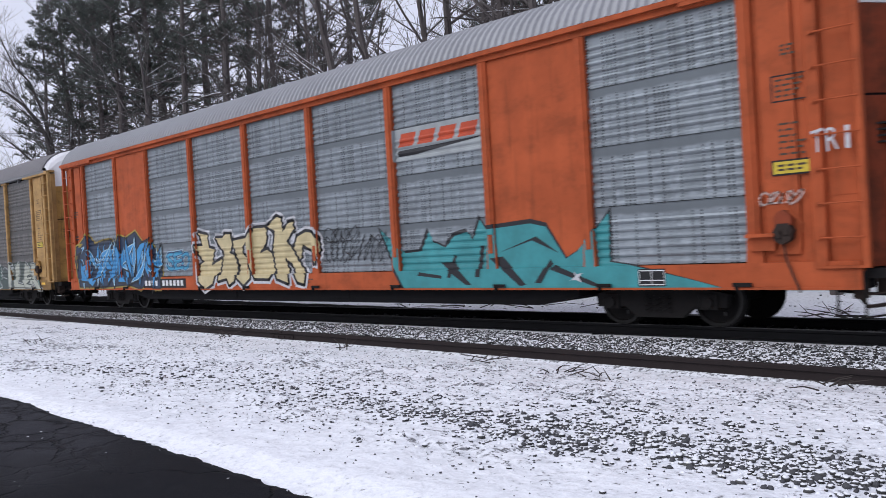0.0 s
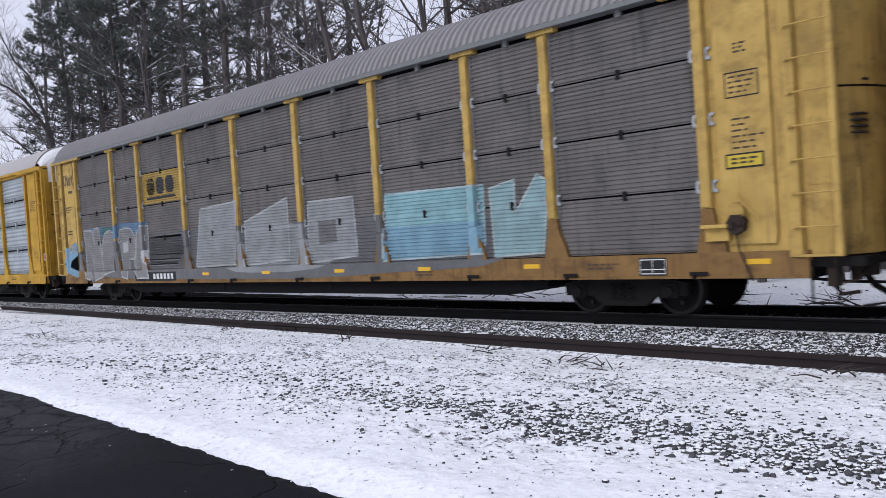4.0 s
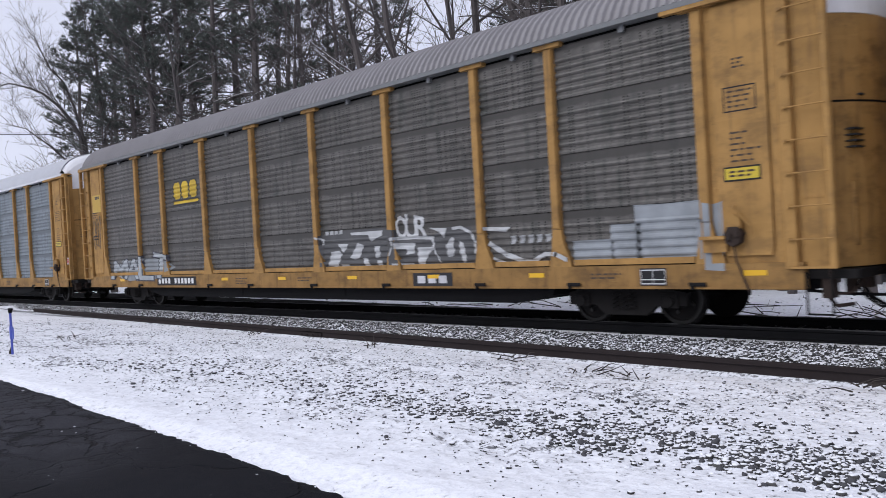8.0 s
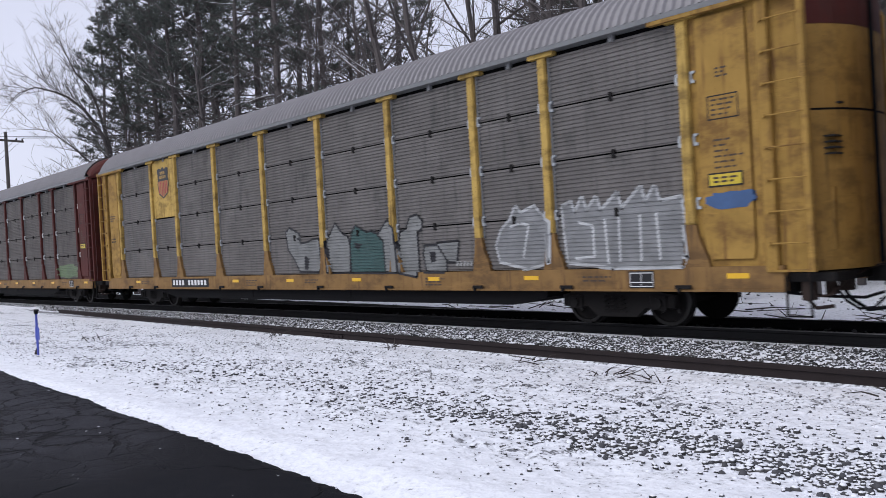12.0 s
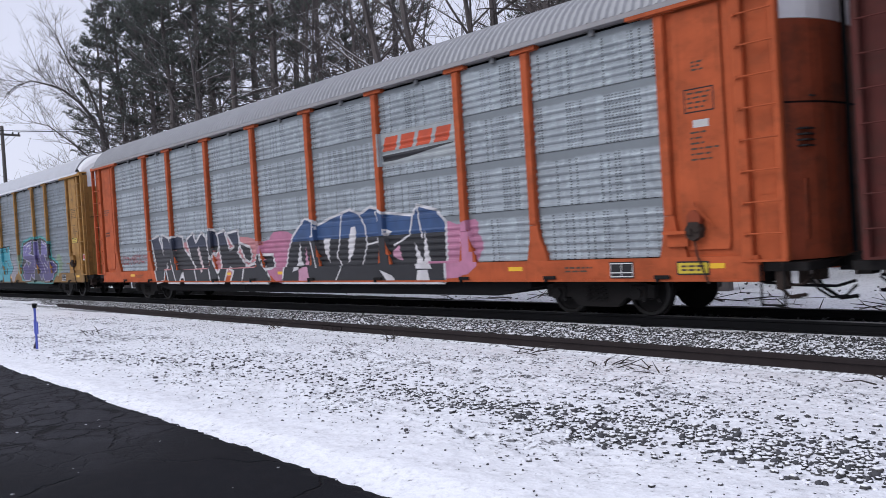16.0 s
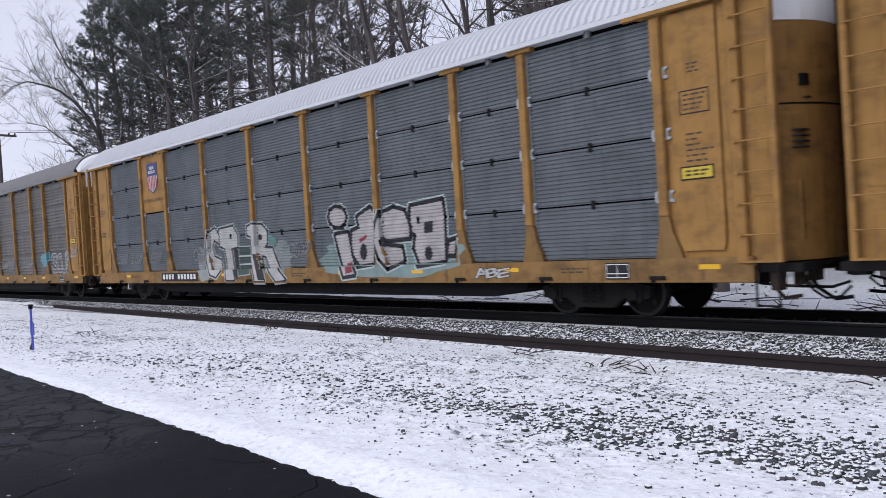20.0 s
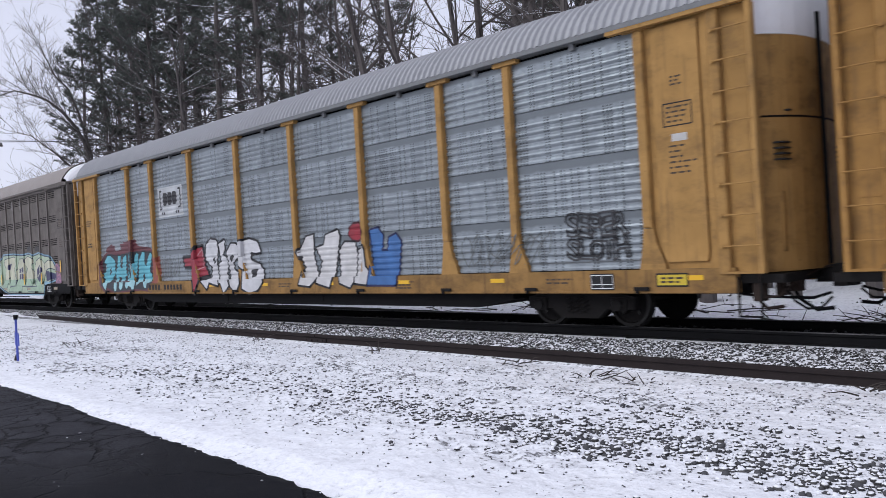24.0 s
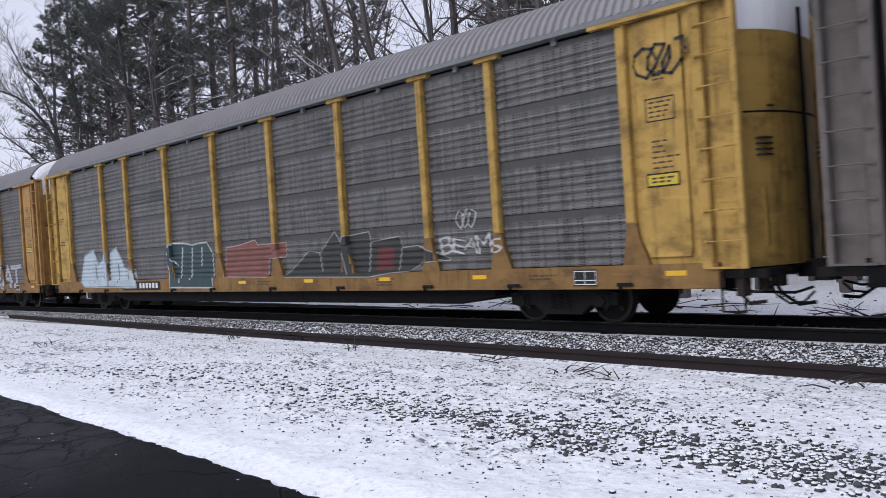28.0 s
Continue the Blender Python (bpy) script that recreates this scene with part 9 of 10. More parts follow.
    s.drawn("4.22,1.95 4.39,2.24 4.80,2.33 5.15,2.24 5.31,1.88 5.29,1.67 4.27,1.65 4.33,1.50 5.01,1.42 5.06,1.16 4.56,1.01 4.28,1.23 4.13,1.57", (0.46, 0.43, 0.43), BLACK, (0.48, 0.56, 0.56), 0.19, 0.27)
    s.drawn("5.40,2.32 6.42,2.39 6.45,2.06 6.42,1.14 5.62,1.06 5.45,1.41 5.54,1.71 5.35,1.83", (0.46, 0.43, 0.43), BLACK, (0.48, 0.56, 0.56), 0.19, 0.27)
    s.drawn("6.60,1.50 6.79,1.54 6.72,1.26 6.53,1.27", (0.46, 0.43, 0.43), BLACK, (0.48, 0.56, 0.56), 0.19, 0.27)
    s.mark("3.73,1.38 3.68,1.24 3.57,1.18 3.47,1.25 3.44,1.39 3.50,1.53 3.60,1.59 3.70,1.53", BLACK)
    s.mark("4.48,1.86 4.63,1.98 4.92,1.96 4.97,1.80", BLACK)
    s.mark("4.45,1.55 4.95,1.51 4.80,1.35 4.51,1.38", BLACK)
    s.mark("5.82,1.97 6.10,1.98 6.08,1.74 5.80,1.73", BLACK)
    s.mark("6.03,1.29 5.99,1.17 5.89,1.13 5.81,1.18 5.78,1.29 5.82,1.41 5.92,1.45 6.00,1.40", BLACK)
    s.mark("3.44,1.69 3.76,1.79 3.72,1.70 3.46,1.60", (0.25, 0.03, 0.05))
    s.mark("4.35,1.14 4.85,1.16 4.84,1.00 4.48,1.01", (0.25, 0.03, 0.05))
    s.mark("2.90,1.13 3.10,1.15 3.21,0.92 2.91,0.87", (0.25, 0.03, 0.05))
    s.done(K[1], "grey lowercase lettering edged in black")
    s = Spray(Mc[0])
    s.drawn("-5.02,1.74 -4.51,1.74 -4.09,2.03 -3.76,2.05 -3.64,1.46 -3.44,1.21 -3.93,1.17 -4.14,0.91 -4.32,0.70 -4.36,1.10 -4.44,1.49 -4.94,1.50", (0.32, 0.03, 0.05), BLACK, None, 0.2)
    s.drawn("-3.56,1.82 -3.48,2.13 -3.22,2.26 -2.87,2.21 -2.79,1.95 -2.91,1.60 -2.84,1.24 -2.77,0.89 -3.31,0.99 -3.47,0.79 -3.83,1.03 -3.25,1.11 -3.17,1.42 -3.57,1.68", (0.62, 0.62, 0.64), BLACK, None, 0.12)
    s.drawn("-2.75,2.10 -2.40,2.21 -2.40,1.95 -2.55,1.77 -2.20,1.63 -2.32,1.22 -2.16,0.88 -2.47,0.67 -2.62,0.95 -2.85,0.98 -2.77,1.51 -2.62,1.59", (0.62, 0.62, 0.64), BLACK, None, 0.12)
    s.drawn("-2.30,1.84 -2.01,2.08 -1.74,2.06 -1.53,1.84 -1.49,1.60 -1.72,1.66 -1.94,1.55 -1.87,1.29 -1.58,1.24 -1.55,0.95 -1.78,0.67 -2.07,0.88 -2.14,1.30", (0.62, 0.62, 0.64), BLACK, None, 0.12)
    s.drawn("-1.63,1.73 -1.46,2.11 -1.02,2.16 -0.57,2.07 -0.42,1.79 -0.68,1.76 -0.91,1.81 -0.97,1.57 -0.52,1.46 -0.32,1.29 -0.31,0.95 -0.57,0.75 -1.03,0.67 -1.40,0.80 -1.29,1.33 -1.50,1.42", (0.62, 0.62, 0.64), BLACK, None, 0.12)
    s.mark("-0.97,1.78 -0.70,1.75 -0.95,1.62", BLACK)
    s.mark("-0.97,1.31 -0.60,1.33 -0.72,1.12 -0.94,1.09", BLACK)
    s.mark("-3.11,1.68 -3.01,1.75 -2.96,1.57 -3.07,1.52", BLACK)
    s.mark("-2.13,1.71 -1.95,1.77 -1.89,1.67 -2.08,1.54", BLACK)
    s.line("-4.10,1.81 -3.78,1.98 -3.69,1.46 -4.08,1.38", (0.5, 0.3, 0.32), 0.03)
    s.done(Mc[1], "white bubble lettering with a red letter")
    s = Spray(N[0])
    s.drawn("11.43,1.77 11.66,1.91 11.99,1.85 12.24,1.71 12.31,1.09 11.51,1.07 11.40,1.40", (0.27, 0.15, 0.24), base=1)
    s.drawn("3.40,1.21 3.78,1.97 4.38,2.43 5.97,2.42 6.85,2.36 7.51,2.35 8.13,2.38 8.79,2.28 9.55,2.36 10.19,2.23 10.93,2.17 11.60,1.71 11.52,1.28 10.25,1.10 10.07,0.67 5.25,0.68 4.47,0.84 3.43,1.13", (0.40, 0.50, 0.36), (0.02, 0.025, 0.08), (0.22, 0.40, 0.52), 0.08, 0.2, base=2)
    s.drawn("4.57,2.25 6.05,2.34 6.34,2.18 5.95,1.77 6.27,1.01 5.47,0.99 5.32,1.46 4.96,0.95 4.27,0.88 4.76,1.80 4.48,2.04", (0.33, 0.46, 0.33), (0.02, 0.025, 0.08), None, 0.07, fill2=(0.56, 0.56, 0.42), split=1.3)
    s.drawn("6.41,1.70 6.80,2.22 7.43,2.21 7.63,1.95 7.77,1.00 7.23,0.99 7.17,0.74 5.25,0.75 5.46,0.94 6.41,1.00", (0.33, 0.46, 0.33), (0.02, 0.025, 0.08), None, 0.07, fill2=(0.56, 0.56, 0.42), split=1.3)
    s.drawn("7.57,2.18 7.97,2.30 8.71,2.18 8.85,2.02 8.39,1.90 8.83,1.59 8.70,1.00 7.80,0.98 7.72,1.55 7.96,1.76 7.63,1.95", (0.33, 0.46, 0.33), (0.02, 0.025, 0.08), None, 0.07, fill2=(0.56, 0.56, 0.42), split=1.3)
    s.drawn("8.88,1.69 9.12,2.07 9.68,2.21 10.12,1.95 10.19,1.53 9.93,1.08 9.89,0.74 8.00,0.75 7.93,0.93 9.31,0.96 8.84,1.21", (0.33, 0.46, 0.33), (0.02, 0.025, 0.08), None, 0.07, fill2=(0.56, 0.56, 0.42), split=1.3)
    s.drawn("10.19,1.93 10.67,2.06 11.19,2.01 11.57,1.64 10.79,1.76 10.40,1.66 10.23,1.44", (0.33, 0.46, 0.33), (0.02, 0.025, 0.08), None, 0.07, fill2=(0.56, 0.56, 0.42), split=1.3)
    s.mark("4.98,1.97 5.66,2.06 5.39,1.77 4.92,1.76", (0.025, 0.025, 0.09))
    s.mark("6.76,1.76 7.30,1.86 7.25,1.10 6.65,1.09", (0.025, 0.025, 0.09))
    s.mark("9.18,1.70 9.59,1.91 9.89,1.76 9.81,1.31 9.39,1.15 9.17,1.32", (0.025, 0.025, 0.09))
    s.mark("8.25,2.02 8.61,2.05 8.43,1.96", (0.025, 0.025, 0.09))
    s.mark("10.30,1.64 11.56,1.48 11.52,1.28 10.36,1.18", (0.025, 0.025, 0.09))
    s.line("7.03,1.81 6.96,1.13", (0.5, 0.5, 0.42), 0.06)
    s.line("6.78,1.57 7.26,1.59", (0.5, 0.5, 0.42), 0.06)
    s.line("9.51,1.84 9.56,1.57 9.27,1.38", (0.5, 0.5, 0.42), 0.05)
    s.line("11.47,1.73 11.68,1.89 11.88,1.75 11.75,1.38 12.07,1.46 12.30,1.36", (0.48, 0.22, 0.30), 0.05)
    s.line("11.51,1.13 11.85,1.28 12.25,1.16", (0.48, 0.22, 0.30), 0.05)
    s.line("11.49,1.58 12.27,1.50", (0.25, 0.17, 0.05), 0.04)
    s.done(N[1], "pale green and cream lettering edged in navy")
    s = Spray(N[0])
    s.drawn("2.08,1.47 2.40,1.76 2.72,1.67 2.55,1.37", (0.36, 0.18, 0.22), (0.16, 0.05, 0.09), None, 0.05)
    s.drawn("2.78,1.34 2.73,1.75 3.03,2.01 3.34,1.93 3.26,1.59 3.41,1.32 3.04,1.25", (0.36, 0.18, 0.22), (0.16, 0.05, 0.09), None, 0.05)
    s.done(N[1], "pink curls")
    s = Spray(B[0])
    s.drawn("4.13,0.67 4.27,1.43 4.75,1.77 6.06,1.76 7.65,1.73 8.65,1.38 8.74,0.98 8.74,0.67", (0.035, 0.06, 0.052), base=2)
    s.drawn("4.34,0.82 4.30,1.31 4.56,1.60 4.91,1.66 5.15,1.51 4.97,1.35 4.70,1.24 4.76,1.00 5.01,0.88 5.06,0.67 4.54,0.67", (0.05, 0.10, 0.08), (0.56, 0.58, 0.57), None, 0.09)
    s.drawn("5.22,1.40 5.33,1.68 5.82,1.69 5.95,1.37 6.00,1.03 6.20,0.69 5.95,0.67 5.57,0.70 5.39,0.67 5.15,0.67 5.26,0.93", (0.05, 0.10, 0.08), (0.56, 0.58, 0.57), None, 0.09)
    s.drawn("6.05,1.61 6.74,1.76 6.88,1.66 6.79,1.45 6.63,1.35 6.81,0.91 7.08,0.69 6.56,0.67 6.20,0.69 6.26,1.36", (0.05, 0.10, 0.08), (0.56, 0.58, 0.57), None, 0.09)
    s.drawn("6.95,1.74 7.64,1.68 7.68,1.31 7.72,0.95 7.97,0.79 7.43,0.69 7.35,0.67 7.00,0.67 6.82,1.02 6.99,1.33", (0.05, 0.10, 0.08), (0.56, 0.58, 0.57), None, 0.09)
    s.line("4.73,1.15 4.89,1.05 4.93,0.94", (0.56, 0.58, 0.57), 0.05)
    s.line("5.57,1.55 5.51,1.33 5.78,1.26", (0.56, 0.58, 0.57), 0.05)
    s.line("6.51,1.63 6.46,1.46", (0.56, 0.58, 0.57), 0.05)
    s.line("7.22,1.49 7.26,1.22 7.45,1.00", (0.56, 0.58, 0.57), 0.05)
    s.drawn("7.76,1.41 8.10,1.60 8.29,1.54 8.59,1.43 8.57,1.18 8.26,1.14 7.87,1.20", (0.04, 0.06, 0.055), (0.5, 0.52, 0.52), None, 0.05)
    s.done(B[1], "dark green lettering edged in white")
    s = Spray(B[0])
    s.drawn("8.79,1.70 9.94,1.82 10.46,1.76 11.79,1.71 12.04,1.49 12.01,1.08 12.49,0.74 12.56,0.67 8.94,0.67", (0.035, 0.055, 0.045), base=2)
    s.mark("8.87,0.76 10.70,0.79 11.82,0.82 12.40,0.67 8.97,0.67", (0.22, 0.19, 0.15))
    s.drawn("8.81,1.65 8.94,1.76 9.03,1.64 9.18,1.36 8.97,0.87 9.08,0.73 8.79,0.78 8.76,1.27", (0.44, 0.46, 0.38), (0.03, 0.045, 0.04), (0.46, 0.48, 0.46), 0.08, 0.14)
    s.drawn("9.38,1.62 9.83,1.73 9.86,1.33 9.74,1.24 9.88,0.91 10.51,0.85 10.55,0.76 9.43,0.77 9.41,1.25", (0.44, 0.46, 0.38), (0.03, 0.045, 0.04), (0.46, 0.48, 0.46), 0.08, 0.14)
    s.drawn("10.45,1.58 10.61,1.71 10.90,1.56 11.07,1.28 10.63,1.21 10.62,1.12 11.12,1.19 11.15,1.02 10.71,0.89 11.37,0.84 11.28,0.75 10.60,0.76 10.32,1.13", (0.44, 0.46, 0.38), (0.03, 0.045, 0.04), (0.46, 0.48, 0.46), 0.08, 0.14)
    s.drawn("11.19,1.66 11.78,1.67 11.91,1.50 11.85,1.25 11.71,1.09 11.92,1.00 12.24,0.74 12.44,0.67 12.07,0.67 11.82,0.75 11.48,1.01 11.42,0.79 11.23,0.84 11.20,1.28", (0.44, 0.46, 0.38), (0.03, 0.045, 0.04), (0.46, 0.48, 0.46), 0.08, 0.14)
    s.mark("11.43,1.48 11.55,1.50 11.56,1.18 11.44,1.14", (0.03, 0.06, 0.05))
    s.mark("10.55,1.57 10.75,1.58 10.69,1.43 10.55,1.47", (0.22, 0.10, 0.13))
    s.drawn("10.72,1.05 11.15,1.06 11.21,0.93 10.81,0.86", (0.03, 0.05, 0.045))
    s.drawn("12.11,1.24 12.18,1.16 12.21,0.83 12.09,0.99", (0.10, 0.22, 0.18))
    s.done(B[1], "pale green lettering with dark shading")
    s = Spray(Mc[0])
    s.drawn("1.44,1.69 1.81,2.08 2.13,2.12 2.10,1.59 2.27,1.05 1.95,0.84 1.45,0.88 1.73,1.33", (0.62, 0.61, 0.61), BLACK, None, 0.10)
    s.drawn("2.23,1.78 2.55,1.84 2.66,2.08 3.14,2.18 3.23,2.05 2.99,1.17 2.79,0.81 2.25,0.92 2.46,1.45", (0.62, 0.61, 0.61), BLACK, None, 0.10)
    s.drawn("3.19,1.69 3.41,1.87 3.82,1.85 3.88,1.53 3.88,1.03 3.62,0.80 3.22,0.91", (0.62, 0.61, 0.61), BLACK, None, 0.10)
    s.drawn("3.94,1.66 4.20,1.76 4.25,1.27 4.53,1.02 4.29,0.86 3.82,0.90", (0.62, 0.61, 0.61), BLACK, None, 0.10)
    s.drawn("4.42,2.10 4.70,2.14 4.87,1.96 4.80,1.62 5.02,1.61 5.08,1.90 5.32,1.97 5.48,1.81 5.31,0.85 4.30,0.86 4.49,1.39", (0.05, 0.15, 0.38), NAVY, None, 0.09)
    s.drawn("4.19,2.08 4.11,1.96 3.93,1.90 3.73,1.93 3.61,2.04 3.63,2.18 3.77,2.28 3.97,2.29 4.13,2.21", (0.30, 0.02, 0.035), (0.10, 0.02, 0.03), None, 0.09)
    s.done(Mc[1], "white and blue lettering with a red heart")
    s = Spray(N[0])
    s.drawn("-12.38,1.87 -11.75,2.19 -11.08,1.95 -10.85,2.07 -10.44,1.85 -9.87,2.30 -9.16,2.35 -8.64,1.92 -7.87,2.36 -7.46,2.14 -7.40,1.88 -6.75,1.84 -6.29,1.76 -6.09,1.48 -6.27,1.10 -6.38,0.73 -12.39,0.77", (0.013, 0.015, 0.045), (0.008, 0.008, 0.015), None, 0.08, base=2)
    s.line("-12.19,1.44 -12.01,1.93 -11.52,2.11 -10.99,1.81 -11.11,1.28", (0.34, 0.38, 0.52), 0.06)
    s.line("-10.65,1.86 -10.21,1.97 -9.62,1.75 -9.47,1.23", (0.34, 0.38, 0.52), 0.06)
    s.line("-9.58,2.13 -9.18,2.17 -8.64,1.83 -8.13,1.44", (0.34, 0.38, 0.52), 0.06)
    s.line("-8.48,1.57 -7.90,2.03 -7.55,2.15", (0.34, 0.38, 0.52), 0.06)
    s.line("-7.57,1.83 -6.91,1.80 -6.78,1.51 -7.32,0.95", (0.34, 0.38, 0.52), 0.06)
    s.line("-6.92,1.74 -6.30,1.60 -6.17,1.43", (0.34, 0.38, 0.52), 0.06)
    s.line("-11.38,1.28 -10.47,1.52", (0.34, 0.38, 0.52), 0.06)
    s.line("-10.09,1.12 -9.31,0.85 -8.52,1.21 -8.18,0.96", (0.34, 0.38, 0.52), 0.06)
    s.done(N[1], "dark navy lettering with pale edges")
    s = Spray(N[0])
    s.line("-5.65,2.30 -3.92,2.29 -3.80,2.16 -3.20,2.30 -2.94,2.11 -2.99,1.87 -3.36,1.71 -3.04,1.50 -3.07,1.36", (0.52, 0.52, 0.50), 0.04)
    s.line("-5.65,2.30 -5.54,1.08", (0.52, 0.52, 0.50), 0.04)
    s.line("-5.56,1.62 -4.85,1.90 -4.58,1.88 -4.53,1.72 -4.87,1.58 -5.44,1.37 -5.25,1.07", (0.52, 0.52, 0.50), 0.04)
    s.line("-4.68,2.35 -4.74,1.89", (0.52, 0.52, 0.50), 0.04)
    s.line("-4.04,2.22 -4.16,1.55 -4.61,1.52", (0.52, 0.52, 0.50), 0.04)
    s.line("-4.55,1.47 -4.32,1.05", (0.52, 0.52, 0.50), 0.04)
    s.line("-3.95,1.79 -3.71,1.82 -3.60,1.72 -3.78,1.63 -3.86,1.78", (0.52, 0.52, 0.50), 0.04)
    s.line("-3.49,1.57 -3.03,1.64", (0.52, 0.52, 0.50), 0.04)
    s.line("-2.86,1.58 -2.26,1.78 -2.00,1.81 -1.81,1.66 -1.87,1.53 -2.18,1.50 -2.83,1.35 -2.68,1.06", (0.52, 0.52, 0.50), 0.04)
    s.line("-2.76,2.23 -1.02,2.21", (0.52, 0.52, 0.50), 0.04)
    s.line("-2.13,2.22 -2.16,1.82", (0.52, 0.52, 0.50), 0.04)
    s.line("-1.78,1.48 -1.19,1.67 -0.92,1.69 -0.84,1.56 -0.98,1.44 -1.74,1.30 -1.43,0.94", (0.52, 0.52, 0.50), 0.04)
    s.line("-1.02,2.21 -1.10,1.69", (0.52, 0.52, 0.50), 0.04)
    s.line("-1.93,1.49 -1.69,1.30 -1.66,1.03", (0.52, 0.52, 0.50), 0.04)
    s.line("-0.76,1.43 -0.48,1.04", (0.52, 0.52, 0.50), 0.04)
    s.done(N[1], "thin white outlined lettering")
    s = Spray(O[0])
    s.drawn("-11.21,1.13 -10.81,1.93 -10.03,2.11 -9.63,1.60 -8.86,1.97 -8.80,0.86 -10.74,0.86", (0.46, 0.54, 0.60), (0.06, 0.08, 0.10), (0.40, 0.48, 0.52), 0.05, 0.1)
    s.drawn("-8.71,0.86 -8.63,1.96 -8.15,2.13 -7.76,1.74 -7.59,1.45 -6.76,1.34 -6.63,0.83", (0.46, 0.54, 0.60), (0.06, 0.08, 0.10), (0.40, 0.48, 0.52), 0.05, 0.1)
    s.line("-9.87,1.61 -9.82,1.01", (0.06, 0.08, 0.10), 0.06)
    s.line("-8.01,1.56 -7.97,0.99", (0.06, 0.08, 0.10), 0.06)
    s.done(O[1], "pale blue lettering")
    s = Spray(O[0])
    s.drawn("-4.53,1.81 -4.13,2.09 -3.43,2.06 -2.92,1.99 -2.59,2.02 -2.10,2.03 -1.82,1.72 -1.79,0.79 -4.31,0.81 -4.24,1.29", (0.02, 0.05, 0.055), (0.50, 0.54, 0.54), None, 0.09)
    s.line("-3.51,1.94 -3.72,0.94", (0.50, 0.54, 0.54), 0.06)
    s.line("-2.93,1.92 -3.06,1.02", (0.50, 0.54, 0.54), 0.06)
    s.line("-2.37,1.90 -2.44,1.41", (0.50, 0.54, 0.54), 0.06)
    s.line("-4.19,1.63 -3.86,1.45", (0.50, 0.54, 0.54), 0.06)
    s.done(O[1], "dark green lettering edged in white")
    s = Spray(O[0])
    s.drawn("-1.14,1.07 -1.04,1.84 -0.30,1.89 0.41,1.99 0.53,1.85 1.83,1.86 1.79,1.52 1.02,1.50 0.97,1.03", (0.20, 0.07, 0.055), (0.42, 0.33, 0.31), None, 0.05)
    s.done(O[1], "dull red lettering")
    s = Spray(O[0])
    s.drawn("1.74,1.02 2.26,1.29 2.77,1.61 3.22,1.54 3.82,2.02 4.10,1.64 4.23,1.89 5.05,1.95 5.12,1.72 6.07,1.80 6.14,1.55 6.59,1.58 7.24,1.39 7.56,1.27 6.73,1.24 6.36,1.07 5.82,1.05 5.05,0.97", (0.028, 0.03, 0.028), (0.32, 0.32, 0.30), None, 0.05)
    s.mark("5.35,1.64 5.90,1.56 5.82,1.10 5.25,1.09", (0.11, 0.02, 0.022))
    s.line("3.22,1.54 3.28,1.13", (0.30, 0.30, 0.28), 0.04)
    s.line("4.10,1.64 4.29,1.04", (0.30, 0.30, 0.28), 0.04)
    s.line("5.12,1.72 5.02,1.09", (0.30, 0.30, 0.28), 0.04)
    s.line("6.14,1.55 6.01,1.10", (0.30, 0.30, 0.28), 0.04)
    s.done(O[1], "black and red lettering")
    s = Spray(K[0])
    s.blob(-5.0, -4.1, 0.8, 1.8, (0.30, 0.32, 0.32), 4, 0.3).blob(-0.9, 0.5, 0.8, 1.7, (0.24, 0.27, 0.27), 6, 0.3)
    s.drawn("-4.24,1.76 -4.11,2.21 -3.79,2.30 -3.56,2.07 -3.60,1.85 -3.88,1.97 -4.02,1.75 -3.91,1.44 -3.49,1.33 -3.46,1.03 -3.77,0.84 -4.14,0.92 -4.30,1.35", (0.50, 0.49, 0.48), BLACK, (0.38, 0.44, 0.44), 0.11, 0.2)
    s.drawn("-3.53,2.25 -2.68,2.31 -2.43,2.04 -2.45,1.71 -2.84,1.67 -2.75,1.21 -2.62,0.75 -3.12,0.75 -3.14,1.32 -3.23,1.69 -3.52,1.76", (0.50, 0.49, 0.48), BLACK, (0.38, 0.44, 0.44), 0.11, 0.2)
    s.drawn("-1.84,2.25 -1.49,2.31 -1.03,2.27 -0.77,2.08 -0.79,1.75 -0.97,1.63 -0.53,1.60 -0.38,1.31 -0.15,0.97 0.16,0.74 -0.33,0.70 -0.65,0.98 -0.90,1.41 -1.12,1.42 -1.02,0.90 -0.94,0.71 -1.45,0.71 -1.56,1.26 -1.52,1.95 -1.86,2.03", (0.50, 0.49, 0.48), BLACK, (0.38, 0.44, 0.44), 0.11, 0.2)
    s.mark("-1.03,1.92 -1.06,1.86 -1.14,1.84 -1.22,1.87 -1.25,1.94 -1.21,2.00 -1.13,2.03 -1.06,1.99", BLACK)
    s.mark("-1.49,1.47 -1.20,1.46 -0.94,0.90 -0.95,0.73 -1.28,0.73", BLACK)
    s.mark("-2.69,1.63 -2.47,1.65 -2.39,0.92 -2.51,0.73 -2.61,0.92", BLACK)
    s.drawn("-2.40,1.69 -1.73,1.69 -1.73,0.91 -2.37,0.87", (0.05, 0.08, 0.075), (0.40, 0.50, 0.48), None, 0.06)
    s.line("-2.36,1.43 -1.72,1.43", (0.5, 0.54, 0.53), 0.05)
    s.line("-2.35,1.18 -1.72,1.20", (0.5, 0.54, 0.53), 0.05)
    s.drawn("-0.71,2.03 -0.35,1.88 -0.27,1.68 -0.68,1.70", (0.12, 0.24, 0.23))
    s.done(K[1], "grey lettering edged in black")

    s = Spray(Mc[0])
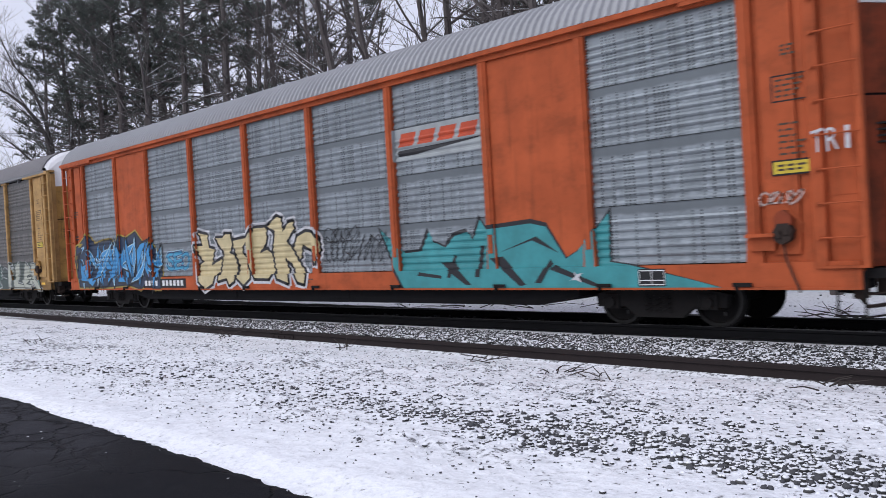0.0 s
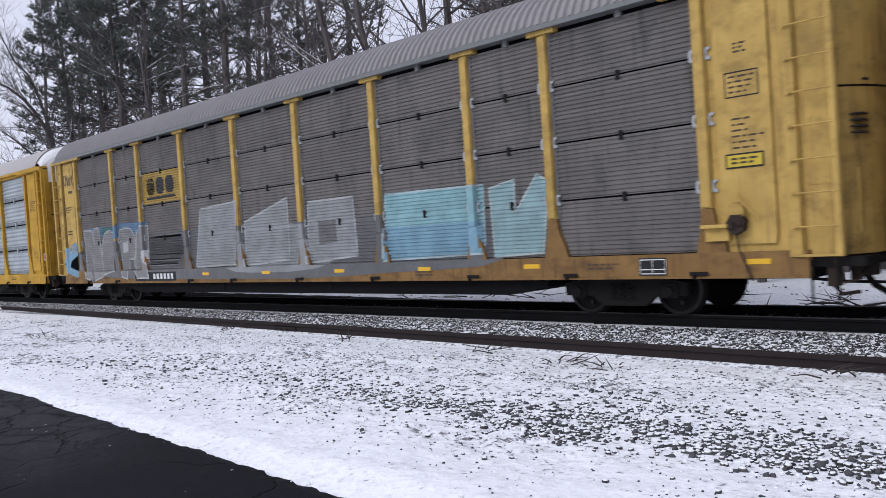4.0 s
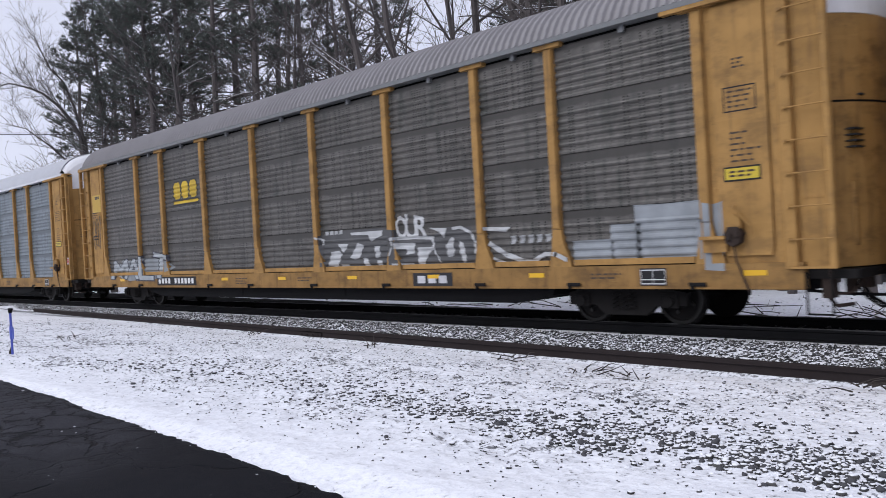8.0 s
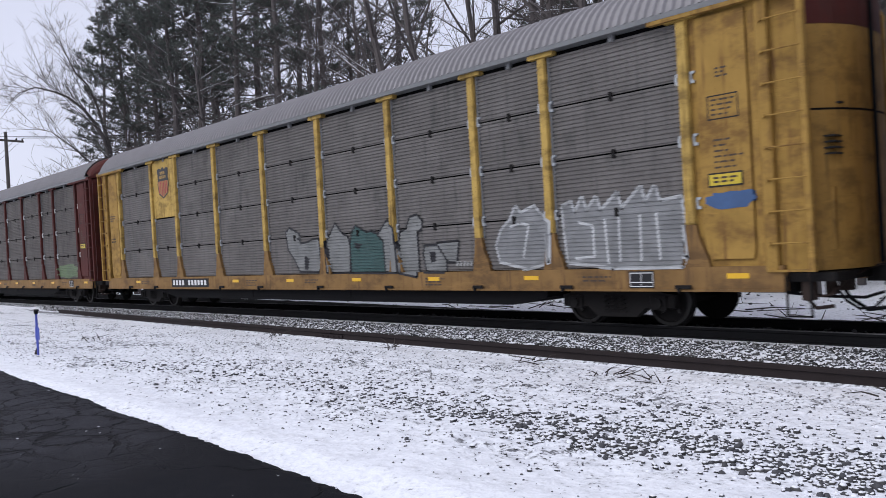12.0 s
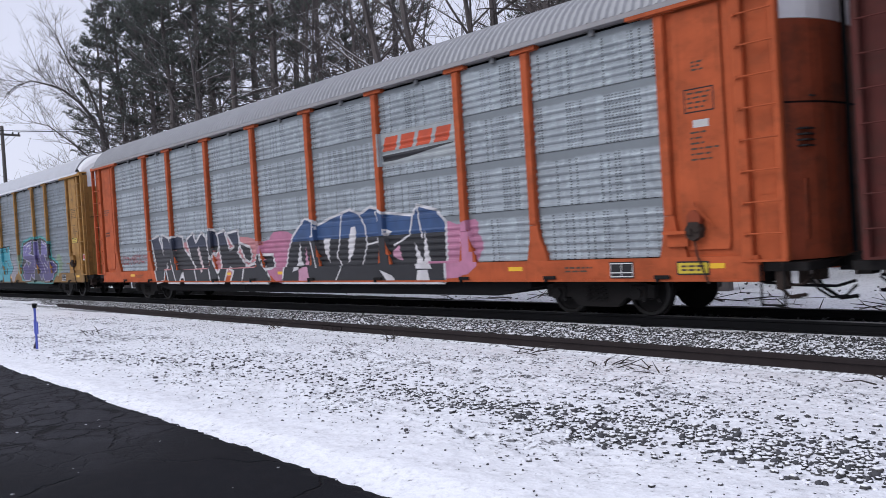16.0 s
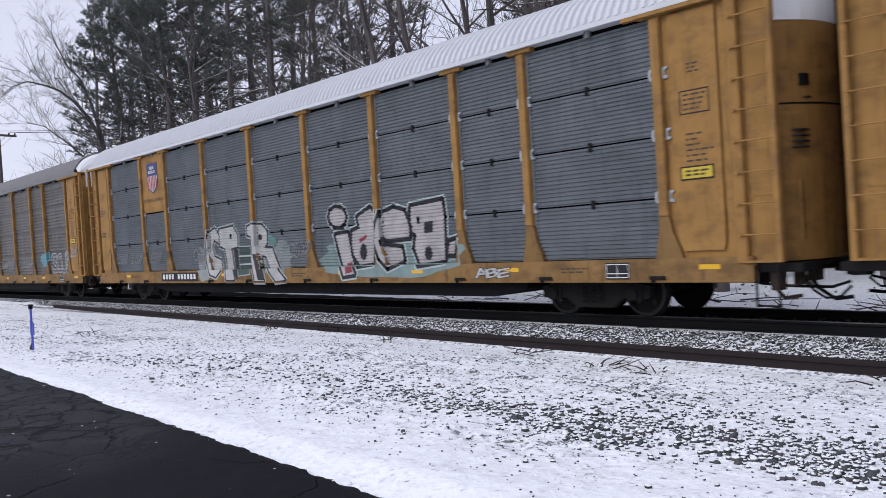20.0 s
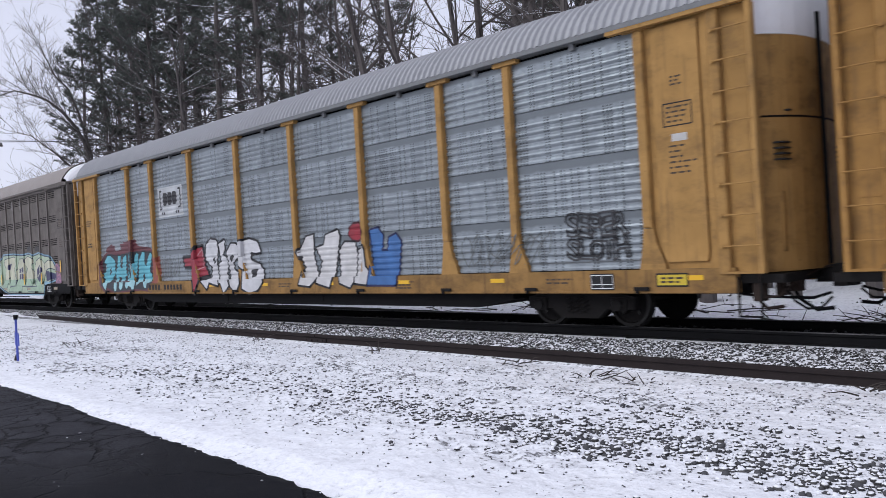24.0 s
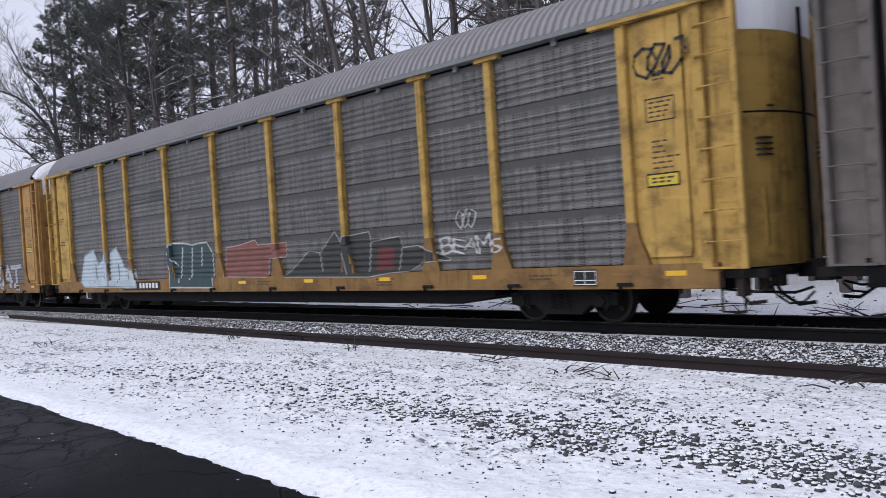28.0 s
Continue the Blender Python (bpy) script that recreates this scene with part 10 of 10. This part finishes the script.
    s.blob(-9.9, -8.6, 2.15, 2.5, (0.13, 0.03, 0.04), 4, 0.3).blob(-11.2, -10.4, 2.1, 2.4, (0.13, 0.03, 0.04), 9, 0.3)
    s.drawn("-11.71,1.89 -11.25,2.15 -10.30,2.17 -9.53,2.25 -8.54,2.29 -7.53,2.20 -7.21,2.09 -7.22,1.62 -7.33,1.43 -7.23,1.03 -7.34,0.67 -7.62,0.71 -8.18,0.76 -8.74,0.72 -10.19,0.67 -11.36,0.69 -11.85,0.94 -11.80,1.64", (0.11, 0.02, 0.028), base=1)
    s.drawn("-11.62,1.83 -11.32,2.03 -10.77,2.09 -10.31,2.01 -9.04,2.10 -8.55,2.10 -7.37,2.06 -7.27,1.82 -7.48,1.31 -7.33,1.11 -7.49,0.85 -7.92,0.78 -8.64,0.81 -10.41,0.70 -11.16,0.88 -11.72,0.94", (0.018, 0.022, 0.028), base=2)
    s.drawn("-11.43,1.81 -11.07,2.04 -10.83,2.02 -10.44,1.83 -10.47,1.39 -10.72,1.18 -11.09,1.02 -11.26,0.78 -11.50,0.93 -11.42,1.18 -11.54,1.26 -11.50,1.38 -11.30,1.47 -11.25,1.71", (0.36, 0.62, 0.66), None, (0.018, 0.022, 0.028), halo=0.12, fill2=(0.12, 0.44, 0.53), split=1.12)
    s.drawn("-10.29,1.57 -10.15,2.00 -9.93,1.98 -10.01,1.55 -9.85,1.55 -9.72,1.92 -9.47,2.00 -9.43,1.91 -9.51,1.44 -9.46,1.30 -9.61,1.22 -9.74,0.86 -9.90,0.78 -10.04,0.84 -9.93,1.23 -10.14,1.25 -10.29,0.78 -10.41,0.73 -10.51,0.87 -10.40,1.25 -10.46,1.39", (0.36, 0.62, 0.66), None, (0.018, 0.022, 0.028), halo=0.12, fill2=(0.12, 0.44, 0.53), split=1.12)
    s.drawn("-9.31,1.39 -9.17,1.91 -8.99,2.03 -8.90,1.96 -9.10,1.20 -8.95,1.20 -8.71,1.96 -8.49,2.05 -8.40,1.98 -8.60,1.36 -8.60,1.06 -8.78,0.81 -8.93,0.79 -9.04,0.90 -9.22,0.92 -9.35,0.81 -9.50,0.90 -9.37,1.21", (0.36, 0.62, 0.66), None, (0.018, 0.022, 0.028), halo=0.12, fill2=(0.12, 0.44, 0.53), split=1.12)
    s.drawn("-8.39,1.79 -8.24,1.91 -8.06,2.06 -7.88,2.05 -7.91,1.86 -7.97,1.70 -7.80,1.57 -7.68,1.81 -7.46,2.03 -7.32,1.96 -7.44,1.67 -7.56,1.44 -7.38,1.25 -7.40,1.03 -7.67,1.00 -7.76,0.84 -7.91,0.86 -7.97,1.05 -7.93,1.25 -8.06,1.34 -8.14,1.05 -8.54,0.93 -8.44,1.35", (0.36, 0.62, 0.66), None, (0.018, 0.022, 0.028), halo=0.12, fill2=(0.12, 0.44, 0.53), split=1.12)
    s.mark("-10.93,1.55 -10.82,1.59 -10.79,1.40 -10.98,1.31", (0.018, 0.022, 0.028))
    s.mark("-11.32,1.62 -11.25,1.69 -11.25,1.47", (0.5, 0.6, 0.62))
    s.mark("-8.93,1.55 -8.82,1.76 -8.90,1.41", (0.5, 0.6, 0.62))
    s.mark("-9.83,1.86 -9.76,1.88 -9.84,1.72", (0.5, 0.6, 0.62))
    s.mark("-10.36,1.80 -10.32,1.87 -10.40,1.75", (0.5, 0.6, 0.62))
    s.done(Mc[1], "light blue lettering on a dark red cloud")
    s = Spray(B[0])
    s.blob(-11.6, -10.2, 1.0, 2.2, (0.26, 0.16, 0.13), 2, 0.25).blob(-6.4, -4.9, 1.25, 1.75, (0.20, 0.09, 0.085), 7, 0.3).blob(-6.5, -5.3, 1.45, 1.95, (0.40, 0.32, 0.28), 6, 0.3)
    s.drawn("-11.68,2.41 -11.05,2.48 -10.48,2.21 -10.39,1.80 -10.63,1.22 -11.18,0.95 -11.65,1.14 -11.70,1.67 -11.79,1.99", (0.022, 0.030, 0.036), (0.56, 0.57, 0.58), None, 0.085)
    s.drawn("-10.61,1.42 -10.50,2.01 -10.04,2.22 -9.58,2.04 -9.43,1.65 -9.86,1.48 -10.23,1.40 -10.13,1.10 -9.58,1.23 -9.72,1.00 -10.33,0.93", (0.022, 0.030, 0.036), (0.56, 0.57, 0.58), None, 0.085)
    s.drawn("-9.63,1.38 -9.40,2.03 -8.99,2.23 -8.57,2.06 -8.65,1.06 -8.87,0.93 -9.31,0.99 -9.59,1.09", (0.022, 0.030, 0.036), (0.56, 0.57, 0.58), None, 0.085)
    s.drawn("-8.56,2.01 -8.22,1.94 -8.31,1.32 -8.12,1.18 -7.91,2.09 -7.93,2.45 -7.59,2.48 -7.59,1.72 -7.73,1.04 -8.24,0.87 -8.59,1.06", (0.022, 0.030, 0.036), (0.56, 0.57, 0.58), None, 0.085)
    s.drawn("-7.55,1.64 -7.37,2.22 -6.95,2.33 -6.49,2.06 -6.35,1.64 -6.28,1.32 -6.70,1.44 -6.63,1.17 -6.91,0.93 -7.36,0.99 -7.57,1.29", (0.022, 0.030, 0.036), (0.56, 0.57, 0.58), None, 0.085)
    s.mark("-11.23,2.01 -10.82,2.03 -10.84,1.53 -11.23,1.13 -11.36,1.24 -11.19,1.65", (0.34, 0.25, 0.21))
    s.mark("-10.18,1.74 -9.89,1.82 -9.97,1.59 -10.20,1.50", (0.34, 0.25, 0.21))
    s.mark("-9.26,1.74 -8.92,1.72 -9.01,1.26 -9.35,1.22", (0.34, 0.25, 0.21))
    s.mark("-7.22,1.74 -6.90,1.80 -6.78,1.59 -7.18,1.57", (0.34, 0.25, 0.21))
    s.mark("-7.24,1.36 -6.88,1.35 -7.12,1.15", (0.34, 0.25, 0.21))
    s.mark("-7.12,1.32 -7.03,1.31 -7.05,1.22 -7.12,1.23", (0.35, 0.04, 0.03))
    s.done(B[1], "black script lettering edged in white")
    s = Spray(B[0])
    s.line("-6.28,2.08 -6.15,2.12 -6.18,1.99", (0.5, 0.46, 0.44), 0.03)
    s.line("-6.12,2.01 -6.09,2.10", (0.5, 0.46, 0.44), 0.03)
    s.line("-6.04,2.10 -6.03,1.98 -5.96,1.98", (0.5, 0.46, 0.44), 0.03)
    s.line("-5.92,2.10 -5.91,1.98", (0.5, 0.46, 0.44), 0.03)
    s.line("-5.82,2.08 -5.64,2.08", (0.5, 0.46, 0.44), 0.03)
    s.line("-5.74,2.07 -5.74,1.96", (0.5, 0.46, 0.44), 0.03)
    s.line("-12.67,2.16 -12.49,2.04 -12.61,1.92", (0.5, 0.46, 0.44), 0.03)
    s.line("-12.44,2.12 -12.31,1.92", (0.5, 0.46, 0.44), 0.03)
    s.line("-12.25,2.11 -12.11,1.93 -12.24,1.89", (0.5, 0.46, 0.44), 0.03)
    s.done(B[1], "small pale tags")
    s = Spray(C[0])
    s.blob(-7.4, -4.5, 1.2, 2.1, (0.24, 0.23, 0.235), 4, 0.15)
    s.drawn("-11.60,2.53 -10.23,2.56 -8.96,2.51 -8.74,2.61 -7.75,2.58 -6.68,2.56 -6.70,2.19 -7.59,2.14 -9.09,2.13 -11.57,2.36", (0.10, 0.20, 0.33), base=1)
    s.drawn("-10.25,2.32 -10.05,2.54 -9.18,2.53 -9.07,2.44 -10.00,2.30", (0.03, 0.14, 0.15), base=2)
    s.drawn("-11.53,2.47 -10.88,2.44 -10.73,1.91 -10.71,2.50 -10.36,2.52 -10.27,2.02 -10.18,1.46 -9.96,0.91 -10.73,0.76 -10.87,1.50 -10.99,1.76 -10.77,0.74 -11.47,0.87 -11.44,1.82", (0.24, 0.235, 0.235), (0.46, 0.47, 0.48), None, 0.10)
    s.drawn("-10.05,2.00 -9.82,2.31 -9.47,2.40 -9.14,2.27 -9.02,2.02 -9.07,1.10 -10.03,0.95 -10.15,1.46", (0.24, 0.235, 0.235), (0.46, 0.47, 0.48), None, 0.10)
    s.drawn("-8.70,2.35 -8.29,2.43 -7.90,2.36 -7.67,2.15 -7.62,1.72 -7.76,1.44 -8.10,1.46 -8.18,0.82 -8.53,0.88 -8.60,1.48 -8.70,1.90", (0.24, 0.235, 0.235), (0.46, 0.47, 0.48), None, 0.10)
    s.drawn("-7.55,1.71 -7.50,2.18 -7.29,2.38 -7.00,2.42 -6.71,2.41 -6.77,0.84 -7.43,0.83 -7.75,1.25", (0.24, 0.235, 0.235), (0.46, 0.47, 0.48), None, 0.10)
    s.mark("-9.69,2.03 -9.35,2.02 -9.42,1.32 -9.60,1.14 -9.76,1.44", (0.50, 0.51, 0.52))
    s.mark("-8.52,1.98 -8.12,2.00 -8.13,1.66 -8.54,1.63", (0.50, 0.51, 0.52))
    s.mark("-7.21,1.64 -6.74,1.70 -6.76,1.20 -7.05,1.31", (0.50, 0.51, 0.52))
    s.mark("-9.66,1.60 -9.46,1.59 -9.48,1.37 -9.66,1.38", (0.10, 0.14, 0.22))
    s.mark("-6.92,1.39 -6.75,1.41 -6.76,1.27 -6.91,1.28", (0.45, 0.16, 0.11))
    s.drawn("-3.40,2.70 -1.41,2.79 -1.61,1.17 -3.81,1.11", (0.30, 0.31, 0.32), (0.44, 0.46, 0.47), None, 0.10)
    s.drawn("-1.15,2.21 0.79,2.70 0.75,1.23 -1.16,1.11", (0.30, 0.31, 0.32), (0.44, 0.46, 0.47), None, 0.10)
    s.drawn("1.67,2.53 3.31,2.53 3.37,1.26 1.55,1.12", (0.30, 0.31, 0.32), (0.44, 0.46, 0.47), None, 0.10)
    s.mark("-2.97,2.28 -1.97,2.34 -2.04,1.95 -2.94,1.89", (0.15, 0.15, 0.15))
    s.mark("1.99,2.08 2.68,2.08 2.68,1.57 2.01,1.52", (0.15, 0.15, 0.15))
    s.mark("-0.55,2.00 0.36,2.15 0.22,1.88 -0.45,1.77", (0.15, 0.15, 0.15))
    s.blob(-3.2, 3.0, 0.95, 2.1, (0.27, 0.28, 0.29), 8, 0.08)
    s.drawn("4.45,2.50 7.24,2.46 7.21,1.19 4.34,1.11", (0.20, 0.36, 0.46), (0.42, 0.52, 0.55), None, 0.08, fill2=(0.26, 0.46, 0.50), split=1.8)
    s.drawn("7.43,2.38 8.01,2.49 7.98,1.83 8.56,2.53 8.81,2.40 8.60,1.16 7.48,1.11", (0.28, 0.42, 0.44), (0.44, 0.52, 0.52), None, 0.08)
    s.done(C[1], "large silver lettering with blue shading")
    s = Spray(E[0])
    s.drawn("1.49,1.93 2.44,2.02 3.89,2.00 5.55,1.76 5.99,1.92 6.67,1.88 6.83,1.38 6.73,1.12 4.39,1.16 3.90,1.18 2.77,1.14 1.51,1.17", (0.085, 0.085, 0.088), base=1)
    s.drawn("1.78,1.19 1.93,1.52 2.27,1.54 2.35,1.45 2.16,1.15", (0.52, 0.53, 0.54))
    s.drawn("2.20,1.70 2.61,1.69 2.43,1.49 2.31,1.56", (0.52, 0.53, 0.54))
    s.drawn("2.66,1.36 2.97,1.70 3.20,1.64 3.02,1.35 2.82,1.32", (0.52, 0.53, 0.54))
    s.drawn("2.71,1.95 3.26,1.95 3.89,1.95 3.88,1.84 3.47,1.72 3.37,1.87 2.75,1.89", (0.52, 0.53, 0.54))
    s.drawn("3.57,1.60 3.76,1.61 3.77,1.35 3.62,1.33", (0.52, 0.53, 0.54))
    s.drawn("3.13,1.35 3.29,1.34 3.42,1.15 3.23,1.13", (0.52, 0.53, 0.54))
    s.drawn("2.29,1.21 2.61,1.21 2.57,1.14 2.32,1.16", (0.52, 0.53, 0.54))
    s.drawn("3.66,1.28 3.84,1.27 3.83,1.17 3.68,1.16", (0.52, 0.53, 0.54))
    s.drawn("5.05,1.49 5.53,1.50 5.33,1.29 5.25,1.15 5.06,1.16", (0.52, 0.53, 0.54))
    s.drawn("5.44,1.93 5.98,1.90 5.88,1.69 5.77,1.82", (0.52, 0.53, 0.54))
    s.drawn("5.93,1.55 6.12,1.71 6.20,1.66 6.14,1.57 6.19,1.40 6.12,1.31 5.97,1.29", (0.52, 0.53, 0.54))
    s.drawn("6.32,1.63 6.45,1.55 6.52,1.21 6.43,1.16 6.33,1.40", (0.52, 0.53, 0.54))
    s.drawn("7.08,1.86 7.75,1.83 7.62,1.74 7.10,1.79", (0.52, 0.53, 0.54))
    s.drawn("4.26,1.20 4.90,1.19 4.90,1.15 4.26,1.16", (0.52, 0.53, 0.54))
    s.drawn("4.33,1.64 4.97,1.63 4.94,1.40 4.68,1.38 4.69,1.50 4.35,1.51", (0.52, 0.53, 0.54))
    s.line("4.30,1.74 4.98,1.74 5.55,1.71 5.56,1.49 5.09,1.49", (0.52, 0.53, 0.54), 0.07)
    s.line("5.53,1.50 5.70,1.28 5.76,1.20", (0.52, 0.53, 0.54), 0.035)
    s.line("6.16,1.88 6.39,1.89 6.67,1.77 6.79,1.56 6.78,1.37", (0.52, 0.53, 0.54), 0.06)
    s.line("7.19,1.52 7.59,1.31 8.02,1.17 8.26,1.14", (0.52, 0.53, 0.54), 0.1)
    s.line("8.31,1.18 8.55,1.29 8.86,1.28 9.09,1.18", (0.52, 0.53, 0.54), 0.08)
    s.line("4.27,1.75 4.29,1.57 4.19,1.39", (0.52, 0.53, 0.54), 0.05)
    s.line("1.40,1.88 1.66,1.81 1.56,1.67", (0.52, 0.53, 0.54), 0.05)
    s.line("7.28,1.23 7.58,1.13", (0.52, 0.53, 0.54), 0.06)
    s.mark("7.74,1.65 7.88,1.66 7.85,1.51 7.75,1.49", (0.40, 0.41, 0.42))
    s.mark("7.96,1.65 8.10,1.66 8.07,1.51 7.97,1.50", (0.40, 0.41, 0.42))
    s.mark("8.17,1.65 8.31,1.66 8.29,1.51 8.18,1.50", (0.40, 0.41, 0.42))
    s.mark("8.38,1.65 8.52,1.66 8.49,1.52 8.39,1.50", (0.40, 0.41, 0.42))
    s.mark("8.59,1.65 8.73,1.66 8.70,1.52 8.60,1.51", (0.40, 0.41, 0.42))
    s.mark("1.72,2.02 1.86,2.02 1.85,1.93 1.71,1.93", (0.46, 0.47, 0.48))
    s.mark("1.91,2.02 2.05,2.02 2.04,1.93 1.90,1.93", (0.46, 0.47, 0.48))
    s.mark("2.10,2.02 2.23,2.02 2.22,1.94 2.09,1.93", (0.46, 0.47, 0.48))
    s.mark("2.28,2.02 2.41,2.03 2.40,1.94 2.27,1.93", (0.46, 0.47, 0.48))
    s.done(E[1], "faded white lettering on a sooty screen")
    s = Spray(E[0])
    s.word("OUR", 4.39, 5.36, 1.74, 2.25, (0.55, 0.56, 0.57), fat=(0.03, 0, 0), seed=9, jitter=0.04)
    s.done(E[1], "small white tag")
    s = Spray(E[0], "railway_mark")
    s.shape([(4.93, 0.70), (6.15, 0.70), (6.15, 0.98), (4.93, 0.98)], BLACK)
    s.shape([(5.08, 0.76), (5.32, 0.76), (5.32, 0.92), (5.08, 0.92)], WHITE)
    s.shape([(5.41, 0.76), (5.65, 0.76), (5.65, 0.92), (5.41, 0.92)], WHITE)
    s.shape([(5.74, 0.76), (5.98, 0.76), (5.98, 0.92), (5.74, 0.92)], WHITE)
    s.done(E[1], "black plate with three pale blocks")
    s = Spray(G[0])
    s.drawn("-0.40,2.18 -0.22,2.28 0.22,2.10 0.26,1.84 0.59,1.86 0.81,1.92 1.13,1.94 1.16,1.13 0.20,1.14 -0.05,1.48 -0.32,1.72", (0.23, 0.235, 0.23), BLACK, None, 0.10)
    s.drawn("1.69,2.05 1.91,2.28 2.17,2.02 2.40,1.94 2.47,1.67 2.43,1.10 1.57,1.10 1.53,1.85", (0.23, 0.235, 0.23), BLACK, None, 0.10)
    s.drawn("2.59,2.03 2.74,2.18 3.00,2.07 3.16,2.00 3.34,2.02 3.78,1.87 3.85,1.07 2.52,1.09 2.49,1.67", (0.045, 0.10, 0.095), BLACK, None, 0.10)
    s.drawn("3.62,1.94 3.97,2.24 4.27,2.05 4.32,1.07 3.85,1.08 3.82,1.80", (0.23, 0.235, 0.23), BLACK, None, 0.10)
    s.drawn("4.65,2.00 4.81,2.26 5.03,2.30 5.20,2.17 5.15,2.00 5.01,1.95 5.02,0.97 4.43,1.06 4.35,1.59 4.46,1.95", (0.23, 0.235, 0.23), BLACK, None, 0.10)
    s.drawn("5.27,1.61 5.75,1.61 5.92,1.30 5.91,1.06 5.30,1.07 5.22,1.44", (0.23, 0.235, 0.23), BLACK, None, 0.10)
    s.drawn("5.68,1.65 6.33,1.67 6.24,1.26 6.00,1.27", (0.23, 0.235, 0.23), BLACK, None, 0.10)
    s.mark("2.00,1.66 2.14,1.62 2.02,1.35 1.78,1.36", BLACK)
    s.mark("4.50,1.55 4.58,1.40 4.48,1.22 4.37,1.28", BLACK)
    s.mark("0.45,1.54 0.66,1.46 0.59,1.17 0.42,1.18", BLACK)
    s.mark("2.66,1.80 2.97,1.75 2.83,1.62 2.70,1.66", BLACK)
    s.mark("5.40,1.49 5.60,1.49 5.60,1.28 5.45,1.25", BLACK)
    s.mark("0.10,2.00 0.22,2.05 0.24,1.92", BLACK)
    s.mark("6.24,1.26 6.32,1.26 6.31,1.16 6.23,1.16", (0.40, 0.40, 0.39))
    s.mark("6.35,1.26 6.42,1.26 6.42,1.16 6.34,1.16", (0.40, 0.40, 0.39))
    s.mark("6.45,1.25 6.53,1.26 6.52,1.16 6.45,1.15", (0.40, 0.40, 0.39))
    s.mark("6.55,1.25 6.63,1.25 6.62,1.16 6.55,1.15", (0.40, 0.40, 0.39))
    s.mark("6.66,1.25 6.73,1.25 6.72,1.15 6.65,1.15", (0.40, 0.40, 0.39))
    s.mark("6.76,1.24 6.83,1.25 6.82,1.15 6.75,1.15", (0.40, 0.40, 0.39))
    s.done(G[1], "grey and teal cartoon lettering edged in black")
    s = Spray(G[0])
    s.drawn("7.45,1.54 7.60,1.83 7.86,2.04 8.00,2.26 8.11,2.13 8.35,2.20 8.47,2.24 8.62,2.08 8.89,1.92 8.83,1.21 8.25,1.09 7.54,1.24", (0.25, 0.255, 0.26), (0.50, 0.51, 0.52), None, 0.12)
    s.drawn("9.18,2.19 9.35,2.25 9.44,2.02 9.62,2.31 9.70,2.05 9.93,2.29 10.01,2.03 10.38,2.33 10.45,2.03 10.86,2.39 10.93,2.10 11.14,2.37 11.21,2.12 11.62,2.17 11.70,1.22 11.62,1.08 10.28,1.08 9.26,1.19 9.20,1.77", (0.25, 0.255, 0.26), (0.50, 0.51, 0.52), None, 0.12)
    s.line("7.85,1.90 8.09,1.96 8.32,1.91 8.15,1.30", (0.60, 0.61, 0.62), 0.05)
    s.line("9.53,1.89 9.84,1.81 9.84,1.26 9.43,1.24", (0.60, 0.61, 0.62), 0.05)
    s.line("10.40,1.92 10.39,1.18", (0.60, 0.61, 0.62), 0.05)
    s.line("10.83,1.93 10.82,1.18", (0.60, 0.61, 0.62), 0.05)
    s.line("11.15,1.94 11.19,1.20", (0.60, 0.61, 0.62), 0.05)
    s.line("10.10,1.90 10.14,1.15", (0.60, 0.61, 0.62), 0.05)
    s.done(G[1], "white bubble lettering")


big_lettering()

# ---- what moves ----


def motions():
    for car, cfg in zip(CARS, FLEET):
        walk(car, [(t, pose(cfg["start"] + SPEED * t + d, TRACK_Y, 0)) for t, d in SURGE])
    for w, ax, start, face in WHEELS:
        seen = [t for t in (k / 30 for k in range(841)) if -60 < start + SPEED * t < 24]
        t0, t1 = (seen[0], seen[-1]) if seen else (0.0, 0.0)
        rows, last = [], None
        for k in range(841):
            t = k / 30
            if k in (0, 840) or t0 <= t <= t1:
                turn = math.degrees(SPEED * (min(max(t, t0), t1) - t0) / 0.42) * face
                rows.append((t, Matrix.Translation((ax, 0, 0.42)) @ pose(0, 0, 0, 0, turn % 360, 0)))
        walk(w, rows)


motions()
